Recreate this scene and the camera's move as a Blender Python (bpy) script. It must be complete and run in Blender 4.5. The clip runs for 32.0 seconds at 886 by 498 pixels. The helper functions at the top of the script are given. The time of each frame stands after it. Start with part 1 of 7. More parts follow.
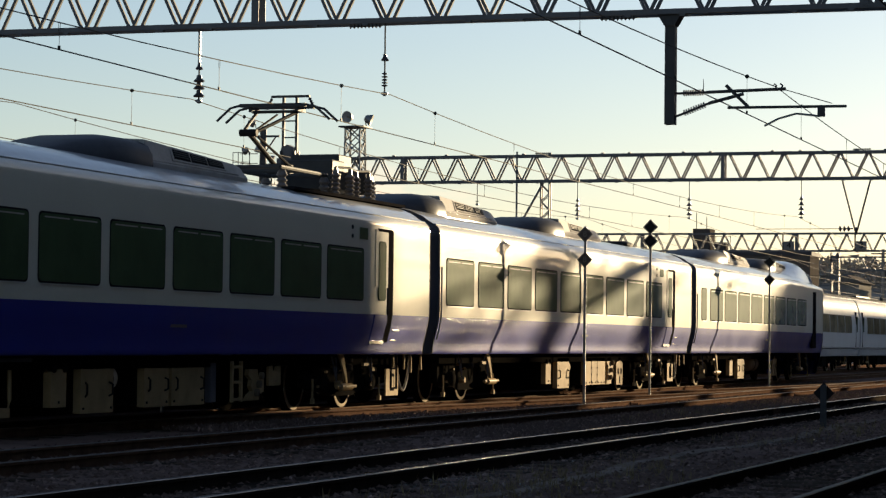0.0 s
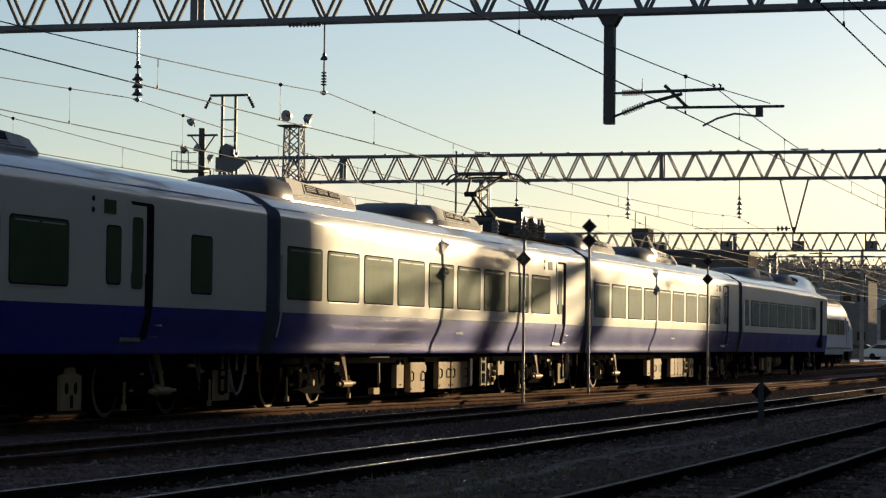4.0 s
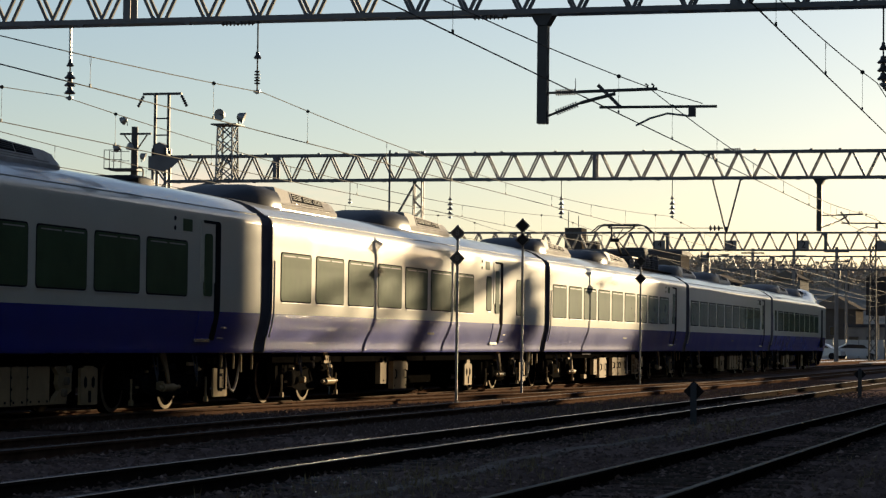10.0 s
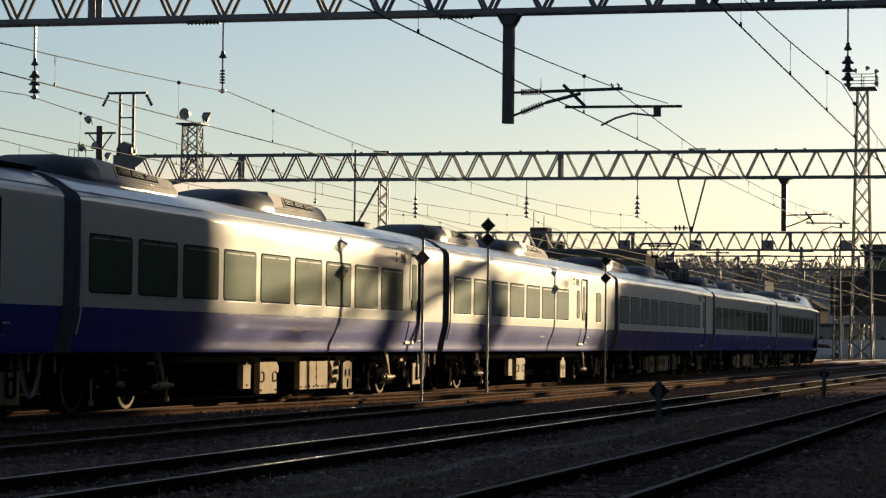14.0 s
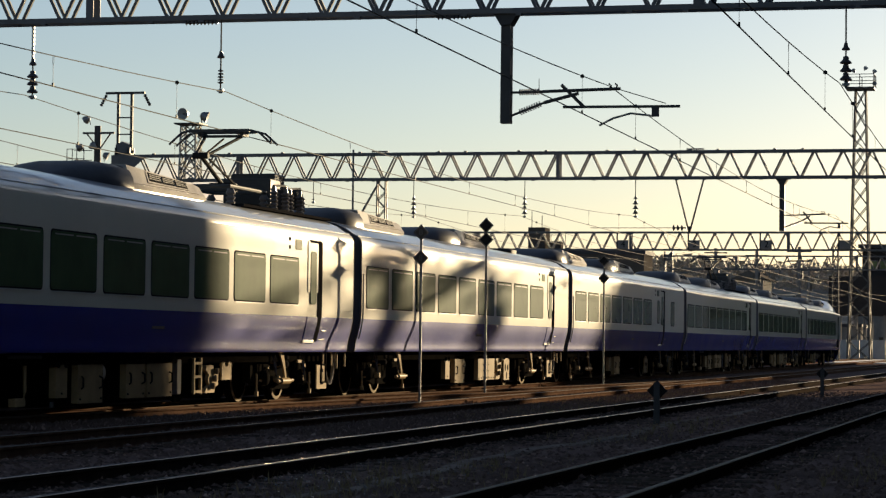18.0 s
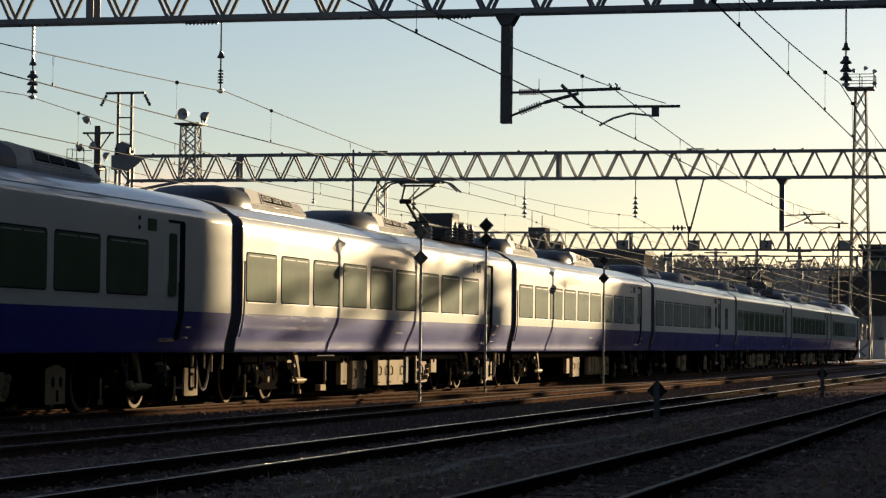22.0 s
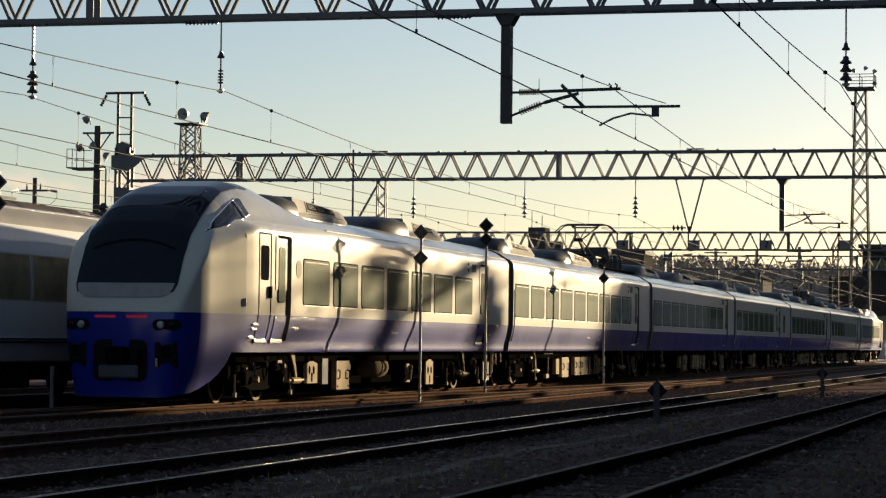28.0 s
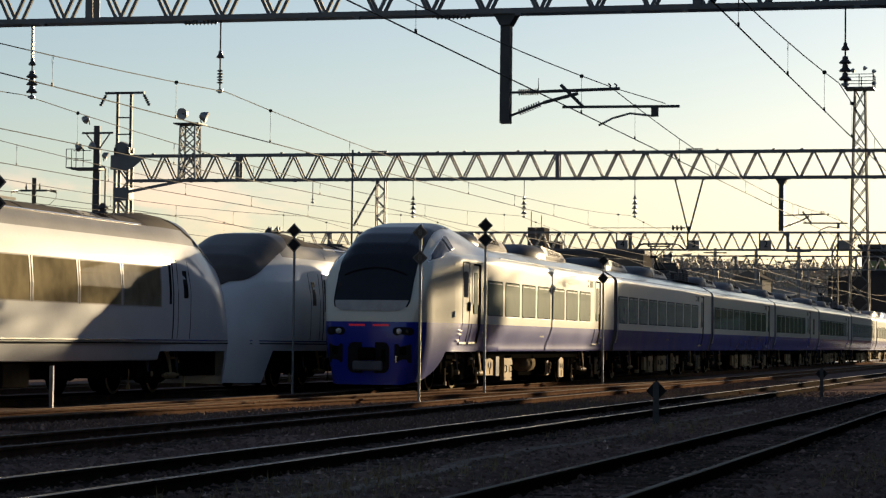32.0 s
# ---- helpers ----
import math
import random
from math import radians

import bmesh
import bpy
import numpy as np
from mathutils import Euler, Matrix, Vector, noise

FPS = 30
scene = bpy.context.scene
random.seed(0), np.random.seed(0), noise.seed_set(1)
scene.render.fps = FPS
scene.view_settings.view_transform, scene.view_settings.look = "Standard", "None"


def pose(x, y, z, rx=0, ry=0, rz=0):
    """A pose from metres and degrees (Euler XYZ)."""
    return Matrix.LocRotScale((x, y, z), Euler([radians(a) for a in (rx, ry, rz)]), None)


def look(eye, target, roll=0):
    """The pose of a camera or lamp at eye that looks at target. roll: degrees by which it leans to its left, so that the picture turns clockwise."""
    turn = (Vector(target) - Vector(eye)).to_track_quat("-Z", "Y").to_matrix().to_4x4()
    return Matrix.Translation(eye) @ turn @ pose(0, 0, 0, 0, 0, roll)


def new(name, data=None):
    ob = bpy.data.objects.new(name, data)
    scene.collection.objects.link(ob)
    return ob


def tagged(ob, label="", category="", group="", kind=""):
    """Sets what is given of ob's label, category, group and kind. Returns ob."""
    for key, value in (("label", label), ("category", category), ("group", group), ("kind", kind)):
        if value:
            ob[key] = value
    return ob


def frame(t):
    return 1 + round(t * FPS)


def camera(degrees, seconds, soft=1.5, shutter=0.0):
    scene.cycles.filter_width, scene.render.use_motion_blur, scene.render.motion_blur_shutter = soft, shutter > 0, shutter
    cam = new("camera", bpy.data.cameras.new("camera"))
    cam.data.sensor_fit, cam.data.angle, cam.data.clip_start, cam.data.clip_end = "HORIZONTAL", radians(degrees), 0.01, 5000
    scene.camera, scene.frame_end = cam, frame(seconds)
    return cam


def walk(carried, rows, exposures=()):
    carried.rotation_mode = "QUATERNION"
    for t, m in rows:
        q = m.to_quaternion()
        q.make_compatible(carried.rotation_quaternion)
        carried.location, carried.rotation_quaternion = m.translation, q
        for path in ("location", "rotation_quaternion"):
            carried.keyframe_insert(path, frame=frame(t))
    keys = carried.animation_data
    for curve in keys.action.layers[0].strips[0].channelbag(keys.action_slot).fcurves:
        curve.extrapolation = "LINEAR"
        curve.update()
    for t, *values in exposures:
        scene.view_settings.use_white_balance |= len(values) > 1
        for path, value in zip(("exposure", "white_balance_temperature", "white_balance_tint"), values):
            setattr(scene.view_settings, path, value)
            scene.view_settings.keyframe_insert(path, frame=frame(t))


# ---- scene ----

# the camera stands on a tripod and pans a little to the right
EYE = (0.0, 0.0, 1.075)
PAN = [(0, 18.118), (0.5, 17.926), (1, 17.738), (1.5, 17.554), (2, 17.337), (2.5, 17.211), (3, 17.08), (3.5, 16.896), (5.5, 16.303), (6, 16.255), (6.5, 16.104), (7, 15.971), (7.5, 15.813), (8, 15.632), (8.5, 15.49), (9, 15.411), (9.5, 15.291), (10, 15.15), (10.5, 15.008), (11, 14.867), (11.5, 14.767), (12, 14.686), (12.5, 14.606), (13, 14.51), (13.5, 14.406), (14, 14.343), (14.5, 14.302), (16.5, 14.3), (31.5, 14.3), (32, 14.285)]


def aim(turn, tilt=2.168, roll=0.664):
    a, b = radians(turn), radians(tilt)
    d = Vector((math.cos(a) * math.cos(b), math.sin(a) * math.cos(b), math.sin(b)))
    return look(EYE, Vector(EYE) + d * 50, roll)


cam = camera(20.411, 32.0, soft=1.3)
walk(cam, [(t, aim(a)) for t, a in PAN], exposures=[(0.0, 1.6, 6480, 18), (2.0, 1.57, 6480, 18), (6.0, 1.46, 6480, 18), (10.0, 1.43, 6480, 18), (14.0, 1.37, 6480, 18), (25.0, 1.37, 6480, 18), (29.0, 1.39, 6480, 18), (32.0, 1.46, 6480, 18)])

# ---- light ----
SUN_TURN = -17.3      # degrees from the tracks' line, towards the camera's side
SUN_UP = 7.4
world = bpy.data.worlds.new("evening_sky")
scene.world = world
world.use_nodes = True
wn = world.node_tree.nodes
sky = wn.new("ShaderNodeTexSky")
sky.sky_type = "NISHITA"
sky.sun_disc = False
sky.sun_elevation = radians(SUN_UP)
sky.sun_rotation = radians(90 - SUN_TURN)
sky.air_density, sky.dust_density, sky.ozone_density = 1.0, 0.42, 2.4
hazy = wn.new("ShaderNodeHueSaturation")
hazy.inputs["Saturation"].default_value, hazy.inputs["Value"].default_value = 0.87, 0.97
wn["Background"].inputs["Strength"].default_value = 0.055
wl = world.node_tree.links
wl.new(sky.outputs[0], hazy.inputs["Color"])
wco, wsp, wns = wn.new("ShaderNodeTexCoord"), wn.new("ShaderNodeSeparateXYZ"), wn.new("ShaderNodeTexNoise")
wmp = wn.new("ShaderNodeMapping")
wmp.inputs["Scale"].default_value = (1, 1, 2.6)
wmp.inputs["Location"].default_value = (0.3, 0.1, 0.0)
wl.new(wco.outputs["Generated"], wsp.inputs[0])
wl.new(wco.outputs["Generated"], wmp.inputs["Vector"])
wl.new(wmp.outputs[0], wns.inputs["Vector"])
wns.inputs["Scale"].default_value, wns.inputs["Detail"].default_value, wns.inputs["Roughness"].default_value = 17.0, 6.0, 0.55


def ramped(source, a, b, c=0.0, d=1.0):
    r = wn.new("ShaderNodeMapRange")
    r.interpolation_type = "SMOOTHSTEP"
    for key, v in (("From Min", a), ("From Max", b), ("To Min", c), ("To Max", d)):
        r.inputs[key].default_value = v
    wl.new(source, r.inputs["Value"])
    return r.outputs[0]


def times(a, b):
    m = wn.new("ShaderNodeMath")
    m.operation = "MULTIPLY"
    wl.new(a, m.inputs[0])
    wl.new(b, m.inputs[1])
    return m.outputs[0]


bank = times(times(ramped(wsp.outputs["Z"], 0.056, 0.080, 1.0, 0.0), ramped(wsp.outputs["Z"], 0.018, 0.045)), times(ramped(wsp.outputs["Y"], 0.27, 0.35), ramped(wns.outputs["Fac"], 0.44, 0.60)))
lit = wn.new("ShaderNodeVectorMath")
lit.operation = "MULTIPLY"
lit.inputs[1].default_value = (1.5, 1.12, 1.05)
wl.new(hazy.outputs[0], lit.inputs[0])
wmx = wn.new("ShaderNodeMix")
wmx.data_type = "RGBA"
wl.new(bank, wmx.inputs["Factor"])
wl.new(hazy.outputs[0], wmx.inputs["A"])
wl.new(lit.outputs[0], wmx.inputs["B"])
wl.new(wmx.outputs["Result"], wn["Background"].inputs["Color"])
sun_data = bpy.data.lights.new("sun", "SUN")
sun_data.energy, sun_data.angle, sun_data.color = 4.4, radians(0.55), (1.0, 0.81, 0.47)
sun = new("sun", sun_data)
sa, sb = radians(SUN_TURN), radians(SUN_UP)
TO_SUN = Vector((math.cos(sa) * math.cos(sb), math.sin(sa) * math.cos(sb), math.sin(sb)))
sun.matrix_world = look((90, -40, 60), Vector((90, -40, 60)) - TO_SUN)


# ---- materials ----
def mat(name, color, rough=0.5, metal=0.0, scale=8.0, vary=0.15, fine=60.0, bump=0.1, coat=0.0, emit=0.0, piece=0.0, spec=0.5, island=0.0, polish=0.12, wavy=0.0):
    """Paint, stone or metal with stains at a large and grain at a small scale."""
    m = bpy.data.materials.new(name)
    m.use_nodes = True
    nt, n = m.node_tree, m.node_tree.nodes
    b = n["Principled BSDF"]
    co = n.new("ShaderNodeTexCoord")
    n1, n2 = n.new("ShaderNodeTexNoise"), n.new("ShaderNodeTexNoise")
    n1.inputs["Scale"].default_value, n2.inputs["Scale"].default_value = scale, fine
    n1.inputs["Detail"].default_value = 5
    for k in (n1, n2):
        nt.links.new(co.outputs["Object"], k.inputs["Vector"])
    mix = n.new("ShaderNodeMath")
    mix.operation = "MULTIPLY_ADD"
    nt.links.new(n2.outputs["Fac"], mix.inputs[0])
    mix.inputs[1].default_value = 0.45
    nt.links.new(n1.outputs["Fac"], mix.inputs[2])
    ramp = n.new("ShaderNodeMapRange")
    ramp.inputs["From Min"].default_value, ramp.inputs["From Max"].default_value = 0.4, 1.05
    ramp.inputs["To Min"].default_value, ramp.inputs["To Max"].default_value = 1 - vary, 1 + vary
    nt.links.new(mix.outputs[0], ramp.inputs["Value"])
    fac = ramp.outputs[0]
    if piece:
        oi = n.new("ShaderNodeObjectInfo")
        pm = n.new("ShaderNodeMapRange")
        pm.inputs["To Min"].default_value, pm.inputs["To Max"].default_value = 1 - piece, 1 + piece
        nt.links.new(oi.outputs["Random"], pm.inputs["Value"])
        mm = n.new("ShaderNodeMath")
        mm.operation = "MULTIPLY"
        nt.links.new(fac, mm.inputs[0])
        nt.links.new(pm.outputs[0], mm.inputs[1])
        fac = mm.outputs[0]
    if island:
        ge = n.new("ShaderNodeNewGeometry")
        pw = n.new("ShaderNodeMath")
        pw.operation = "POWER"
        nt.links.new(ge.outputs["Random Per Island"], pw.inputs[0])
        pw.inputs[1].default_value = 9.0
        im = n.new("ShaderNodeMapRange")
        im.inputs["To Min"].default_value, im.inputs["To Max"].default_value = 0.75, 1 + island
        nt.links.new(pw.outputs[0], im.inputs["Value"])
        mi = n.new("ShaderNodeMath")
        mi.operation = "MULTIPLY"
        nt.links.new(fac, mi.inputs[0])
        nt.links.new(im.outputs[0], mi.inputs[1])
        fac = mi.outputs[0]
    col = n.new("ShaderNodeVectorMath")
    col.operation = "SCALE"
    col.inputs[0].default_value = color
    nt.links.new(fac, col.inputs["Scale"])
    nt.links.new(col.outputs[0], b.inputs["Base Color"])
    rr = n.new("ShaderNodeMapRange")
    rr.inputs["To Min"].default_value, rr.inputs["To Max"].default_value = max(0.02, rough * 0.8), min(1, rough * 1.25)
    nt.links.new(n1.outputs["Fac"], rr.inputs["Value"])
    nt.links.new(rr.outputs[0], b.inputs["Roughness"])
    b.inputs["Metallic"].default_value = metal
    b.inputs["Specular IOR Level"].default_value = spec
    b.inputs["Coat Weight"].default_value = coat
    b.inputs["Coat Roughness"].default_value = polish
    if wavy:
        n3, bw = n.new("ShaderNodeTexNoise"), n.new("ShaderNodeBump")
        n3.inputs["Scale"].default_value, n3.inputs["Detail"].default_value = 0.9, 2.0
        nt.links.new(co.outputs["Object"], n3.inputs["Vector"])
        bw.inputs["Strength"].default_value, bw.inputs["Distance"].default_value = 1.0, wavy
        nt.links.new(n3.outputs["Fac"], bw.inputs["Height"])
        nt.links.new(bw.outputs[0], b.inputs["Coat Normal"])
    if bump:
        bu = n.new("ShaderNodeBump")
        bu.inputs["Strength"].default_value = bump
        bu.inputs["Distance"].default_value = 0.01
        nt.links.new(n2.outputs["Fac"], bu.inputs["Height"])
        nt.links.new(bu.outputs[0], b.inputs["Normal"])
    if emit:
        b.inputs["Emission Color"].default_value = (*color, 1)
        b.inputs["Emission Strength"].default_value = emit
    return m


M_cream = mat("cream_paint", (0.60, 0.575, 0.475), 0.42, 0, 1.2, 0.05, 30, 0.006, coat=0.75, spec=0.016, polish=0.03)
M_blue = mat("blue_paint", (0.010, 0.023, 0.26), 0.46, 0, 1.2, 0.08, 30, 0.006, coat=0.75, spec=0.05, polish=0.14)
M_roof = mat("grey_roof_paint", (0.39, 0.405, 0.415), 0.3, 0.0, 1.4, 0.12, 6, 0.0, spec=0.03, coat=0.68, polish=0.06, wavy=0.012)
M_nose = mat("white_nose_paint", (0.54, 0.54, 0.54), 0.3, 0, 1.5, 0.06, 30, 0.012, coat=0.25)
M_pod = mat("dark_grey_shroud", (0.020, 0.019, 0.019), 0.6, 0.0, 2, 0.2, 25, 0.04, spec=0.03)
M_podlight = mat("light_grey_shroud", (0.36, 0.34, 0.315), 0.45, 0.0, 3, 0.2, 25, 0.04, spec=0.003, coat=0.15, polish=0.15)
M_shroud = mat("grey_brown_shroud", (0.065, 0.068, 0.078), 0.6, 0.0, 2, 0.2, 25, 0.04, spec=0.004, coat=0.15, polish=0.2)
M_glass = mat("tinted_glass", (0.056, 0.090, 0.043), 0.4, 0, 0.9, 0.3, 4, 0.0, coat=0.55, spec=0.0035, polish=0.02)
M_black_glass = mat("black_windscreen_glass", (0.013, 0.014, 0.018), 0.4, 0, 1, 0.1, 5, 0.0, spec=0.0, coat=0.55, polish=0.04)
M_canopy = mat("dark_grey_canopy", (0.07, 0.062, 0.060), 0.3, 0, 1, 0.15, 5, 0.0, spec=0.05)
M_curtained = mat("window_with_pale_curtain", (0.19, 0.16, 0.10), 0.5, 0, 0.8, 0.6, 3, 0.0, coat=0.35, spec=0.0, polish=0.03)
M_trim = mat("dull_silver_trim", (0.55, 0.54, 0.50), 0.45, 0.2, 5, 0.1, 40, 0.0, spec=0.1)
M_gasket = mat("black_rubber", (0.016, 0.015, 0.016), 0.8, 0, 8, 0.2, 60, 0.1, spec=0.0)
M_bellows = mat("grey_gangway_rubber", (0.10, 0.10, 0.115), 0.7, 0, 4, 0.15, 40, 0.1, spec=0.03)
M_steel = mat("galvanised_steel", (0.20, 0.21, 0.215), 0.5, 0.7, 3, 0.2, 40, 0.1)
M_darksteel = mat("dark_painted_steel", (0.06, 0.062, 0.062), 0.6, 0.05, 3, 0.25, 40, 0.15, spec=0.12)
M_wheel = mat("worn_wheel_steel", (0.40, 0.34, 0.26), 0.7, 0.0, 10, 0.25, 60, 0.1, spec=0.0)
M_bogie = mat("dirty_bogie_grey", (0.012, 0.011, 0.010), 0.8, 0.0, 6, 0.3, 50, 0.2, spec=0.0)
M_box = mat("beige_underfloor_panel", (0.30, 0.215, 0.115), 0.45, 0.0, 4, 0.25, 40, 0.05, spec=0.006)
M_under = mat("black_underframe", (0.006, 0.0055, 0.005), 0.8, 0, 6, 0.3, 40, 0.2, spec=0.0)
M_rail = mat("rusty_rail_side", (0.10, 0.060, 0.042), 0.9, 0.0, 5, 0.35, 60, 0.2, spec=0.0)
# rail sides of the near tracks, with their shade put into the colour
M_raildark = mat("shaded_rail_side", (0.035, 0.028, 0.024), 0.9, 0.0, 5, 0.35, 60, 0.2, spec=0.0)
M_railtop = mat("polished_rail_head", (0.22, 0.205, 0.19), 0.16, 0.33, 3, 0.3, 40, 0.04, spec=0.0)
M_railrust = mat("rusty_rail_head", (0.15, 0.115, 0.085), 0.35, 0.04, 3, 0.25, 40, 0.1, spec=0.0)
M_gantry = mat("weathered_gantry_steel", (0.11, 0.115, 0.12), 0.6, 0.2, 2, 0.25, 30, 0.15, spec=0.3)
M_sleeper = mat("weathered_sleeper", (0.07, 0.055, 0.045), 0.9, 0, 7, 0.35, 60, 0.25, piece=0.35, spec=0.0)
M_ballast = mat("dark_ballast_stone", (0.16, 0.112, 0.094), 0.85, 0, 9, 0.35, 80, 0.5, spec=0.0, island=0.9)
M_ground = mat("dark_gravel_ground", (0.165, 0.115, 0.097), 0.95, 0, 0.5, 0.5, 26, 1.0, spec=0.0)
M_porcelain = mat("brown_porcelain", (0.05, 0.045, 0.045), 0.3, 0, 10, 0.2, 60, 0.05, spec=0.3)
M_white_porc = mat("pale_porcelain", (0.15, 0.14, 0.135), 0.35, 0, 10, 0.2, 60, 0.05, spec=0.08)
M_wire = mat("weathered_copper_wire", (0.04, 0.04, 0.038), 0.6, 0.05, 10, 0.2, 60, 0.0, spec=0.1)
M_sign = mat("black_enamel_sign", (0.016, 0.016, 0.017), 0.5, 0, 8, 0.25, 60, 0.1, spec=0.04)
M_signmark = mat("faded_grey_marking", (0.10, 0.095, 0.085), 0.5, 0, 8, 0.25, 60, 0.1)
M_white_train = mat("white_train_paint", (0.60, 0.61, 0.62), 0.42, 0, 1.1, 0.08, 25, 0.008, spec=0.005, coat=0.4, polish=0.05)
M_grey_train = mat("light_grey_train_paint", (0.46, 0.47, 0.49), 0.5, 0.0, 1.1, 0.10, 25, 0.015, spec=0.02, coat=0.3)
M_shoulder = mat("dull_grey_roof_shoulder", (0.22, 0.215, 0.21), 0.5, 0.0, 1.1, 0.15, 25, 0.01, spec=0.01, coat=0.25)
M_oldroof = mat("dirty_beige_roof", (0.085, 0.076, 0.066), 0.75, 0, 2, 0.2, 25, 0.05, spec=0.02)
M_chrome = mat("bright_aluminium_trim", (0.75, 0.74, 0.72), 0.2, 0.9, 5, 0.1, 40, 0.02)
M_red = mat("red_tail_lamp", (0.42, 0.01, 0.03), 0.5, 0, 5, 0.05, 40, 0.0, emit=0.10)
M_lens = mat("clear_lamp_lens", (0.5, 0.5, 0.5), 0.08, 0.4, 5, 0.05, 40, 0.0)
M_concrete = mat("grey_concrete", (0.20, 0.19, 0.175), 0.9, 0, 1.2, 0.25, 20, 0.3, spec=0.0)
M_depot = mat("grey_brown_render", (0.075, 0.066, 0.058), 0.85, 0, 0.6, 0.25, 8, 0.3, spec=0.0)
M_farroof = mat("weathered_roof_tile", (0.13, 0.115, 0.10), 0.8, 0, 1, 0.25, 20, 0.3, spec=0.0)
# pale wall of the unseen block, chosen to show in the cars' gloss
M_cladding = mat("pale_metal_cladding", (0.55, 0.54, 0.52), 0.7, 0, 0.6, 0.15, 8, 0.2, spec=0.0)
M_darkwall = mat("dark_brown_cladding", (0.036, 0.034, 0.034), 0.85, 0, 0.6, 0.25, 8, 0.3, spec=0.0)
M_rooftile = mat("dark_roof_tile", (0.05, 0.05, 0.055), 0.7, 0, 1, 0.25, 20, 0.3, spec=0.02)
M_fence = mat("white_painted_panel", (0.40, 0.385, 0.36), 0.7, 0, 1, 0.12, 20, 0.1, spec=0.0)
# hill foliage lightened: distance haze is put into the base colour
M_leaf = mat("winter_hill_foliage", (0.31, 0.27, 0.22), 0.9, 0, 0.3, 0.5, 3, 0.3, spec=0.0)
M_blind = mat("pale_blind_edge", (0.30, 0.30, 0.27), 0.6, 0, 5, 0.1, 40, 0.0, spec=0.05)
M_signface = mat("faded_grey_enamel", (0.06, 0.052, 0.048), 0.5, 0, 8, 0.25, 60, 0.1, spec=0.1)
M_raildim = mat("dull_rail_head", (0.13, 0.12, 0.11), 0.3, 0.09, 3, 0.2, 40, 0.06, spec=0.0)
M_tank = mat("dusty_grey_tank", (0.15, 0.12, 0.085), 0.7, 0.0, 4, 0.25, 40, 0.1, spec=0.0)
M_wet = mat("wet_stone", (0.10, 0.092, 0.085), 0.22, 0.05, 9, 0.3, 60, 0.1, spec=0.35)
M_straw = mat("dry_straw", (0.22, 0.17, 0.09), 0.8, 0, 9, 0.3, 60, 0.1, spec=0.0)
M_dust = mat("pale_trodden_dust", (0.21, 0.17, 0.14), 0.95, 0, 1.5, 0.5, 30, 0.6, spec=0.0)
M_needle = mat("dark_evergreen_needles", (0.045, 0.06, 0.03), 0.8, 0, 2, 0.4, 20, 0.2, spec=0.05)
M_bark = mat("grey_bark", (0.08, 0.065, 0.05), 0.9, 0, 3, 0.3, 30, 0.5)
M_carpaint = mat("silver_car_paint", (0.35, 0.36, 0.38), 0.3, 0.4, 2, 0.05, 40, 0.0, coat=0.4)
M_cardark = mat("dark_car_paint", (0.05, 0.05, 0.055), 0.3, 0.3, 2, 0.05, 40, 0.0, coat=0.4)
# sun glare on the far road is put into this near-white base colour
M_asphalt = mat("glare_pale_road", (0.66, 0.64, 0.60), 0.5, 0, 0.6, 0.15, 40, 0.1, spec=0.6)


# ---- mesh helpers ----
def box(bm, x0, x1, y0, y1, z0, z1):
    v = [bm.verts.new(p) for p in ((x0, y0, z0), (x1, y0, z0), (x1, y1, z0), (x0, y1, z0),
                                   (x0, y0, z1), (x1, y0, z1), (x1, y1, z1), (x0, y1, z1))]
    for q in ((3, 2, 1, 0), (4, 5, 6, 7), (0, 1, 5, 4), (1, 2, 6, 5), (2, 3, 7, 6), (3, 0, 4, 7)):
        bm.faces.new([v[i] for i in q])
    return v


def tube(bm, p, q, r, seg=8, r2=None):
    """A round bar from p to q."""
    p, q = Vector(p), Vector(q)
    d = (q - p).normalized()
    a = d.orthogonal().normalized()
    b = d.cross(a)
    r2 = r if r2 is None else r2
    rings = []
    for c, rad in ((p, r), (q, r2)):
        rings.append([bm.verts.new(c + (a * math.cos(2 * math.pi * i / seg) + b * math.sin(2 * math.pi * i / seg)) * rad) for i in range(seg)])
    for i in range(seg):
        j = (i + 1) % seg
        bm.faces.new((rings[0][i], rings[0][j], rings[1][j], rings[1][i]))
    bm.faces.new(rings[0][::-1])
    bm.faces.new(rings[1])


def bar(bm, p, q, w, t):
    """A flat bar from p to q, w wide in the upright plane, t thick."""
    p, q = Vector(p), Vector(q)
    d = (q - p).normalized()
    side = Vector((1, 0, 0)) if abs(d.x) < 0.9 else Vector((0, 1, 0))
    up = d.cross(side).normalized() * (w / 2)
    side = up.cross(d).normalized() * (t / 2)
    v = [bm.verts.new(c + up * i + side * j) for c in (p, q) for i, j in ((-1, -1), (1, -1), (1, 1), (-1, 1))]
    for k in ((0, 1, 2, 3), (7, 6, 5, 4), (0, 4, 5, 1), (1, 5, 6, 2), (2, 6, 7, 3), (3, 7, 4, 0)):
        bm.faces.new([v[i] for i in k])


def polyline(bm, pts, r, seg=5):
    """One bent round bar through the points."""
    pts = [Vector(p) for p in pts]
    rings = []
    for i, p in enumerate(pts):
        d = (pts[min(i + 1, len(pts) - 1)] - pts[max(i - 1, 0)]).normalized()
        a = d.cross(Vector((0.31, 0.2, 0.93))).normalized()
        b = d.cross(a)
        rings.append([p + (a * math.cos(2 * math.pi * k / seg) + b * math.sin(2 * math.pi * k / seg)) * r for k in range(seg)])
    loft(bm, rings, True, True)


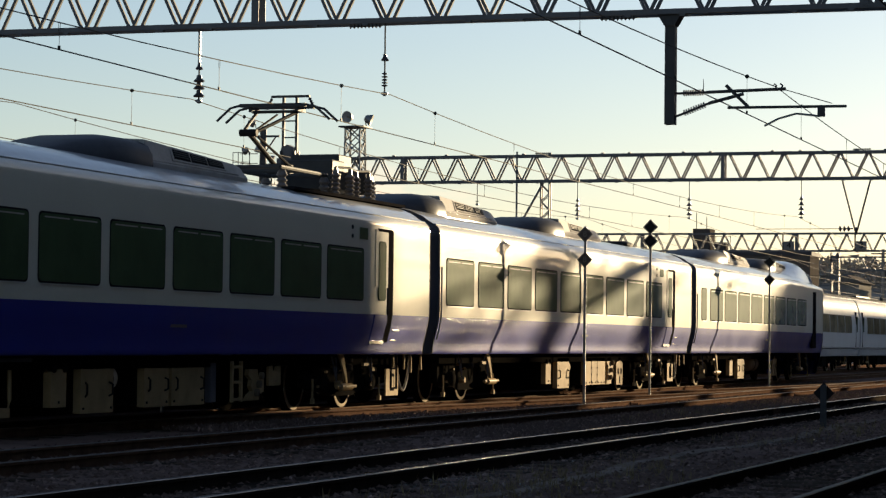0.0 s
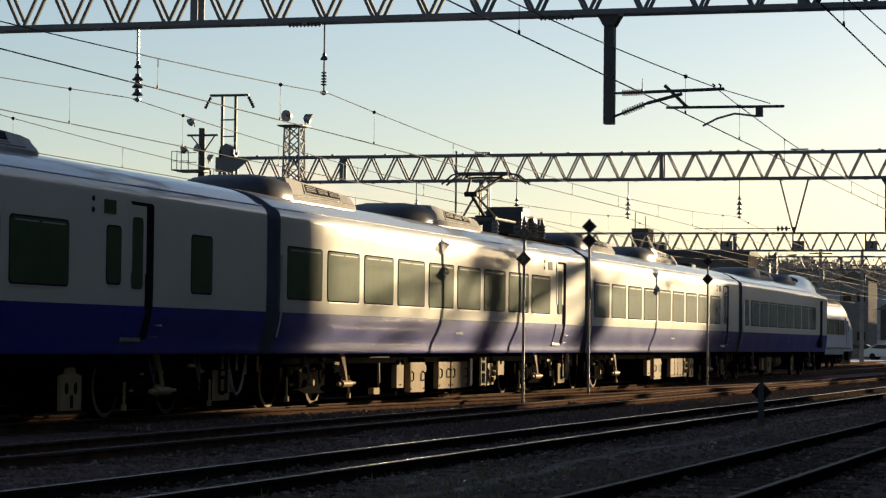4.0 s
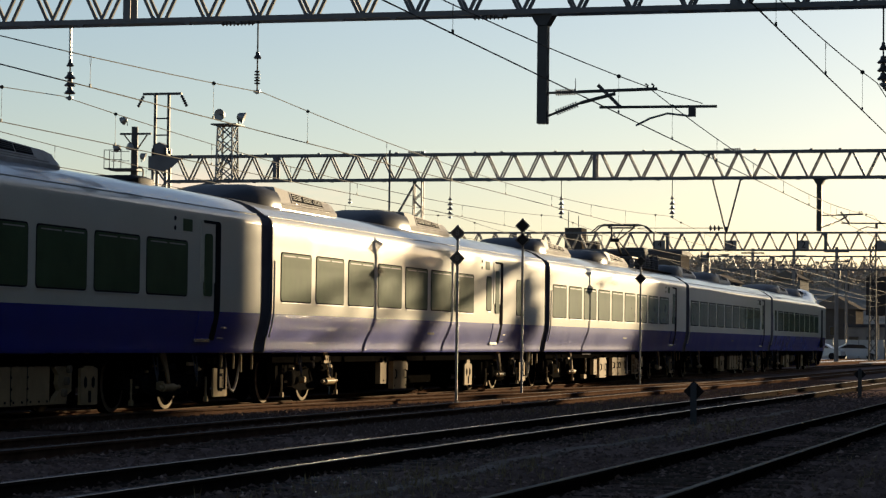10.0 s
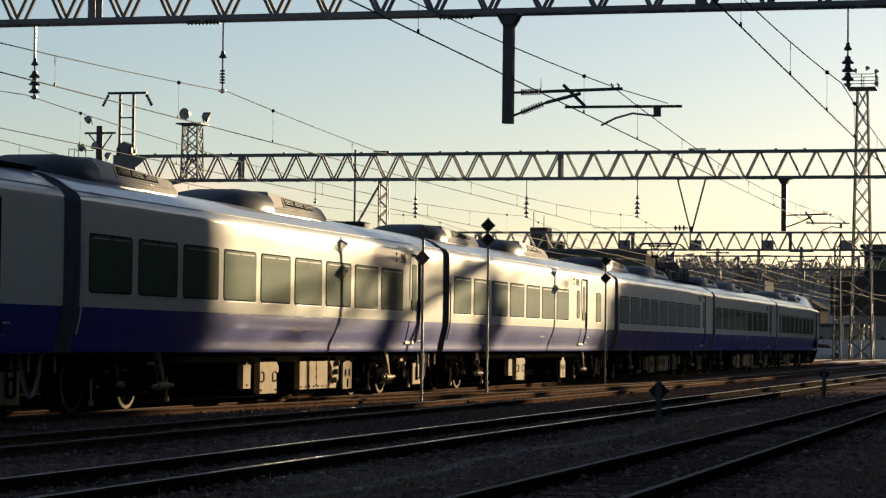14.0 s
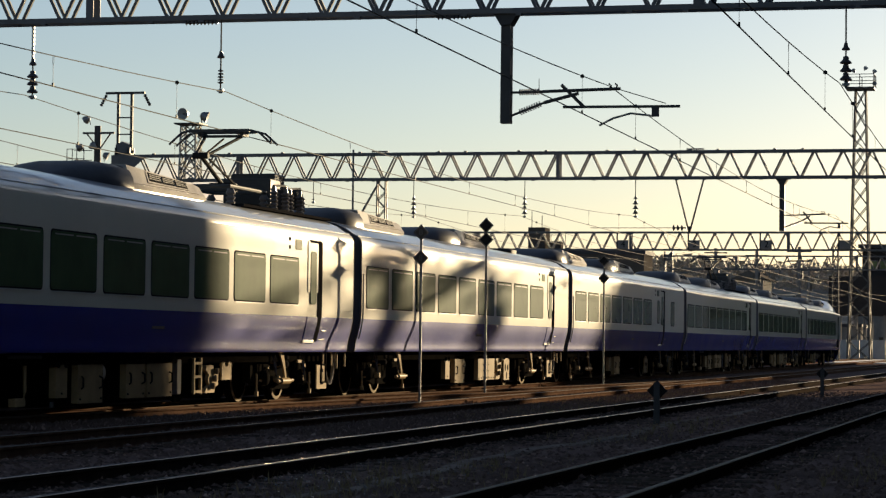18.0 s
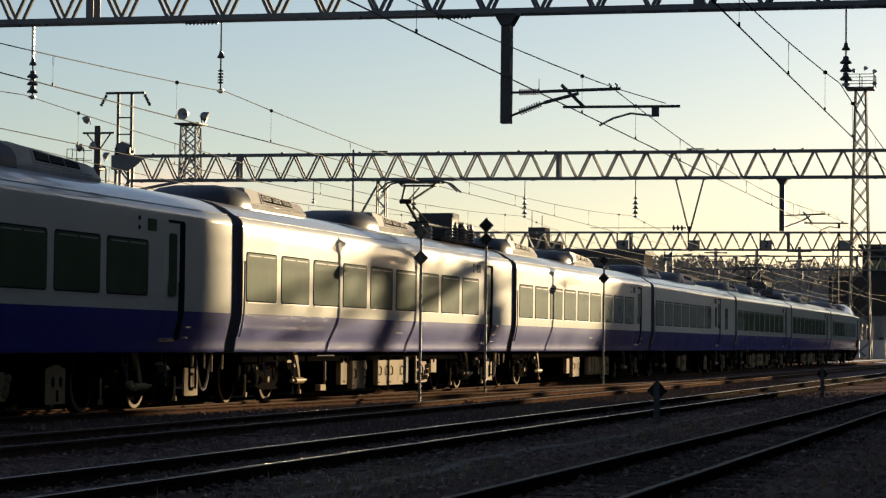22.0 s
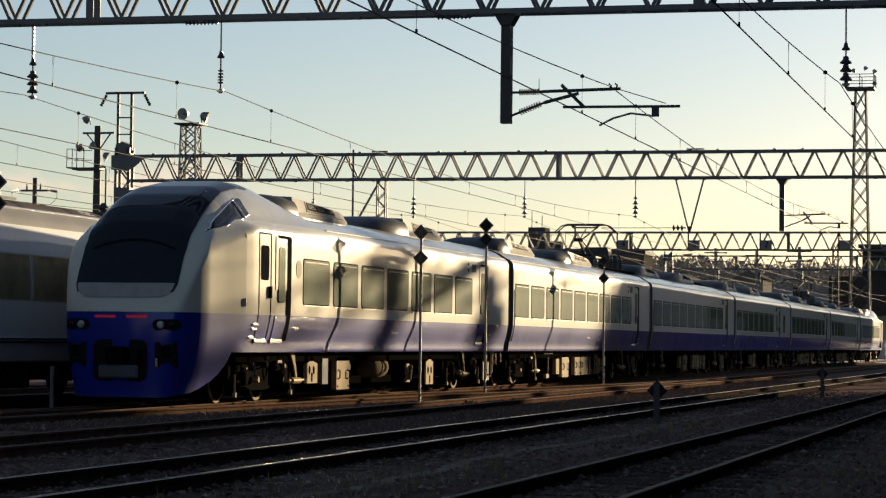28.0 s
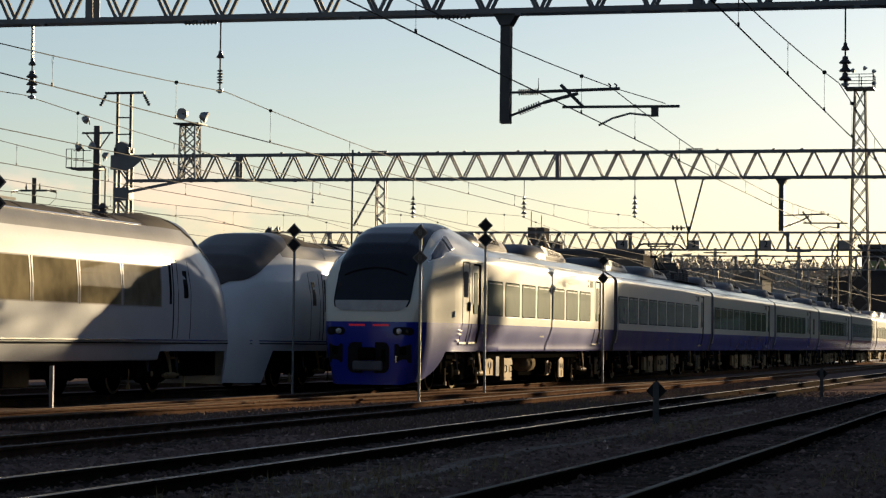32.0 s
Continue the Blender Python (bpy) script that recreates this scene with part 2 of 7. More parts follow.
def spin(bm, profile, axis_at=(0, 0, 0), axis="z", seg=16):
    """A turned body: profile of (radius, height)."""
    rings = []
    for r, hgt in profile:
        ring = []
        for i in range(seg):
            a = 2 * math.pi * i / seg
            c, s = r * math.cos(a), r * math.sin(a)
            p = {"z": (c, s, hgt), "y": (c, hgt, s), "x": (hgt, c, s)}[axis]
            ring.append(bm.verts.new(Vector(axis_at) + Vector(p)))
        rings.append(ring)
    for a, b in zip(rings[:-1], rings[1:]):
        for i in range(seg):
            j = (i + 1) % seg
            bm.faces.new((a[i], a[j], b[j], b[i]))
    bm.faces.new(rings[0][::-1])
    bm.faces.new(rings[-1])


def loft(bm, rings, close=False, caps=False):
    vs = [[bm.verts.new(p) for p in r] for r in rings]
    n = len(vs[0])
    for a, b in zip(vs[:-1], vs[1:]):
        for i in range(n if close else n - 1):
            j = (i + 1) % n
            bm.faces.new((a[i], a[j], b[j], b[i]))
    if caps:
        bm.faces.new(vs[0][::-1])
        bm.faces.new(vs[-1])
    return vs


def mesh_of(bm, material, smooth=False, name="mesh"):
    bmesh.ops.recalc_face_normals(bm, faces=bm.faces)
    me = bpy.data.meshes.new(name)
    bm.to_mesh(me)
    bm.free()
    me.materials.append(material)
    if smooth:
        for p in me.polygons:
            p.use_smooth = True
        me.set_sharp_from_angle(angle=radians(40))
    return me


def part(name, bm, material, parent=None, label="", smooth=False):
    """One mesh object under a thing or a part; a finished mesh is shared."""
    me = bm if isinstance(bm, bpy.types.Mesh) else mesh_of(bm, material, smooth, name)
    ob = new(name, me)
    if parent is not None:
        ob.parent = parent
    if label:
        ob["label"] = label
    return ob


def thing(name, at=(0, 0, 0), label="", category="", group="", kind=""):
    ob = new(name)
    ob.empty_display_size = 0.3
    ob.location = at
    return tagged(ob, label, category, group, kind)


def boxpart(name, dims, material, parent, label="", bevel=0.0):
    bm = bmesh.new()
    box(bm, *dims)
    if bevel:
        bmesh.ops.bevel(bm, geom=bm.edges[:], offset=bevel, segments=1, affect="EDGES")
    return part(name, bm, material, parent, label)


# ---- the blue and cream train ----
TRACK = 14.52
PITCH = 20.5
# half section, from the bottom of the side up to the roof's middle: out from the middle, up
LOW = [(1.28, 0.86), (1.325, 0.875), (1.338, 0.90), (1.342, 0.95), (1.347, 1.0), (1.357, 1.06), (1.374, 1.13), (1.397, 1.22), (1.418, 1.31), (1.436, 1.40), (1.45, 1.50)]
SIDE = [(1.45, 1.50), (1.455, 1.7), (1.4555, 2.3), (1.4545, 2.75), (1.4535, 2.90), (1.447, 2.96), (1.432, 3.005), (1.405, 3.045), (1.365, 3.075)]
TOP = [(1.365, 3.075), (1.31, 3.105), (1.25, 3.14), (1.12, 3.23), (0.9, 3.32), (0.6, 3.39), (0.3, 3.43), (0.0, 3.44)]


def strip(bm, half, x0, x1, steps=1):
    for s in (-1, 1):
        loft(bm, [[(x0 + (x1 - x0) * i / steps, s * y, z) for y, z in half] for i in range(steps + 1)])


def side_y(z):
    pts = LOW + SIDE[1:] + TOP[1:]
    return float(np.interp(z, [p[1] for p in pts], [p[0] for p in pts]))


def pane_mesh(w, z0, z1, out, material, name):
    """A flush pane with rounded corners that follows the side's curve, on the side towards -y."""
    bm = bmesh.new()
    r = min(0.07, w * 0.3, (z1 - z0) * 0.4)
    prof = []
    for cx, cz, a0 in ((w - r, z1 - r, 0), (r, z1 - r, 90), (r, z0 + r, 180), (w - r, z0 + r, 270)):
        for k in range(4):
            a = radians(a0 + 30 * k)
            prof.append((cx + r * math.cos(a), cz + r * math.sin(a)))
    front = [bm.verts.new((x, -side_y(z) - out, z)) for x, z in prof]
    back = [bm.verts.new((x, -side_y(z) + 0.03, z)) for x, z in prof]
    bm.faces.new(front)
    for i in range(len(prof)):
        j = (i + 1) % len(prof)
        bm.faces.new((front[i], front[j], back[j], back[i]))
    return mesh_of(bm, material, False, name)


PANE = {}


def pane(parent, x, w, z0, z1, blind=True):
    """One window: a black gasket, the pane, and the pale edge of a raised blind."""
    key = (round(w, 2), z0, z1)
    if key not in PANE:
        PANE[key] = (pane_mesh(w + 0.044, z0 - 0.022, z1 + 0.022, 0.004, M_gasket, "gasket"),
                     pane_mesh(w, z0, z1, 0.010, M_glass, "pane"),
                     pane_mesh(w * 0.40, z1 - 0.05, z1 - 0.032, 0.0135, M_blind, "blind"),
                     pane_mesh(w - 0.1, z0 - 0.036, z0 - 0.023, 0.012, M_trim, "sill_trim"))
    g, p, b, t_ = PANE[key]
    wob = part("window", p, None, parent)
    wob.location.x = x
    gob = part("gasket", g, None, wob)
    gob.location.x = -0.022
    sob = part("sill_trim", t_, None, wob)
    sob.location.x = 0.05
    if blind:
        for u in (0.07, 0.53):
            bob = part("blind_rail", b, None, wob)
            bob.location.x = w * u
    return wob


def curve_line(bm, x, z0, z1, w, out):
    """A strip that follows the side from z0 to z1."""
    zs = np.linspace(z0, z1, 9)
    loft(bm, [[(x, -side_y(z) - out, z), (x + w, -side_y(z) - out, z), (x + w, -side_y(z) + 0.02, z), (x, -side_y(z) + 0.02, z)] for z in zs], True, True)


def passenger_door(parent, x):
    """A plug door: leaf edge shadow gap, slim window, step plate and handle."""
    bm = bmesh.new()
    zs = np.linspace(1.02, 2.84, 9)
    loft(bm, [[(x, -side_y(z) - 0.012, z), (x + 0.62, -side_y(z) - 0.012, z), (x + 0.62, -side_y(z), z), (x, -side_y(z), z)] for z in zs[4:]], True, True)
    d = part("door", bm, M_cream, parent)
    bm = bmesh.new()
    loft(bm, [[(x, -side_y(z) - 0.012, z), (x + 0.62, -side_y(z) - 0.012, z), (x + 0.62, -side_y(z), z), (x, -side_y(z), z)] for z in np.linspace(1.02, 1.5, 6)], True, True)
    part("lower_leaf", bm, M_blue, d)
    # proud black strip stands in for the shaded jamb of the door recess
    bm = bmesh.new()
    curve_line(bm, x + 0.60, 1.06, 2.80, 0.24, 0.014)
    rings = []
    for k in range(6):
        a = radians(18 * k)
        xx, zz = x + 0.72 + 0.12 * math.cos(a), 2.80 + 0.06 * math.sin(a)
        rings.append([(x + 0.60, -side_y(zz) - 0.018, zz), (xx, -side_y(zz) - 0.018, zz), (xx, -side_y(zz) + 0.02, zz), (x + 0.60, -side_y(zz) + 0.02, zz)])
    loft(bm, rings, True, True)
    curve_line(bm, x + 0.12, 2.815, 2.86, 0.55, 0.020)
    part("door_recess_shade", bm, M_gasket, d)
    part("door_window", pane_mesh(0.34, 1.72, 2.66, 0.02, M_glass, "door_pane"), None, d).location.x = x + 0.14
    boxpart("door_step", (x - 0.02, x + 0.62, -1.385, -1.33, 1.035, 1.085), M_chrome, d)


def pod(parent, x0, x1, x2, name="air_conditioner"):
    """A roof unit: a rounded shroud from x0 to x1, and a lighter vented box to x2."""
    bm = bmesh.new()
    rings = []
    n = 14
    for i in range(n + 1):
        u = i / n
        x = x0 + (x1 - x0) * u
        g = math.sin(min(1.0, u * 1.25) * math.pi / 2)
        rise = 0.31 * g
        hw = 0.35 + 0.50 * g
        rings.append([(x, -hw, 3.30), (x, -hw * 0.98, 3.37 + rise * 0.40), (x, -hw * 0.90, 3.39 + rise * 0.70), (x, -hw * 0.72, 3.40 + rise * 0.90), (x, -hw * 0.4, 3.41 + rise),
                      (x, hw * 0.4, 3.41 + rise), (x, hw * 0.72, 3.40 + rise * 0.90), (x, hw * 0.90, 3.39 + rise * 0.70), (x, hw * 0.98, 3.37 + rise * 0.40), (x, hw, 3.30)])
    loft(bm, rings, False, True)
    p = part(name, bm, M_shroud, parent, smooth=True)
    bm = bmesh.new()
    span = x2 - x1

    def crest(x):
        return 3.705 - 0.13 * max(0.0, (x - x1 - 0.1) / span)
    rings = []
    for x, k, drop in ((x1, 1.0, 0.0), (x1 + 0.1, 1.0, 0.0), (x2 - 0.5, 0.99, 0.0), (x2 - 0.2, 0.97, 0.02), (x2 - 0.06, 0.93, 0.06), (x2, 0.88, 0.13)):
        zt = crest(x) - drop
        pr = [(0.80, 3.28), (0.81, min(3.40, zt - 0.06)), (0.79, min(3.435, zt - 0.035)), (0.71, zt - 0.01), (0.67, zt), (0.3, zt + 0.015)]
        rings.append([(x, -y * k, z) for y, z in pr] + [(x, y * k, z) for y, z in pr[::-1]])
    loft(bm, rings, False, True)
    bx = part("vent_housing", bm, M_podlight, p)

    def at(x, f):
        zt = crest(x)
        return (-0.79 + 0.08 * f, 3.435 + (zt - 0.01 - 3.435) * f)

    def slope_piece(a, b, f0, f1, out, m, name, owner):
        bm = bmesh.new()
        ring = [(x, *at(x, f)) for x, f in ((a, f0), (b, f0), (b, f1), (a, f1))]
        o = [bm.verts.new((x, y - out, z + out)) for x, y, z in ring]
        q = [bm.verts.new((x, y + 0.03, z - 0.03)) for x, y, z in ring]
        bm.faces.new(o)
        for m_ in range(4):
            bm.faces.new((o[m_], o[(m_ + 1) % 4], q[(m_ + 1) % 4], q[m_]))
        return part(name, bm, m, owner)
    a0, w = x1 + 0.24 * span, 0.50 * span / 3
    slope_piece(a0 - 0.07, a0 + 3 * w + 0.02, 0.16, 0.94, 0.004, M_podlight, "grille_frame", bx)
    for k in range(3):
        g = slope_piece(a0 + k * w, a0 + (k + 1) * w - 0.05, 0.28, 0.84, 0.008, M_gasket, "grille", bx)
        for f in (0.42, 0.56, 0.70):
            slope_piece(a0 + k * w + 0.02, a0 + (k + 1) * w - 0.07, f - 0.02, f + 0.02, 0.012, M_darksteel, "slat", g)
    slope_piece(x1 + 0.02, x2 - 0.5, -0.05, 0.01, 0.006, M_podlight, "edge_trim", bx)


def wheel_disc(side):
    """One wheel: tread with flange, web and hub, facing the side given."""
    bm = bmesh.new()
    prof = [(0.07, 0.50), (0.455, 0.50), (0.46, 0.53), (0.43, 0.54), (0.425, 0.615), (0.42, 0.622), (0.365, 0.625), (0.35, 0.58), (0.16, 0.56), (0.14, 0.63), (0.07, 0.635)]
    spin(bm, [(r, side * y) for r, y in prof], (0, 0, 0), "y", 28)
    me = mesh_of(bm, M_wheel, True, "wheel")
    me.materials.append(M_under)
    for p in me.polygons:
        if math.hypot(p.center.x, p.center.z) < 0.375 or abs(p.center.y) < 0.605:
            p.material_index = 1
    return me


WHEELS = []
BOGIE = {}


def bogie(parent, x, link=0.0):
    """A two-axle bogie with outside frame, axle boxes, dampers and wheelsets."""
    b = thing("bogie")
    b.parent = parent
    b.location = (x, 0, 0)
    if not BOGIE:
        bm = bmesh.new()
        loft(bm, [[(xx, -1.02, z0), (xx, -0.88, z0), (xx, -0.88, z1), (xx, -1.02, z1)] for xx, z0, z1 in
                  ((-1.6, 0.36, 0.72), (-0.7, 0.28, 0.74), (-0.45, 0.22, 0.66), (0.45, 0.22, 0.66), (0.7, 0.28, 0.74), (1.6, 0.36, 0.72))], True, True)
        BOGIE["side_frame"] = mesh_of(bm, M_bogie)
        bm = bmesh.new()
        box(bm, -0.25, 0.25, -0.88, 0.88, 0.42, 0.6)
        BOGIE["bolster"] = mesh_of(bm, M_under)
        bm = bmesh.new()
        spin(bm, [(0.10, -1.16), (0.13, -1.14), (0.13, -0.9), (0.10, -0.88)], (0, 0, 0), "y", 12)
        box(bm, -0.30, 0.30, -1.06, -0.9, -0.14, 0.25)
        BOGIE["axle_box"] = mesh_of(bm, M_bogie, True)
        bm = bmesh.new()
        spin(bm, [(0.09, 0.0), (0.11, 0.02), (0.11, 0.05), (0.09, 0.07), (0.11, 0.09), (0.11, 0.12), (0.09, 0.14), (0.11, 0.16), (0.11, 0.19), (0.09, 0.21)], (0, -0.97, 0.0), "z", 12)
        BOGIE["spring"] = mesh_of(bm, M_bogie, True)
        bm = bmesh.new()
        tube(bm, (0.35, -1.15, 0.36), (0.82, -1.15, 0.36), 0.06, 12)
        tube(bm, (0.82, -1.15, 0.36), (1.05, -1.15, 0.37), 0.028, 8)
        tube(bm, (0.2, -1.15, 0.36), (0.35, -1.15, 0.36), 0.035, 8)
        BOGIE["damper"] = mesh_of(bm, M_box, True)
        bm = bmesh.new()
        loft(bm, [[(x - w, y, z), (x + w, y, z), (x + w, y + 0.03, z), (x - w, y + 0.03, z)] for x, w, y, z in ((0.62, 0.035, -1.17, 0.40), (0.50, 0.055, -1.18, 0.6), (0.30, 0.10, -1.19, 0.86))], True, True)
        BOGIE["link_rod"] = mesh_of(bm, M_box)
        bm = bmesh.new()
        spin(bm, [(0.22, 0.0), (0.25, 0.03), (0.25, 0.09), (0.22, 0.12), (0.25, 0.15), (0.25, 0.2), (0.2, 0.23)], (0, -0.93, 0.6), "z", 16)
        BOGIE["air_spring"] = mesh_of(bm, M_gasket, True)
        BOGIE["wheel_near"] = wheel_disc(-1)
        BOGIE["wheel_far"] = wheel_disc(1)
        bm = bmesh.new()
        spin(bm, [(0.08, -0.52), (0.08, 0.52)], (0, 0, 0), "y", 10)
        BOGIE["axle"] = mesh_of(bm, M_under)
        bm = bmesh.new()
        tube(bm, (0, -1.1, 0.16), (0, -1.1, 0.5), 0.018, 6)
        box(bm, -0.03, 0.03, -1.13, -1.07, 0.12, 0.2)
        BOGIE["sand_pipe"] = mesh_of(bm, M_box)
        bm = bmesh.new()
        box(bm, 0.95, 1.0, -1.16, -1.13, 0.36, 0.72)
        box(bm, 0.93, 1.06, -1.165, -1.13, 0.60, 0.66)
        BOGIE["pipe_bracket"] = mesh_of(bm, M_box)
        bm = bmesh.new()
        spin(bm, [(0.05, -1.14), (0.06, -1.12), (0.06, -1.04)], (-0.35, 0, 0.40), "y", 10)
        BOGIE["valve"] = mesh_of(bm, M_box, True)
        bm = bmesh.new()
        box(bm, 0, 0.05, -1.1, -1.03, 0, 0.035)
        BOGIE["cable_clip"] = mesh_of(bm, M_box)
        bm = bmesh.new()
        box(bm, 0.5, 0.72, -1.2, -1.16, 0.68, 0.73)
        BOGIE["bolt_plate"] = mesh_of(bm, M_box)
        bm = bmesh.new()
        polyline(bm, [(0.72, -1.17, 0.84), (0.78, -1.2, 0.6), (0.86, -1.2, 0.46), (0.92, -1.18, 0.56), (0.9, -1.17, 0.82)], 0.014, 5)
        BOGIE["hose"] = mesh_of(bm, M_bellows)
    part("side_frame", BOGIE["side_frame"], None, b)
    part("side_frame", BOGIE["side_frame"], None, b).rotation_euler.z = math.pi
    part("bolster", BOGIE["bolster"], None, b)
    part("damper", BOGIE["damper"], None, b).location.x = link
    part("link_rod", BOGIE["link_rod"], None, b).location.x = link
    part("air_spring", BOGIE["air_spring"], None, b)
    part("sand_pipe", BOGIE["sand_pipe"], None, b).location.x = -1.5
    part("sand_pipe", BOGIE["sand_pipe"], None, b).location.x = 1.5
    for name in ("pipe_bracket", "valve", "bolt_plate", "hose"):
        part(name, BOGIE[name], None, b)
    part("hose", BOGIE["hose"], None, b).location.x = -1.6
    for q, z in ((-0.9, 0.58), (-0.55, 0.66), (-0.2, 0.6), (0.15, 0.7), (0.75, 0.72), (1.25, 0.6), (-1.25, 0.36)):
        part("cable_clip", BOGIE["cable_clip"], None, b).location = (q, 0, z)
    for ax in (-1.05, 1.05):
        part("axle_box", BOGIE["axle_box"], None, b).location = (ax, 0, 0.43)
        part("spring", BOGIE["spring"], None, b).location = (ax - 0.22, 0, 0.42)
        part("spring", BOGIE["spring"], None, b).location = (ax + 0.22, 0, 0.42)
        for key in ("wheel_near", "wheel_far"):
            w = part("wheel", BOGIE[key], None, b)
            w.location = (ax, 0, 0.43)
            if parent.get("moving"):
                WHEELS.append((w, ax))
        part("axle", BOGIE["axle"], None, b).location = (ax, 0, 0.43)
    return b


bm = bmesh.new()
box(bm, -0.014, 0.014, -0.012, 0.001, -0.014, 0.014)
BOLT = [mesh_of(bm, M_gasket, name="bolt")]


FRONT = -1.15


def outline_plate(bm, pts, y0, y1):
    """An upright plate with the outline given in x and z."""
    f = [bm.verts.new((x, y0, z)) for x, z in pts]
    g = [bm.verts.new((x, y1, z)) for x, z in pts]
    bm.faces.new(f)
    bm.faces.new(g[::-1])
    for i in range(len(pts)):
        j = (i + 1) % len(pts)
        bm.faces.new((f[i], f[j], g[j], g[i]))


def pull_handle(parent, x, z, turn=1):
    """A dark bow handle on a cover."""
    bm = bmesh.new()
    polyline(bm, [(x, FRONT + 0.002, z + 0.085), (x + 0.035 * turn, FRONT - 0.04, z + 0.06), (x + 0.035 * turn, FRONT - 0.04, z - 0.06), (x, FRONT + 0.002, z - 0.085)], 0.014, 5)
    part("handle", bm, M_gasket, parent)


def case_body(parent, x0, x1, z0, z1, notch=0.03, lit=True, feet=True):
    """A sheet-metal case with clipped top corners, on two dark hangers, with bolts at its foot."""
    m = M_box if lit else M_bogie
    bm = bmesh.new()
    outline_plate(bm, [(x0, z0), (x1, z0), (x1, z1 - notch), (x1 - notch * 1.6, z1), (x0 + notch * 1.6, z1), (x0, z1 - notch)], FRONT, FRONT + 0.10)
    p = part("equipment_case", bm, m, parent)
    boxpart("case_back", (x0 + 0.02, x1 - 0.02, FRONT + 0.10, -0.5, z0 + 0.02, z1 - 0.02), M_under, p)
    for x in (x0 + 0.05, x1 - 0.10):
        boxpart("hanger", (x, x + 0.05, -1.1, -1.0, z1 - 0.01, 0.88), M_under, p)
    if feet:
        for x in (x0 + 0.07, x1 - 0.07):
            part("bolt", BOLT[0], None, p).location = (x, FRONT, z0 + 0.06)
    return p


def dome_tank(parent, x0, x1, z, r, y=-0.93, material=None):
    """A lying air tank with domed ends and a strap."""
    bm = bmesh.new()
    e = r * 0.55
    spin(bm, [(r * 0.1, x0), (r * 0.55, x0 + e * 0.15), (r * 0.87, x0 + e * 0.5), (r, x0 + e), (r, x1 - e), (r * 0.87, x1 - e * 0.5), (r * 0.55, x1 - e * 0.15), (r * 0.1, x1)], (0, y, z), "x", 20)
    p = part("air_tank", bm, material or M_tank, parent, smooth=True)
    bm = bmesh.new()
    xm = (x0 + x1) / 2
    spin(bm, [(r + 0.008, xm - 0.025), (r + 0.008, xm + 0.025)], (0, y, z), "x", 20)
    part("strap", bm, M_gasket, p)
    return p


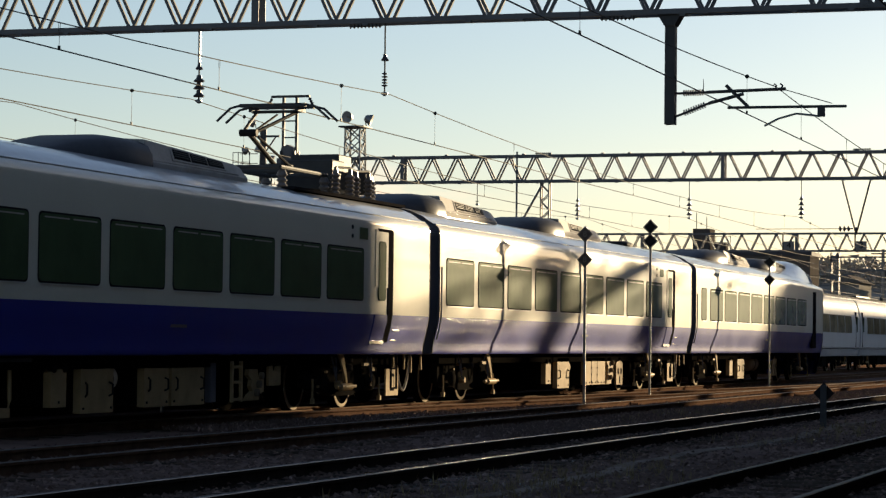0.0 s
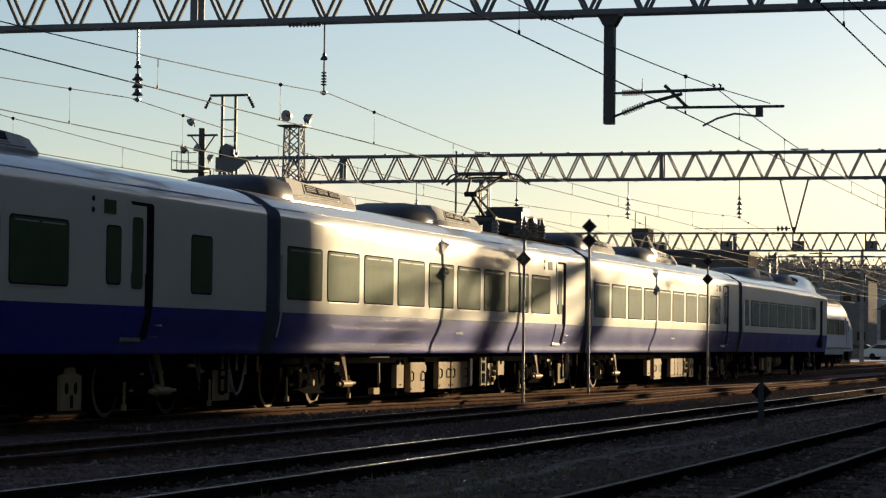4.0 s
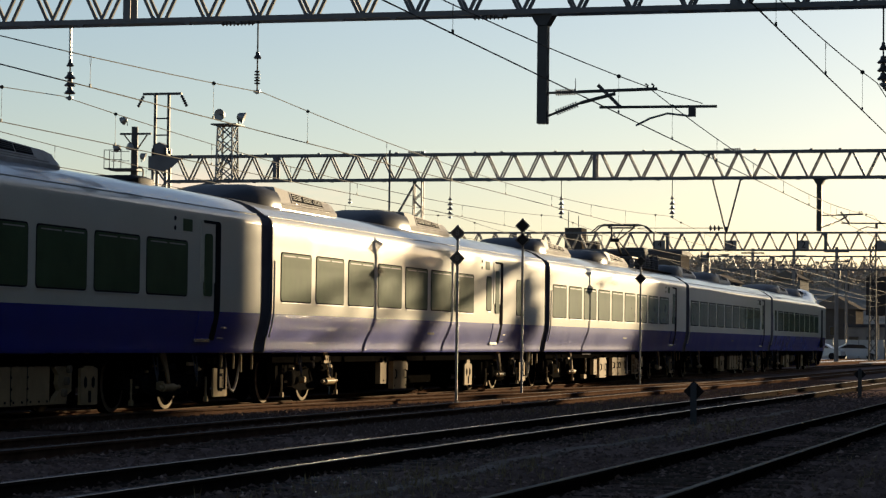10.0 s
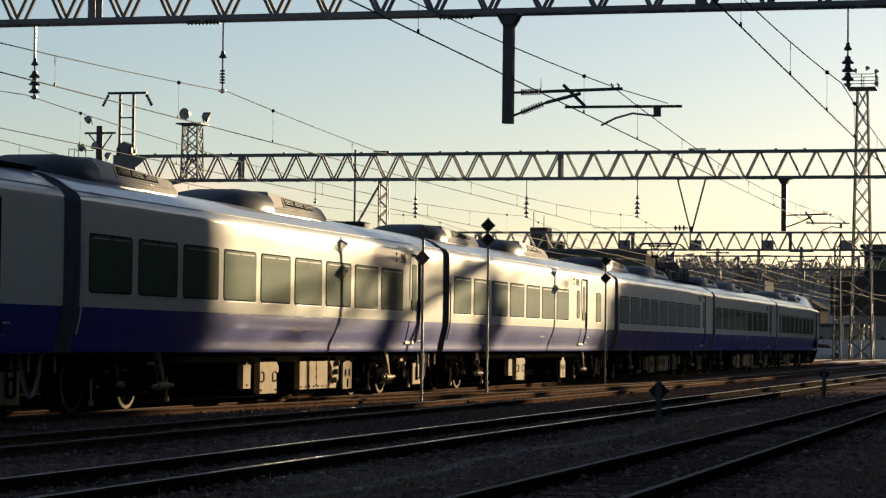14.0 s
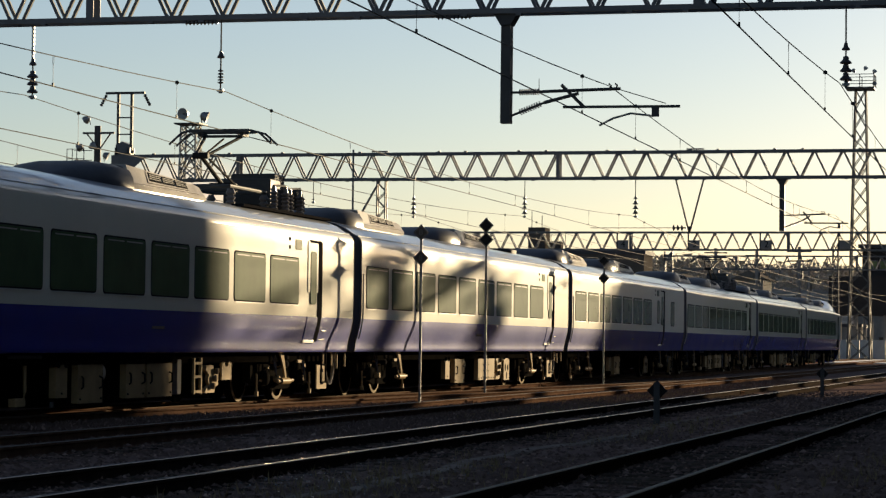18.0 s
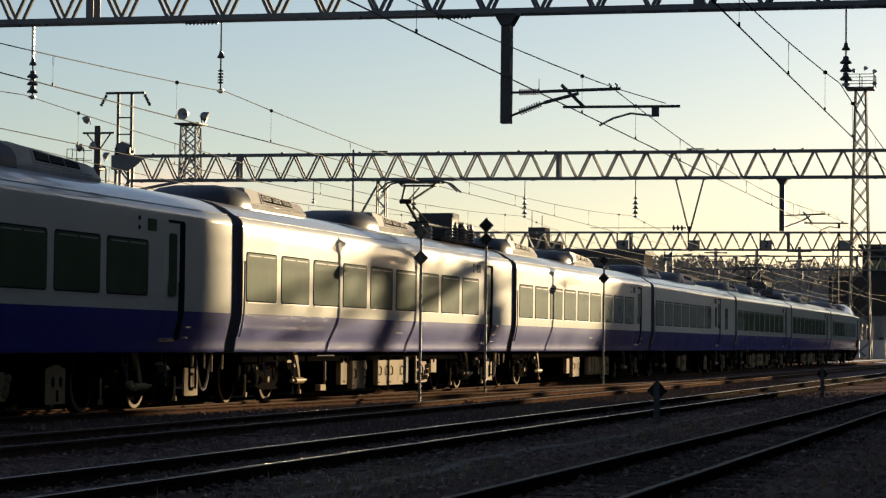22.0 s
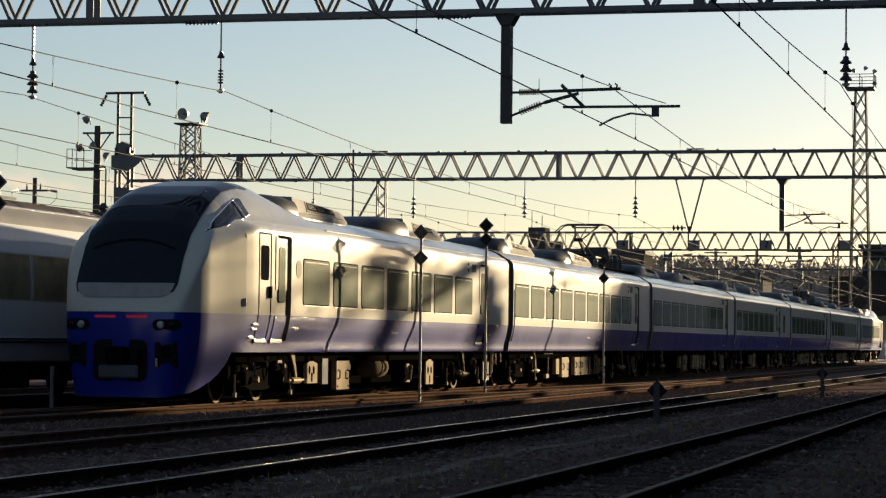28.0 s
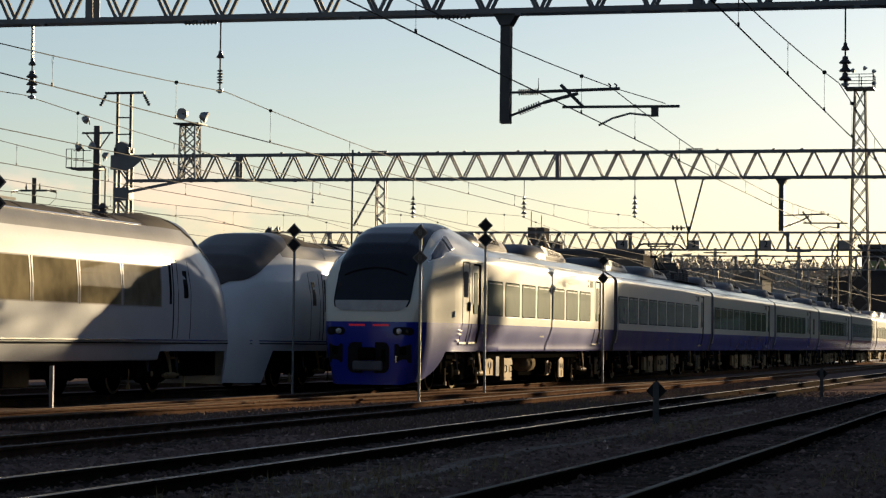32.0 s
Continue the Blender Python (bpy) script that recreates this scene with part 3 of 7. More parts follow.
def underfloor(parent, shift, items):
    """Equipment hung below the floor: kind, x0, x1, z0, z1."""
    for kind, x0, x1, z0, z1 in items:
        x0, x1 = x0 + shift, x1 + shift
        if kind == "tank":
            dome_tank(parent, x0, x1, (z0 + z1) / 2, (z1 - z0) / 2, FRONT + (z1 - z0) / 2 + 0.02)
        elif kind == "small":
            p = case_body(parent, x0, x1, z0, z1 - 0.03, 0.05, feet=False)
            part("bolt", BOLT[0], None, p).location = ((x0 + x1) / 2, FRONT, z0 + 0.06)
            for x in (x0 + 0.06, x1 - 0.06):
                bm = bmesh.new()
                spin(bm, [(0.05, FRONT + 0.06), (0.05, FRONT - 0.02), (0.03, FRONT - 0.03)], (x, 0, z1 - 0.03), "y", 10)
                part("cable_gland", bm, M_bogie, p, smooth=True)
        elif kind == "door":
            p = case_body(parent, x0, x1, z0, z1)
            for x, q in ((x0 + 0.13, -1), (x1 - 0.13, 1)):
                pull_handle(p, x, (z0 + z1) / 2 - 0.02, q)
            dome_tank(parent, x1 - 0.25, x1 + 0.24, 0.58, 0.17, -0.97, M_wheel)
        elif kind == "twin":
            xm = x0 + (x1 - x0) * 0.42
            for u0, u1 in ((x0, xm - 0.05), (xm + 0.05, x1)):
                p = case_body(parent, u0, u1, z0, z1, 0.035)
                for x, q in ((u0 + 0.13, -1), (u1 - 0.13, 1)):
                    pull_handle(p, x, (z0 + z1) / 2, q)
                for x in (u0 + 0.1, (u0 + u1) / 2, u1 - 0.1):
                    part("bolt", BOLT[0], None, p).location = (x, FRONT, z1 - 0.04)
        elif kind == "cabinet":
            p = case_body(parent, x0, x1, z0, z1, 0.02, feet=False)
            for u in (0.3, 0.59):
                x = x0 + (x1 - x0) * u
                boxpart("joint", (x - 0.008, x + 0.008, FRONT - 0.004, FRONT, z0 + 0.01, z1 - 0.01), M_gasket, p)
                for k in range(4):
                    part("bolt", BOLT[0], None, p).location = (x, FRONT - 0.002, z0 + 0.07 + (z1 - z0 - 0.14) * k / 3)
            for k in range(7):
                part("bolt", BOLT[0], None, p).location = (x0 + 0.08 + (x1 - x0 - 0.16) * k / 6, FRONT, z0 + 0.045)
        elif kind == "valves":
            bm = bmesh.new()
            w, h = x1 - x0, z1 - z0
            outline_plate(bm, [(x0 + a * w, z0 + b * h) for a, b in ((0.1, 0.0), (0.75, 0.0), (0.8, 0.2), (1.0, 0.28), (1.0, 0.7), (0.7, 0.8), (0.66, 1.0), (0.2, 1.0), (0.16, 0.82), (0.36, 0.66), (0.3, 0.46), (0.42, 0.3), (0.2, 0.16))], FRONT, FRONT + 0.06)
            p = part("valve_panel", bm, M_box, parent)
            for k in range(3):
                bm = bmesh.new()
                spin(bm, [(0.055, FRONT), (0.055, FRONT - 0.05), (0.03, FRONT - 0.06)], (x0 + w * (0.55 + 0.12 * k), 0, z0 + h * (0.25 + 0.27 * k)), "y", 10)
                part("valve", bm, M_tank, p, smooth=True)
        elif kind == "plate":
            xm = (x0 + x1) / 2
            bm = bmesh.new()
            outline_plate(bm, [(x0, z0), (x1, z0), (x1, z1 - 0.12), (xm + 0.14, z1 - 0.09), (xm + 0.10, z1), (xm - 0.10, z1), (xm - 0.14, z1 - 0.09), (x0, z1 - 0.12)], FRONT, FRONT + 0.04)
            p = part("cock_plate", bm, M_box, parent)
            for x in (xm - 0.13, xm + 0.13):
                bm = bmesh.new()
                outline_plate(bm, [(x + 0.055 * math.cos(a), (z0 + z1) / 2 + 0.08 * math.sin(a)) for a in [radians(60 * k + 30) for k in range(6)]], FRONT - 0.006, FRONT + 0.01)
                part("cock", bm, M_gasket, p)
            boxpart("slot", (xm - 0.02, xm + 0.06, FRONT - 0.005, FRONT, z0 + 0.03, z0 + 0.19), M_gasket, p)
        elif kind == "strip":
            boxpart("cable_duct", (x0, x1, FRONT - 0.01, FRONT + 0.08, z0, z1), M_bellows, parent, bevel=0.008)
        elif kind == "ladder":
            bm = bmesh.new()
            for xa in (x0, x1 - 0.05):
                box(bm, xa, xa + 0.05, FRONT - 0.05, FRONT - 0.01, z0, z1)
            for z in (z0 + 0.02, z0 + (z1 - z0) * 0.45, z0 + (z1 - z0) * 0.82):
                box(bm, x0 + 0.05, x1 - 0.05, FRONT - 0.048, FRONT - 0.012, z, z + 0.04)
            part("step_ladder", bm, M_box, parent)
        elif kind == "fork":
            w = x1 - x0
            bm = bmesh.new()
            outline_plate(bm, [(x0, z0), (x1, z0), (x1, z1), (x1 - w * 0.3, z1), (x1 - w * 0.36, z0 + (z1 - z0) * 0.72), (x0 + w * 0.36, z0 + (z1 - z0) * 0.72), (x0 + w * 0.3, z1), (x0, z1)], FRONT, FRONT + 0.04)
            part("forked_bracket", bm, M_box, parent)
        elif kind == "shelf":
            boxpart("cable_tray", (x0, x1, FRONT - 0.02, FRONT + 0.25, z0, z1), M_bellows, parent, bevel=0.01)
        elif kind == "pipe":
            bm = bmesh.new()
            polyline(bm, [(x0, FRONT + 0.03, 0.86), (x0, FRONT + 0.02, z0 + 0.2), (x0 - 0.03, FRONT + 0.02, z0 + 0.08), (x0 - 0.16, FRONT + 0.02, z0 + 0.06)], 0.026, 6)
            box(bm, x0 - 0.38, x0 - 0.06, FRONT - 0.02, FRONT + 0.08, z0, z0 + 0.11)
            part("drain_pipe", bm, M_box, parent)


def pantograph(parent, x):
    """A raised single-arm pantograph on insulators with its roof switchgear; the knee points backwards."""
    p = thing("pantograph")
    p.parent = parent
    p.location = (x, 0, 0)
    bm = bmesh.new()
    for y in (-0.5, 0.5):
        tube(bm, (-1.1, y, 3.72), (0.9, y, 3.72), 0.035)
    for xx in (-1.1, -0.2, 0.9):
        tube(bm, (xx, -0.5, 3.72), (xx, 0.5, 3.72), 0.035)
    part("base_frame", bm, M_darksteel, p)
    for xx in (-1.0, 0.8):
        for y in (-0.5, 0.5):
            bm = bmesh.new()
            spin(bm, [(0.05, 3.40), (0.09, 3.44), (0.05, 3.48), (0.09, 3.52), (0.05, 3.56), (0.09, 3.60), (0.05, 3.68)], (xx, y, 0), "z", 10)
            part("insulator", bm, M_white_porc, p)
    bm = bmesh.new()
    tube(bm, (0.1, 0, 3.76), (-1.15, 0, 4.24), 0.038, 8)
    tube(bm, (0.2, -0.25, 3.74), (-1.05, -0.12, 4.18), 0.022, 6)
    box(bm, -0.15, 0.25, -0.2, 0.2, 3.70, 3.84)
    part("lower_arm", bm, M_pod, p)
    bm = bmesh.new()
    tube(bm, (-1.15, -0.1, 4.24), (0.05, -0.35, 4.68), 0.028, 7)
    tube(bm, (-1.15, 0.1, 4.24), (0.05, 0.35, 4.68), 0.028, 7)
    tube(bm, (-1.15, 0, 4.20), (0.0, 0.0, 4.62), 0.018, 6)
    spin(bm, [(0.055, -0.14), (0.055, 0.14)], (-1.15, 0, 4.24), "y", 12)
    part("upper_arm", bm, M_pod, p)
    for dx in (-0.18, 0.18):
        bm = bmesh.new()
        bar(bm, (dx, -0.55, 4.755), (dx, 0.55, 4.755), 0.055, 0.07)
        for s in (-1, 1):
            polyline(bm, [(dx, s * 0.55, 4.76), (dx, s * 0.72, 4.72), (dx, s * 0.95, 4.52)], 0.02, 6)
        part("collector_strip", bm, M_darksteel, p)
    bm = bmesh.new()
    box(bm, -0.16, 0.16, -0.42, -0.36, 4.66, 4.74)
    box(bm, -0.16, 0.16, 0.36, 0.42, 4.66, 4.74)
    tube(bm, (0, -0.42, 4.67), (0, 0.42, 4.67), 0.025)
    part("head_frame", bm, M_darksteel, p)
    # switchgear on the roof beside it
    for a, b, y0, y1, z1 in ((1.15, 1.75, -0.5, 0.4, 4.0), (1.85, 2.45, -0.35, 0.5, 4.14), (2.6, 2.9, -0.55, -0.1, 3.92)):
        boxpart("switch_box", (a, b, y0, y1, 3.52, z1), M_darksteel, p, bevel=0.02)
    for a, y in ((1.0, -0.62), (1.5, -0.68), (2.0, -0.6), (2.55, -0.62), (3.0, -0.5), (3.3, -0.4)):
        bm = bmesh.new()
        prof = [(0.04, 3.40)]
        for k in range(5):
            prof += [(0.085, 3.45 + 0.07 * k), (0.045, 3.48 + 0.07 * k)]
        spin(bm, prof + [(0.03, 3.86)], (a, y, 0), "z", 10)
        part("post_insulator", bm, M_white_porc, p)
    bm = bmesh.new()
    polyline(bm, [(1.0, -0.62, 3.86), (1.5, -0.68, 3.88), (2.0, -0.6, 3.86), (2.55, -0.62, 3.9), (3.0, -0.5, 3.86), (3.3, -0.4, 3.86)], 0.02, 6)
    part("busbar", bm, M_darksteel, p)
    boxpart("roof_walk", (-1.6, 3.5, -0.95, -0.72, 3.34, 3.385), M_gasket, p)


NOSE_TOP = [(-0.95, 1.52), (-0.90, 1.72), (-0.80, 1.95), (-0.45, 2.52), (-0.15, 2.93), (0.25, 3.22), (0.8, 3.46), (1.4, 3.63), (2.2, 3.76), (3.0, 3.79), (3.8, 3.72), (4.6, 3.58), (5.6, 3.445)]


def nose_y(x, z):
    """How far the cab's skin is out from the middle at x and the height z."""
    zt = float(np.interp(x, [p[0] for p in NOSE_TOP], [p[1] for p in NOSE_TOP]))
    w = float(np.interp(x, [-0.95, -0.9, -0.8, -0.6, -0.4, -0.25, -0.15, -0.06, 0.3, 0.8, 1.1, 1.35], [0.72, 0.88, 0.99, 1.075, 1.14, 1.18, 1.20, 1.213, 1.275, 1.37, 1.425, 1.4555]))
    z0 = 0.20
    u = min(1.0, max(0.0, (z - z0) / (zt - z0)))
    a = math.asin(u ** 1.15)
    y = w * max(0.0, math.cos(a)) ** 0.32
    y *= 1 - 0.17 * min(1.0, max(0.0, (z - 2.5) / 1.2))
    v = min(1.0, max(0.0, (zt - z) / 0.32)) * min(1.0, max(0.0, (3.12 - z) / max(0.2, 0.7 - 0.35 * x)))
    y += (w - y) * v * v * (3 - 2 * v)
    low = min(1.0, max(0.0, (1.5 - z) / 1.2))
    y *= 1 - 0.16 * low * low
    if z < 3.03:
        y = min(y, side_y(max(0.9, z)))
    b = min(1.0, max(0.0, (x - 1.4) / 4.2))
    b = b * b * (3 - 2 * b)
    zs = z if z < 3.03 else 3.03 + (z - 3.03) * 0.41 / max(0.41, zt - 3.03)
    return y * (1 - b) + side_y(max(0.86, zs)) * b


def nose_zt(x):
    return float(np.interp(x, [p[0] for p in NOSE_TOP], [p[1] for p in NOSE_TOP]))


def glass_half(z):
    return float(np.interp(z, [1.70, 1.74, 1.80, 1.9, 2.9, 3.4, 3.62, 3.80], [0.52, 0.72, 0.80, 0.85, 0.87, 0.83, 0.80, 0.78]))


def cab(parent, sign, x_at):
    """The rounded driving cab; sign 1: its tip towards -x."""
    xs = [-0.95, -0.93, -0.90, -0.85, -0.80, -0.72, -0.65, -0.56, -0.48, -0.43, -0.38, -0.32, -0.25, -0.15, -0.06, 0.07, 0.2, 0.29, 0.37, 0.44, 0.5, 0.55, 0.6, 0.63, 0.66, 0.8, 1.0, 1.2, 1.4, 1.6, 1.8, 2.0, 2.2, 2.5, 3.0, 3.5, 4.0, 4.5, 5.0, 5.6]

    def low_z(x):
        return float(np.interp(x, [-0.95, -0.76, -0.4, -0.06, 0.2, 0.37, 0.5, 0.6, 0.66], [0.15, 0.18, 0.22, 0.30, 0.40, 0.50, 0.62, 0.74, 0.87]))
    skirt_bm, shell_bm, roof_bm = bmesh.new(), bmesh.new(), bmesh.new()
    for s in (-1, 1):
        lowr, upr, roofr = [], [], []
        for x in xs:
            zt = nose_zt(x)
            z0 = low_z(x)
            lowr.append([(x_at + sign * x, s * nose_y(x, z0 + (1.5 - z0) * k / 10), z0 + (1.5 - z0) * k / 10) for k in range(11)])
            ring = []
            zc = zt if x < 1.1 else 3.09
            for k in range(27):
                z = 1.5 + (zc - 1.5) * math.sin(k / 26 * math.pi / 2)
                ring.append((x_at + sign * x, s * (nose_y(x, z) if k < 26 or zc < zt else 0.0), z))
            upr.append(ring)
            if zc < zt:
                roofr.append([(x_at + sign * x, s * (nose_y(x, z) if z < zt else 0.0), z) for z in (zc + (zt - zc) * math.sin(k / 18 * math.pi / 2) if k < 18 else zt for k in range(19))])
        tipx = x_at - sign * 0.965
        loft(skirt_bm, [[(tipx, 0.0, p[2]) for p in lowr[0]]] + lowr)
        loft(shell_bm, [[(tipx, 0.0, p[2]) for p in upr[0]]] + upr[:xs.index(1.0) + 1])
        loft(shell_bm, upr[xs.index(1.0) + 1:])
        loft(roof_bm, roofr)
        x, zt = 1.0, nose_zt(1.0)
        seam = [(x_at + sign * x, s * (nose_y(x, z) if z < zt else 0.0), z) for z in (3.09 + (zt - 3.09) * math.sin(k / 18 * math.pi / 2) if k < 18 else zt for k in range(19))]
        loft(roof_bm, [seam, roofr[0]])
        lows = [(x_at + sign * x, s * nose_y(x, z), z) for z in (1.5 + 1.59 * math.sin(k / 26 * math.pi / 2) for k in range(27))]
        loft(shell_bm, [lows, upr[xs.index(1.0) + 1]])
    for g in (skirt_bm, shell_bm, roof_bm):
        bmesh.ops.remove_doubles(g, verts=g.verts[:], dist=0.0005)
    part("nose_roof", roof_bm, M_roof, parent, smooth=True)
    obs = {"nose_skirt": part("nose_skirt", skirt_bm, M_blue, parent, smooth=True), "nose_shell": part("nose_shell", shell_bm, M_cream, parent, smooth=True)}

    def panel(zlow, zhigh, x0, x1, out, material, name, widen=0.0):
        """A piece of curved glazing on the skin between two heights."""
        bm = bmesh.new()
        n = 48
        rows = []
        for i in range(n + 1):
            x = x0 + (x1 - x0) * i / n
            zt = nose_zt(x)
            zs = np.linspace(min(zlow, zt), zt, 240)
            zb = next((z for z in zs if nose_y(x, z) <= glass_half(z) + widen), zt)
            row = []
            for k in range(25):
                v = 2 * k / 24 - 1
                z = zb + (min(zt, zhigh) - zb) * (1 - abs(v) ** 1.6)
                y = nose_y(x, z) if z < zt - 1e-4 else 0.0
                row.append((x, (-1 if v < 0 else 1) * y if abs(v) > 1e-6 else 0.0, z))
            rows.append(row)
        vs = []
        for row in rows:
            vs.append([bm.verts.new((x_at + sign * (x - out * 0.7), y * (1 + out), z + out * 0.7)) for x, y, z in row])
        for a, b in zip(vs[:-1], vs[1:]):
            for k in range(24):
                bm.faces.new((a[k], a[k + 1], b[k + 1], b[k]))
        return part(name, bm, material, parent, smooth=True)
    obs["windscreen"] = panel(1.74, 9.0, -0.885, 2.75, 0.012, M_black_glass, "windscreen")
    cowl = bmesh.new()
    rr = []
    for z in (1.722, 1.735, 1.76, 1.80, 1.87, 1.95):
        row = []
        for u in np.linspace(-1, 1, 25):
            y = u * (glass_half(z) - 0.03)
            x = next((q for q in np.linspace(-0.95, 0.6, 320) if nose_zt(q) > z and nose_y(q, z) >= abs(y)), 0.6)
            row.append((x_at + sign * (x - 0.022), y, z + 0.01))
        rr.append(row)
    loft(cowl, rr)
    part("windscreen_cowl", cowl, M_podlight, obs["windscreen"], "pale strip along the windscreen's foot", smooth=True)

    def face_x(y, z):
        return next((q for q in np.linspace(-0.95, 0.8, 700) if nose_zt(q) > z and nose_y(q, z) >= abs(y)), 0.8)

    def front(name, y0, y1, z0, z1, m, p, label="", proud=0.012):
        """A piece that lies on the rounded front."""
        bm = bmesh.new()
        n = 6
        rows = [[(x_at + sign * (face_x(y0 + (y1 - y0) * k / n, z) - proud), y0 + (y1 - y0) * k / n, z) for k in range(n + 1)] for z in np.linspace(z0, z1, 4)]
        back = [[(x_at + sign * (face_x(y0 + (y1 - y0) * k / n, z) + 0.06), y0 + (y1 - y0) * k / n, z) for k in range(n + 1)] for z in (z1, z0)]
        loft(bm, rows + back + rows[:1])
        return part(name, bm, m, p, label)
    skirt = obs["nose_skirt"]

    def patch(name, cy, cz, hw, hh, r, m, p, label="", proud=0.012):
        """A round-cornered piece that lies on the front."""
        edge = []
        for sy_, sz_, a0 in ((1, 1, 0), (-1, 1, 90), (-1, -1, 180), (1, -1, 270)):
            for k in range(4):
                a = radians(a0 + 30 * k)
                edge.append((cy + sy_ * (hw - r) + r * math.cos(a), cz + sz_ * (hh - r) + r * math.sin(a)))
        bm = bmesh.new()
        rings = [[bm.verts.new((x_at + sign * (face_x(cy + (y - cy) * u, cz + (z - cz) * u) - out), cy + (y - cy) * u, cz + (z - cz) * u)) for y, z in edge]
                 for u, out in ((1.0, -0.05), (1.0, proud), (0.75, proud), (0.5, proud), (0.25, proud))]
        n = len(edge)
        for ra, rb in zip(rings[:-1], rings[1:]):
            for i in range(n):
                bm.faces.new((ra[i], ra[(i + 1) % n], rb[(i + 1) % n], rb[i]))
        bm.faces.new(rings[-1])
        return part(name, bm, m, p, label)
    for s in (-1, 1):
        ya, yb = sorted((s * 0.09, s * 0.44))
        front("tail_lamp", ya, yb, 1.405, 1.445, M_red, skirt, "glowing red tail lamp", 0.014)
        h = patch("headlamp_recess", s * 0.75, 1.295, 0.22, 0.09, 0.085, M_gasket, skirt)
        for yy, rr_, m in ((0.67, 0.062, M_lens), (0.85, 0.05, M_black_glass)):
            bm = bmesh.new()
            x = x_at + sign * (face_x(yy, 1.295) - 0.016)
            spin(bm, [(rr_, 0.0), (rr_ * 0.95, -sign * 0.015), (rr_ * 0.5, -sign * 0.03)], (x, s * yy, 1.295), "x", 14)
            part("lens", bm, m, h)
        g = patch("step_recess", s * 0.745, 0.82, 0.17, 0.205, 0.03, M_gasket, skirt)
        patch("step_lamp", s * 0.76, 0.88, 0.07, 0.09, 0.03, M_under, g, proud=0.018)
        if s < 0:
            xx = x_at + sign * (face_x(0.66, 0.72) - 0.03)
            boxpart("step_latch", (xx - 0.02, xx + 0.02, -0.64, -0.60, 0.63, 0.77), M_chrome, g)
    patch("coupler_opening", 0.0, 0.73, 0.46, 0.33, 0.13, M_gasket, skirt)
    xa = x_at - sign * 0.975
    cp = boxpart("coupler", (min(xa, xa - sign * 0.10), max(xa, xa - sign * 0.10), -0.33, 0.33, 0.45, 0.66), M_bellows, skirt, "grey coupler box", bevel=0.03)
    boxpart("coupler_head", (min(xa, xa - sign * 0.16), max(xa, xa - sign * 0.16), -0.17, 0.20, 0.68, 0.95), M_under, cp, bevel=0.04)
    boxpart("coupler_arm", (min(xa, xa - sign * 0.06), max(xa, xa - sign * 0.06), -0.38, -0.30, 0.66, 0.9), M_under, cp)
    bm = bmesh.new()
    pts = [(face_x(y, z), y, z) for y, z in ((-0.7, 2.50), (-0.5, 2.58), (-0.25, 2.64), (0.0, 2.66), (0.25, 2.64), (0.5, 2.58), (0.7, 2.50))]
    polyline(bm, [(x_at + sign * (x - 0.03), y, z + 0.02) for x, y, z in pts], 0.012, 6)
    part("wiper", bm, M_gasket, obs["windscreen"])
    for s in (-1, 1):
        # quarter light behind the windscreen
        bm = bmesh.new()
        pts = [(0.04, 2.81), (0.70, 2.94), (1.55, 3.10), (1.93, 3.18), (1.86, 3.45), (1.70, 3.45), (1.28, 3.33), (0.60, 3.06)]
        mx, mz = sum(p[0] for p in pts) / len(pts), sum(p[1] for p in pts) / len(pts)
        rings = []
        for u in (1.0, 0.75, 0.5, 0.25):
            rings.append([bm.verts.new((x_at + sign * (mx + (x - mx) * u), s * (nose_y(mx + (x - mx) * u, mz + (z - mz) * u) + 0.02), mz + (z - mz) * u)) for x, z in pts])
        n = len(pts)
        for ra, rb in zip(rings[:-1], rings[1:]):
            for i in range(n):
                bm.faces.new((ra[i], ra[(i + 1) % n], rb[(i + 1) % n], rb[i]))
        bm.faces.new(rings[-1])
        g = [bm.verts.new((x_at + sign * x, s * (nose_y(x, z) - 0.04), z)) for x, z in pts]
        for i in range(n):
            bm.faces.new((rings[0][i], rings[0][(i + 1) % n], g[(i + 1) % n], g[i]))
        q = part("quarter_light", bm, M_black_glass, obs["windscreen"])
        bm = bmesh.new()
        polyline(bm, [(x_at + sign * x, s * (nose_y(x, z) + 0.015), z) for x, z in pts + pts[:1]], 0.011, 6)
        part("quarter_light_trim", bm, M_chrome, obs["windscreen"])
        bm = bmesh.new()
        polyline(bm, [(x_at + sign * x, s * (nose_y(x, z) + 0.024), z) for x, z in ((1.50, 3.39), (1.57, 3.25), (1.64, 3.11))], 0.022, 6)
        part("quarter_light_pillar", bm, M_nose, obs["windscreen"])


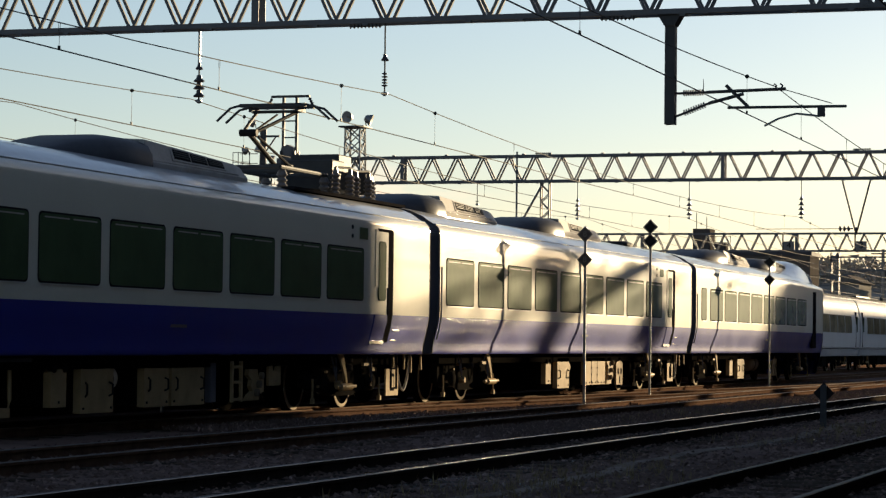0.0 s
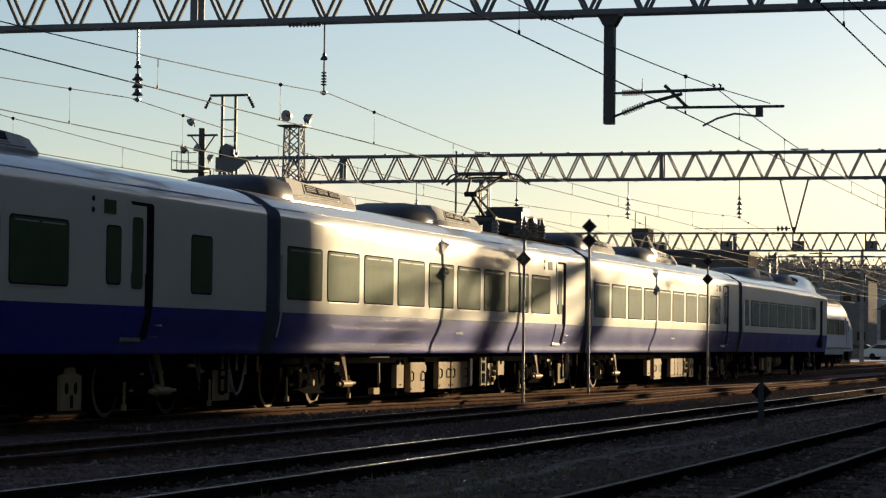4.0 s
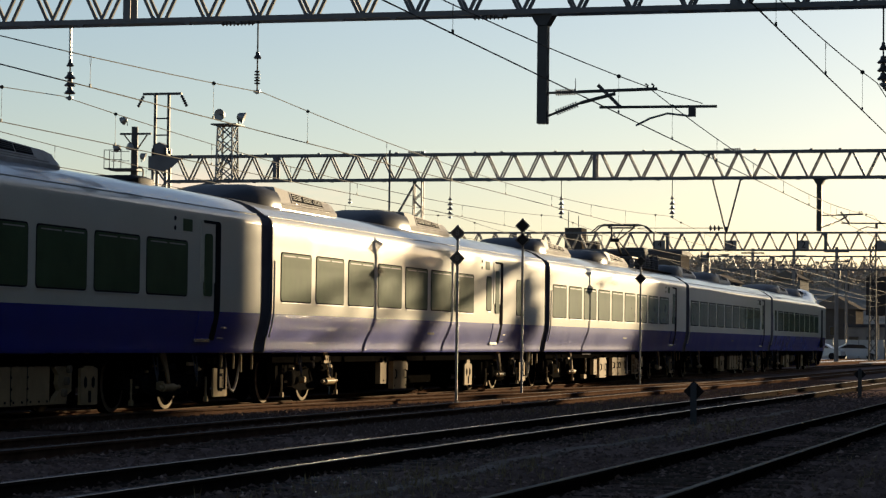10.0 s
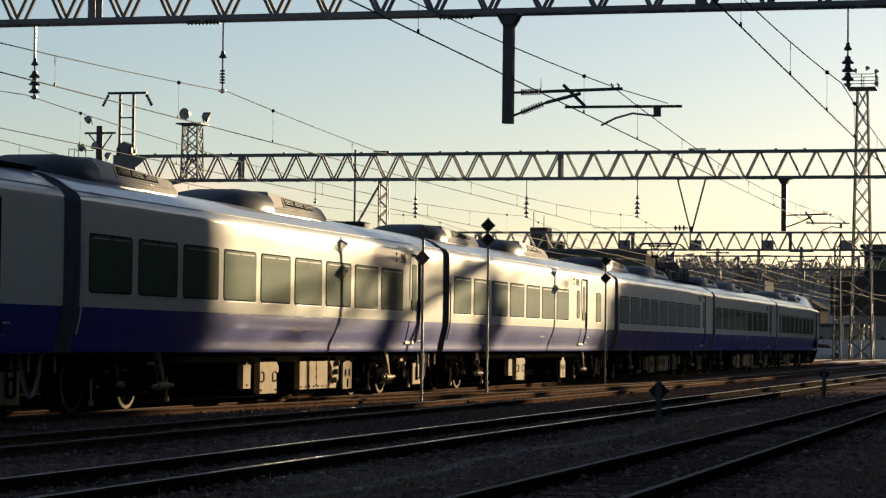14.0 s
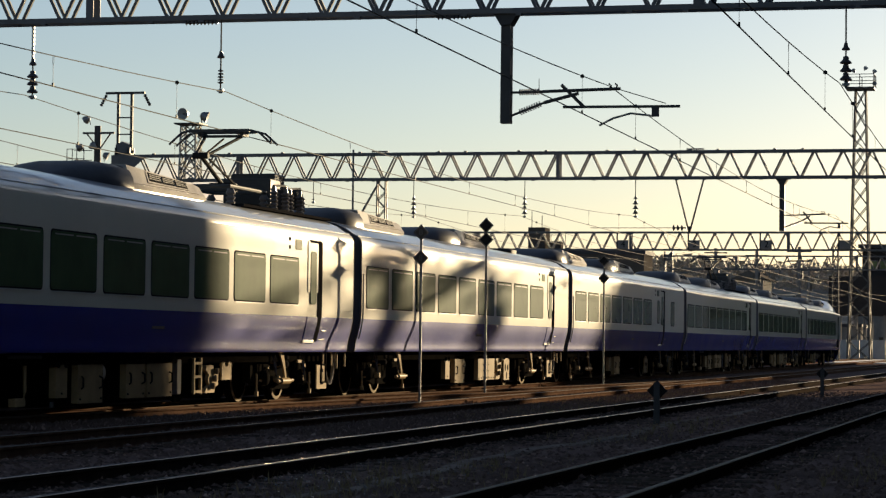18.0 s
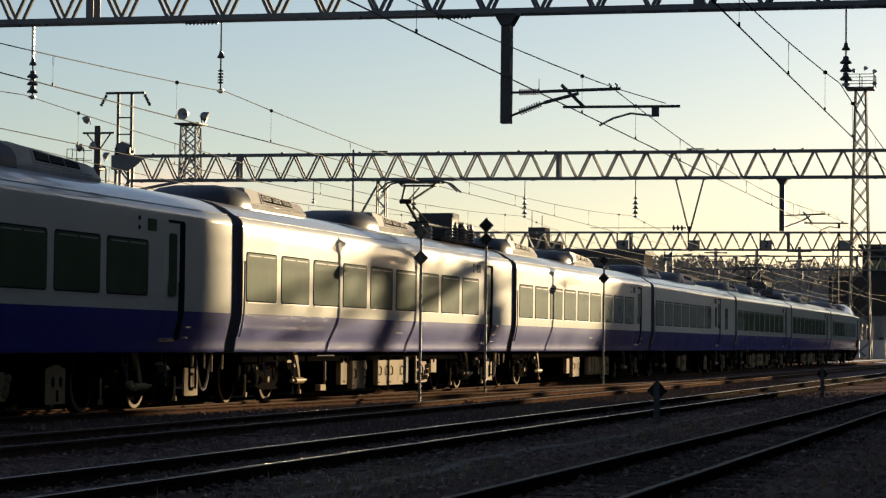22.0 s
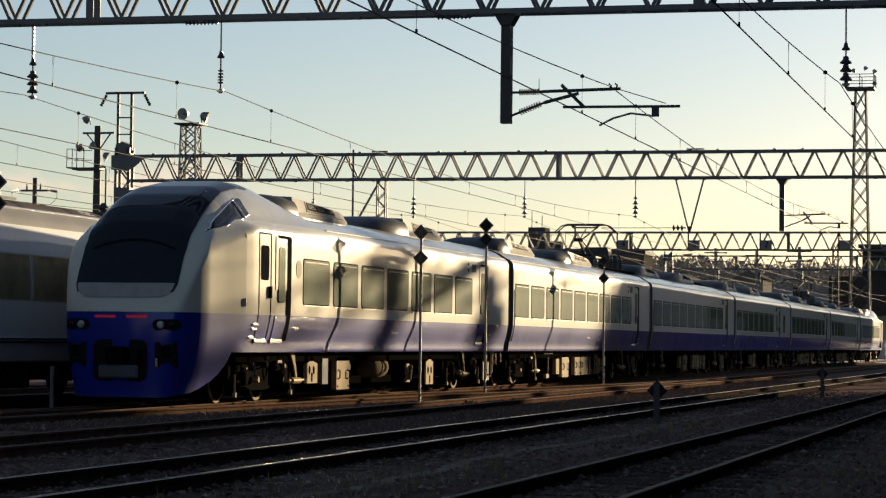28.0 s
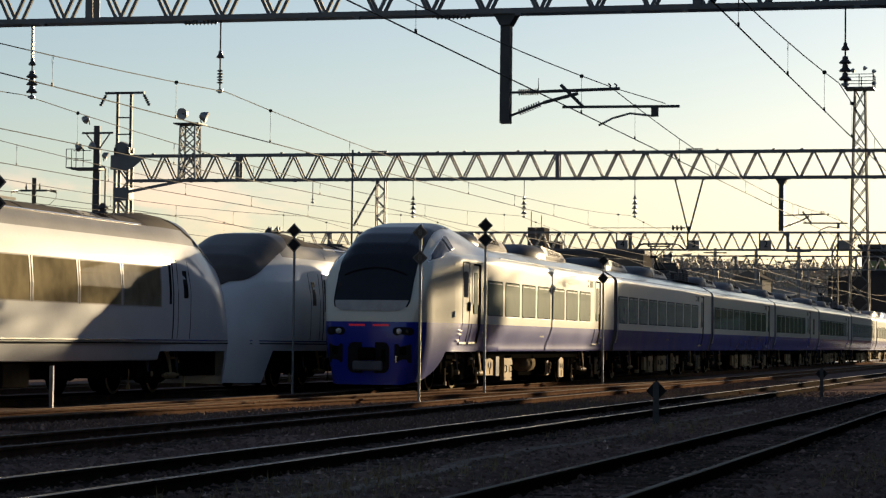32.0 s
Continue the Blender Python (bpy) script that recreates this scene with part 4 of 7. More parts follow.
def make_car(n):
    """Car n of the seven; its own x runs from its rear coupling. Car 1 is the last."""
    car = thing("train_car", (0, TRACK, 0), {1: "blue and cream express train end car with black windscreen", 7: "leading blue and cream express train driving car"}.get(
        n, "blue and cream express train car with tinted windows"), "train car", "cars of the express train")
    car["moving"] = 1
    a, b = (5.5, 20.22) if n == 1 else ((0.28, 15.6) if n == 7 else (0.28, 20.22))
    for name, half, m in (("skirt_panel", LOW, M_blue), ("side_wall", SIDE, M_cream), ("roof", TOP, M_roof)):
        bm = bmesh.new()
        strip(bm, half, a, b)
        part(name, bm, m, car, smooth=True)
    full = LOW + SIDE[1:] + TOP[1:]
    ring = [(-y, z) for y, z in full] + [(y, z) for y, z in full[-2::-1]]
    for x in ((b,) if n == 1 else (a,) if n == 7 else (a, b)):
        bm = bmesh.new()
        loft(bm, [[(x + e, y, z) for y, z in ring] for e in (-0.02, 0.02)], True, True)
        part("end_wall", bm, M_bellows, car)
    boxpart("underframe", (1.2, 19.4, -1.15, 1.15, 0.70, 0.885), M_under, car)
    # black plate stands in for the shade beneath the floor
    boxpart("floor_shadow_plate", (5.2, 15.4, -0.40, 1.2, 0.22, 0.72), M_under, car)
    if n != 7:
        bm = bmesh.new()
        rings = []
        for k in range(7):
            x = 20.22 + 0.56 * k / 6
            sc = 0.985 if k % 2 == 0 else 0.96
            rings.append([(x, y * sc, 0.95 + (z - 0.95) * (sc + 0.005)) for y, z in ring])
        loft(bm, rings)
        part("gangway_bellows", bm, M_bellows, car)
    boxpart("coupler_bar", (20.0 if n != 7 else -0.3, 20.6 if n != 7 else 0.3, -0.12, 0.12, 0.55, 0.78), M_under, car)
    if n != 7:
        for k in range(4):
            bm = bmesh.new()
            x0, yy = 19.7 + 0.16 * k, -1.05 + 0.06 * k
            polyline(bm, [(x0 + 0.75 * u, yy, 0.84 - 0.58 * (1 - (2 * u - 1) ** 2)) for u in [q / 8 for q in range(9)]], 0.018, 6)
            part("jumper_cable", bm, M_podlight, car)
        for k, (x0, z0, z1) in enumerate(((19.2, 0.64, 0.84), (19.75, 0.62, 0.86), (20.1, 0.56, 0.82), (20.62, 0.6, 0.84))):
            boxpart("end_bracket", (x0, x0 + 0.028, -1.19, -1.16, z0, z1), M_box, car)
        bm = bmesh.new()
        for z in (0.3, 0.62, 0.84):
            box(bm, 18.9, 19.2, -1.26, -1.23, z, z + 0.03)
        box(bm, 18.9, 18.93, -1.26, -1.23, 0.3, 0.87)
        box(bm, 19.17, 19.2, -1.26, -1.23, 0.3, 0.87)
        part("step_ladder", bm, M_bogie, car)
    # windows and doors
    if n == 1:
        wins, doors = [3.90 + 1.843 * k for k in range(7)], [17.2]
    elif n == 4:
        wins, doors = [0.73 + 1.847 * k for k in range(7)], [15.12]
    elif n == 7:
        wins, doors = [2.0 + 1.835 * k for k in range(8)], []
        pane(car, 0.92, 0.6, 1.72, 2.50, False)
    else:
        wins, doors = [{2: 0.49, 6: 0.66}.get(n, 0.63) + 1.847 * k for k in range(9)], [17.35 if n == 2 else 17.5]
    for x in wins:
        pane(car, x - 0.02, 1.57, 1.72, 2.50)
    if n == 4:
        pane(car, 14.5, 0.42, 1.78, 2.50, False)
        pane(car, 17.3, 0.74, 1.72, 2.50, False)
    for x in doors:
        passenger_door(car, x)
        boxpart("number_display", (x - 0.72, x - 0.36, -1.462, -1.42, 2.66, 2.84), M_glass, car)
        for zz in (2.69, 2.83):
            bm = bmesh.new()
            spin(bm, [(0.0, -1.464), (0.035, -1.464), (0.035, -1.40)], (x - 1.05, 0, zz), "y", 10)
            part("speaker_grille", bm, M_gasket, car)
        boxpart("grab_handle", (x + 1.02, x + 1.26, -1.425, -1.38, 1.245, 1.263), M_chrome, car)
        boxpart("lower_grab_handle", (x + 0.98, x + 1.24, -1.375, -1.33, 1.09, 1.104), M_chrome, car)
    bm = bmesh.new()
    for s in (-1, 1):
        loft(bm, [[(x, s * 1.36, 3.07), (x, s * 1.375, 3.082), (x, s * 1.366, 3.096), (x, s * 1.33, 3.096)] for x in (a, b)], True, True)
    part("rain_gutter", bm, M_roof, car)
    if n != 1:
        bm = bmesh.new()
        polyline(bm, [(0.31, -side_y(z) - 0.025, z) for z in (1.12, 1.3, 1.5, 1.8, 2.1, 2.36)], 0.017, 6)
        part("end_handrail", bm, M_fence, car, smooth=True)
    # plate low on the side
    boxpart("side_plate", (9.9, 10.4, -1.408, -1.36, 1.225, 1.265), M_bellows, car)
    xl, xr = {1: (2.8, 17.15), 2: (3.0, 17.15), 4: (3.35, 17.4)}.get(n, (3.1, 17.25))
    bogie(car, xl, (3.85 if n == 1 else 3.7) - xl)
    bogie(car, xr, 16.45 - xr)
    if n == 1:
        pod(car, 3.4, 5.45, 8.95)
        pod(car, 10.8, 13.2, 16.45)
    elif n == 7:
        pod(car, 4.6, 7.2, 10.8)
        pod(car, 12.1, 14.4, 17.3)
    else:
        pod(car, 0.7, 2.45, 5.95)
        pod(car, 8.3, 10.5, 14.0)
    if n in (3, 6):
        bm = bmesh.new()
        loft(bm, [[(x, -w, 3.36), (x, -w, 3.42 + 0.12 * h), (x, -w * 0.8, 3.44 + 0.17 * h), (x, w * 0.8, 3.44 + 0.17 * h), (x, w, 3.42 + 0.12 * h), (x, w, 3.36)]
                  for x, w, h in ((17.0, 0.3, -0.3), (17.15, 0.5, 0.3), (17.35, 0.55, 0.5), (17.8, 0.55, 0.5), (17.97, 0.5, 0.3), (18.05, 0.4, -0.3))], False, True)
        part("aerial_dome", bm, M_pod, car, smooth=True)
    if n in (2, 5):
        pantograph(car, 16.9)
    motor = [("shelf", 5.5, 6.6, 0.79, 0.84), ("pipe", 6.12, 6.5, 0.16, 0.8), ("small", 7.1, 7.5, 0.25, 0.74), ("door", 7.88, 8.78, 0.16, 0.78), ("twin", 9.68, 11.58, 0.2, 0.78), ("strip", 11.78, 11.96, 0.22, 0.76),
             ("ladder", 12.43, 12.80, 0.21, 0.78), ("valves", 13.0, 13.7, 0.22, 0.66), ("fork", 13.88, 14.34, 0.42, 0.72)]
    inverter = [("small", 8.05, 8.43, 0.26, 0.74), ("door", 8.92, 9.83, 0.16, 0.78), ("cabinet", 11.15, 12.84, 0.2, 0.78), ("valves", 12.9, 13.55, 0.2, 0.78), ("plate", 13.85, 14.43, 0.17, 0.78)]
    layouts = {
        1: (0.0, [("plate", 5.06, 5.78, 0.30, 0.78), ("strip", 6.05, 6.42, 0.27, 0.75), ("door", 7.0, 7.83, 0.16, 0.77), ("tank", 9.7, 10.85, 0.35, 0.77), ("valves", 12.0, 12.4, 0.24, 0.62), ("plate", 13.65, 14.25, 0.17, 0.77)]),
        2: (-0.14, motor),
        3: (0.0, inverter),
        4: (0.0, [("small", 7.5, 7.9, 0.27, 0.75), ("door", 8.38, 9.3, 0.16, 0.78), ("plate", 13.85, 14.47, 0.16, 0.72)]),
        5: (0.0, motor),
        6: (0.03, inverter),
        7: (0.0, [("small", 6.0, 6.4, 0.26, 0.74), ("door", 7.1, 8.0, 0.16, 0.78), ("tank", 9.2, 10.4, 0.35, 0.77), ("plate", 12.4, 13.0, 0.2, 0.76)]),
    }
    underfloor(car, *layouts[n])
    if n != 7:
        bm = bmesh.new()
        loft(bm, [[(18.95, FRONT, z), (19.55, FRONT, z), (19.55, FRONT + 0.03, z), (18.95, FRONT + 0.03, z)] for z in (0.19, 0.63)], True, True)
        pl = part("hose_plate", bm, M_box, car)
        boxpart("slot", (19.15, 19.35, FRONT - 0.004, FRONT, 0.27, 0.55), M_gasket, pl)
        boxpart("slot_edge", (19.20, 19.29, FRONT - 0.012, FRONT - 0.004, 0.31, 0.50), M_box, pl)
    if n == 1:
        cab(car, 1, -0.07)
        cab_door(car)
    if n == 7:
        cab(car, -1, 20.6 + 0.3)
        boxpart("cab_door_gap", (17.6, 18.2, -1.462, -1.40, 1.02, 2.80), M_gasket, car)
    return car


def cab_door(car):
    """The driver's door and the first passenger door behind the cab."""
    bm = bmesh.new()
    curve_line(bm, 1.44, 1.0, 2.86, 0.03, 0.006)
    curve_line(bm, 2.06, 1.0, 2.86, 0.035, 0.006)
    curve_line(bm, 1.44, 2.85, 2.875, 0.65, 0.006)
    g = part("cab_door", bm, M_gasket, car)
    part("cab_door_window", pane_mesh(0.42, 2.08, 2.66, 0.008, M_black_glass, "cab_pane"), None, g).location.x = 1.54
    boxpart("door_handle", (1.96, 2.03, -1.50, -1.44, 1.78, 1.98), M_gasket, g)
    boxpart("cab_step", (1.44, 2.06, -1.385, -1.32, 1.035, 1.085), M_chrome, g)
    passenger_door(car, 2.32)
    for x, z in ((1.22, 1.32), (1.22, 1.24), (1.17, 1.10), (3.5, 1.27)):
        y = min(nose_y(x + 0.07, z), side_y(z)) if x < 3 else side_y(z)
        boxpart("grab_handle", (x, x + 0.22, -y - 0.03, -y + 0.05, z, z + 0.03), M_chrome, car)
    bm = bmesh.new()
    spin(bm, [(0.16, -1.462), (0.16, -1.44)], (3.62, 0, 2.32), "y", 20)
    part("round_emblem", bm, M_podlight, car, "faint round emblem")
    y = nose_y(1.0, 1.68)
    boxpart("operator_mark", (0.9, 1.1, -y - 0.012, -y + 0.04, 1.63, 1.76), M_podlight, car, "small grey mark")


CARS = [make_car(n) for n in range(1, 8)]


# ---- parked white trains on the track behind ----
def parked_car(x0, x1, label, nose=0, tip=0.0):
    """A white express car; nose 1: cab towards +x, -1: towards -x, with its tip at tip."""
    car = thing("parked_train_car", (0, 18.3, 0), label, "train car", "parked white train cars")
    low = [(1.25, 0.66), (1.33, 0.68), (1.385, 0.85), (1.40, 1.0)]
    mid = [(1.40, 1.0), (1.425, 1.3), (1.43, 1.6), (1.43, 2.0), (1.40, 2.4), (1.35, 2.75), (1.286, 2.95)]
    shoulder = [(1.286, 2.95), (1.25, 3.04), (1.19, 3.14), (1.08, 3.25)]
    top = [(1.08, 3.25), (0.95, 3.325), (0.8, 3.385), (0.6, 3.43), (0.3, 3.46), (0.0, 3.47)]
    a, b = x0, x1
    if nose > 0:
        b = tip - 5.0
    if nose < 0:
        a = tip + 5.0
    for name, half, m in (("skirt_panel", low, M_grey_train), ("side_wall", mid, M_white_train), ("roof_shoulder", shoulder, M_shoulder), ("roof", top, M_oldroof)):
        bm = bmesh.new()
        strip(bm, half, a, b)
        part(name, bm, m, car, smooth=True)
    full = low + mid[1:] + shoulder[1:] + top[1:]
    ring = [(-y, z) for y, z in full] + [(y, z) for y, z in full[-2::-1]]
    bm = bmesh.new()
    for x in ([a] if nose > 0 else [b] if nose < 0 else [a, b]):
        bm.faces.new([bm.verts.new((x, y, z)) for y, z in ring])
    part("end_wall", bm, M_grey_train, car)
    for z in (0.985, 1.045):
        boxpart("trim_line", (a, b, -1.432, -1.38, z, z + 0.022), M_gasket if z < 1 else M_chrome, car)
    boxpart("underframe", (a + 0.6, b - 0.6, -1.1, 1.1, 0.35, 0.66), M_under, car)

    def sy(z):
        return float(np.interp(z, [p[1] for p in full], [p[0] for p in full]))
    n = int((b - a - 2.0) / 2.05)
    for k in range(n):
        x = (b + 0.02 - 2.05 * (k + 1)) if nose > 0 else a + 1.5 + 2.05 * k
        bm = bmesh.new()
        w = 1.9
        loft(bm, [[(x, -sy(z) - 0.006, z), (x + w, -sy(z) - 0.006, z), (x + w, -sy(z) + 0.03, z), (x, -sy(z) + 0.03, z)] for z in (1.70, 2.0, 2.25, 2.44)], True, True)
        p = part("window", bm, M_curtained, car)
        bm = bmesh.new()
        for u in (x - 0.05, x + w):
            loft(bm, [[(u, -sy(z) - 0.012, z), (u + 0.05, -sy(z) - 0.012, z), (u + 0.05, -sy(z) + 0.03, z), (u, -sy(z) + 0.03, z)] for z in (1.68, 2.0, 2.25, 2.46)], True, True)
        box(bm, x, x + w, -sy(2.45) - 0.012, -sy(2.45) + 0.03, 2.44, 2.465)
        box(bm, x, x + w, -sy(1.69) - 0.012, -sy(1.69) + 0.03, 1.68, 1.70)
        part("window_frame", bm, M_podlight, p)
    for x in ((a + 0.5,) if nose > 0 else (b - 1.1,)):
        boxpart("door_gap", (x, x + 0.05, -1.44, -1.36, 1.06, 2.66), M_gasket, car)
        boxpart("door_window", (x + 0.2, x + 0.45, -1.442, -1.36, 1.75, 2.44), M_glass, car)
    bm = bmesh.new()
    polyline(bm, [(a, -1.088, 3.252), (b - 0.4 if nose > 0 else b, -1.088, 3.252)] if nose >= 0 else [(a + 0.4, -1.088, 3.252), (b, -1.088, 3.252)], 0.021, 8)
    part("gutter", bm, M_chrome, car, "bright gutter strip along the roof edge", smooth=True)

    def on_roof(name, u0, u1, f0, f1, out, m, owner):
        """A flat piece on the roof's near slope; f runs from the gutter inwards."""
        bm = bmesh.new()
        ys = [1.06 - 0.36 * f for f in np.linspace(f0, f1, 4)]
        zs = [float(np.interp(-y, [-p[0] for p in top], [p[1] for p in top])) for y in ys]
        rows = [[(u, -y - out * 0.4, z + out) for y, z in zip(ys, zs)] for u in (u0, u1)]
        base = [[(u, -y, z - 0.03) for y, z in zip(ys, zs)] for u in (u1, u0)]
        loft(bm, rows + base + rows[:1])
        return part(name, bm, m, owner)
    bm = bmesh.new()
    box(bm, (a + b) / 2 - 5.0, (a + b) / 2 - 0.7, -0.78, 0.78, 3.36, 3.50)
    bmesh.ops.bevel(bm, geom=bm.edges[:], offset=0.06, segments=2, affect="EDGES")
    r = part("roof_cover", bm, M_darksteel, car)
    boxpart("cover_edge", ((a + b) / 2 - 0.6, (a + b) / 2 + 2.2, -0.74, -0.70, 3.43, 3.475), M_fence, r)
    u = a + 0.55
    while u < b - 0.3:
        on_roof("roof_seam", u, u + 0.035, 0.0, 1.0, 0.006, M_gasket, car)
        u += 2.2
    if nose:
        e = (b, -1) if nose > 0 else (a, 1)
        hatch = on_roof("roof_hatch", *sorted((e[0] + e[1] * 2.45, e[0] + e[1] * 3.05)), 0.12, 0.75, 0.012, M_fence, car)
        for k in (2.55, 2.9):
            for f in (0.2, 0.62):
                on_roof("latch", *sorted((e[0] + e[1] * k, e[0] + e[1] * (k + 0.06))), f, f + 0.07, 0.018, M_gasket, hatch)
        vent = on_roof("roof_vent", *sorted((e[0] + e[1] * 1.6, e[0] + e[1] * 2.2)), 0.1, 0.85, 0.01, M_steel, car)
        for k in range(6):
            on_roof("vent_slat", *sorted((e[0] + e[1] * (1.66 + 0.085 * k), e[0] + e[1] * (1.71 + 0.085 * k))), 0.18, 0.78, 0.016, M_gasket, vent)
        bm = bmesh.new()
        polyline(bm, [(e[0] + e[1] * 0.75, -0.5, 3.44), (e[0] + e[1] * 0.75, -0.5, 3.54), (e[0] + e[1] * 0.3, -0.5, 3.54), (e[0] + e[1] * 0.3, -0.5, 3.44)], 0.012, 6)
        part("roof_grab_rail", bm, M_darksteel, car)
    for x in (a + 3.2 if nose >= 0 else tip + 4.4, b - 3.2 if nose <= 0 else tip - 4.4):
        bogie(car, x)
    for u in (0.42, 0.55):
        x = a + (b - a) * u
        boxpart("equipment_case", (x, x + 1.1, -1.2, -0.5, 0.22, 0.66), M_bogie, car, bevel=0.02)
    if nose:
        s = -nose
        tops = [(0.0, 1.2), (0.06, 1.7), (0.15, 2.15), (0.5, 2.65), (1.0, 2.95), (1.6, 3.18), (2.5, 3.48), (3.2, 3.53), (3.8, 3.57), (4.4, 3.53), (5.0, 3.45)]
        wide = [(0.0, 0.62), (0.06, 0.85), (0.15, 1.0), (0.4, 1.17), (0.8, 1.29), (1.5, 1.37), (2.5, 1.42), (5.0, 1.43)]

        def ztop(d):
            return float(np.interp(d, [p[0] for p in tops], [p[1] for p in tops]))

        def out(d, z):
            zt = ztop(d)
            u = min(1.0, max(0.0, (z - 0.1) / (zt - 0.1)))
            y = float(np.interp(d, [p[0] for p in wide], [p[1] for p in wide])) * max(0.0, math.cos(math.asin(u ** 1.2))) ** 0.42
            y *= 1 - 0.16 * min(1.0, max(0.0, (z - 2.5) / 1.1)) - 0.12 * max(0.0, (1.0 - z) / 0.9)
            b = min(1.0, max(0.0, (d - 1.0) / 4.0))
            q = min(1.0, max(0.0, (d - 0.3) / 2.2))
            v = min(1.0, max(0.0, (2.9 - z) / 0.9))
            b = max(b, q * v)
            b = b * b * (3 - 2 * b)
            zs = z if z < 3.0 else 3.0 + (z - 3.0) * 0.44 / max(0.44, zt - 3.0)
            return y * (1 - b) + sy(max(0.67, zs)) * b

        def lowest(d):
            return float(np.interp(d, [0, 0.75, 1.05, 5.0], [0.14, 0.14, 0.84, 0.84]))
        ds = [0.0, 0.03, 0.06, 0.1, 0.15, 0.25, 0.4, 0.55, 0.75, 0.9, 1.05, 1.3, 1.6, 2.0, 2.3, 2.5, 2.8, 3.1, 3.5, 4.0, 4.5, 5.0]
        shell = bmesh.new()
        for sd in (-1, 1):
            rings = []
            for d in ds:
                zl, zt = lowest(d), ztop(d)
                row = [(tip + s * d, sd * out(d, zl + (1.0 - zl) * k / 5), zl + (1.0 - zl) * k / 5) for k in range(5)]
                for k in range(25):
                    z = 1.0 + (zt - 1.0) * math.sin(k / 24 * math.pi / 2)
                    if zt > 3.32:
                        z = 1.0 + 2.25 * k / 15 if k <= 15 else 3.25 + (zt - 3.25) * math.sin((k - 15) / 9 * math.pi / 2)
                    row.append((tip + s * d, sd * out(d, z) if k < 24 else 0.0, z))
                rings.append(row)
            loft(shell, [[(tip - s * 0.01, 0.0, p[2]) for p in rings[0]]] + rings)
        bmesh.ops.remove_doubles(shell, verts=shell.verts[:], dist=0.0005)
        ns = part("nose_shell", shell, M_white_train, car, smooth=True)
        ns.data.materials.append(M_oldroof)
        ns.data.materials.append(M_shoulder)
        for f in ns.data.polygons:
            if f.center.z > 3.25 and abs(f.center.x - tip) > 2.3:
                f.material_index = 1
            elif f.center.z > 2.95 and abs(f.center.x - tip) > 2.3:
                f.material_index = 2
        for z, m in ((0.985, M_gasket), (1.045, M_chrome)):
            bm = bmesh.new()
            loft(bm, [[(tip + s * d, -out(d, z) - 0.012, z), (tip + s * d, -out(d, z) - 0.012, z + 0.022), (tip + s * d, -out(d, z) + 0.03, z + 0.022), (tip + s * d, -out(d, z) + 0.03, z)] for d in np.linspace(0.25, 5.0, 16)], True, True)
            part("trim_line", bm, m, car)
        glass = bmesh.new()
        rows = []
        for i in range(41):
            d = 0.14 + (3.3 - 0.14) * i / 40
            zt = ztop(d)
            zb = min(zt - 0.004, float(np.interp(d, [0.1, 0.4, 2.1, 2.8, 3.3], [2.28, 2.36, 2.98, 3.2, 3.55])))
            row = []
            for k in range(29):
                v = 2 * k / 28 - 1
                z = zb + (zt - zb) * (1 - abs(v) ** 1.8)
                y = out(d, z) if abs(v) > 1e-6 else 0.0
                row.append((tip + s * (d - 0.014), (-1 if v < 0 else 1) * (y + 0.012) if y else 0.0, z + 0.012))
            rows.append(row)
        loft(glass, rows)
        part("windscreen", glass, M_canopy, car, smooth=True)
        bm = bmesh.new()
        for dd, wd in ((3.45, 0.02), (4.15, 0.02), (4.42, 0.05)):
            x = tip + s * dd
            loft(bm, [[(x - wd / 2, -out(dd, z) - 0.005, z), (x + wd / 2, -out(dd, z) - 0.005, z), (x + wd / 2, -out(dd, z) + 0.03, z), (x - wd / 2, -out(dd, z) + 0.03, z)] for z in np.linspace(1.08, 2.62, 8)], True, True)
        part("cab_door_gap", bm, M_gasket, car)
        for dd, wd, za, zb in ((3.72, 0.24, 1.88, 2.42), (4.58, 0.12, 1.75, 2.5)):
            bm = bmesh.new()
            x = tip + s * dd
            loft(bm, [[(x - wd / 2, -out(dd, z) - 0.006, z), (x + wd / 2, -out(dd, z) - 0.006, z), (x + wd / 2, -out(dd, z) + 0.03, z), (x - wd / 2, -out(dd, z) + 0.03, z)] for z in np.linspace(za, zb, 5)], True, True)
            part("cab_door_window", bm, M_black_glass, car)
        boxpart("cab_underframe", (min(tip + s * 1.1, tip + s * 5.7), max(tip + s * 1.1, tip + s * 5.7), -1.12, 1.12, 0.34, 0.83), M_under, car)
        bm = bmesh.new()
        spin(bm, [(0.13, 3.44), (0.13, 3.52), (0.06, 3.56), (0.11, 3.62), (0.05, 3.70), (0.02, 3.72)], (tip + s * 4.6, 0, 0), "z", 12)
        part("antenna", bm, M_darksteel, car)
    return car


parked_car(29.4, 49.5, "parked white express train cab car facing away", 1, 49.5)
parked_car(8.9, 29.0, "parked white express train car with wide windows")
parked_car(50.6, 72.0, "parked white express train cab car with dark windscreen", -1, 50.6)
parked_car(72.4, 92.5, "parked white express train car with wide windows")
parked_car(92.9, 113.0, "parked white express train car with wide windows")
parked_car(113.4, 134.8, "parked white express train cab car at the set's far end", 1, 134.8)


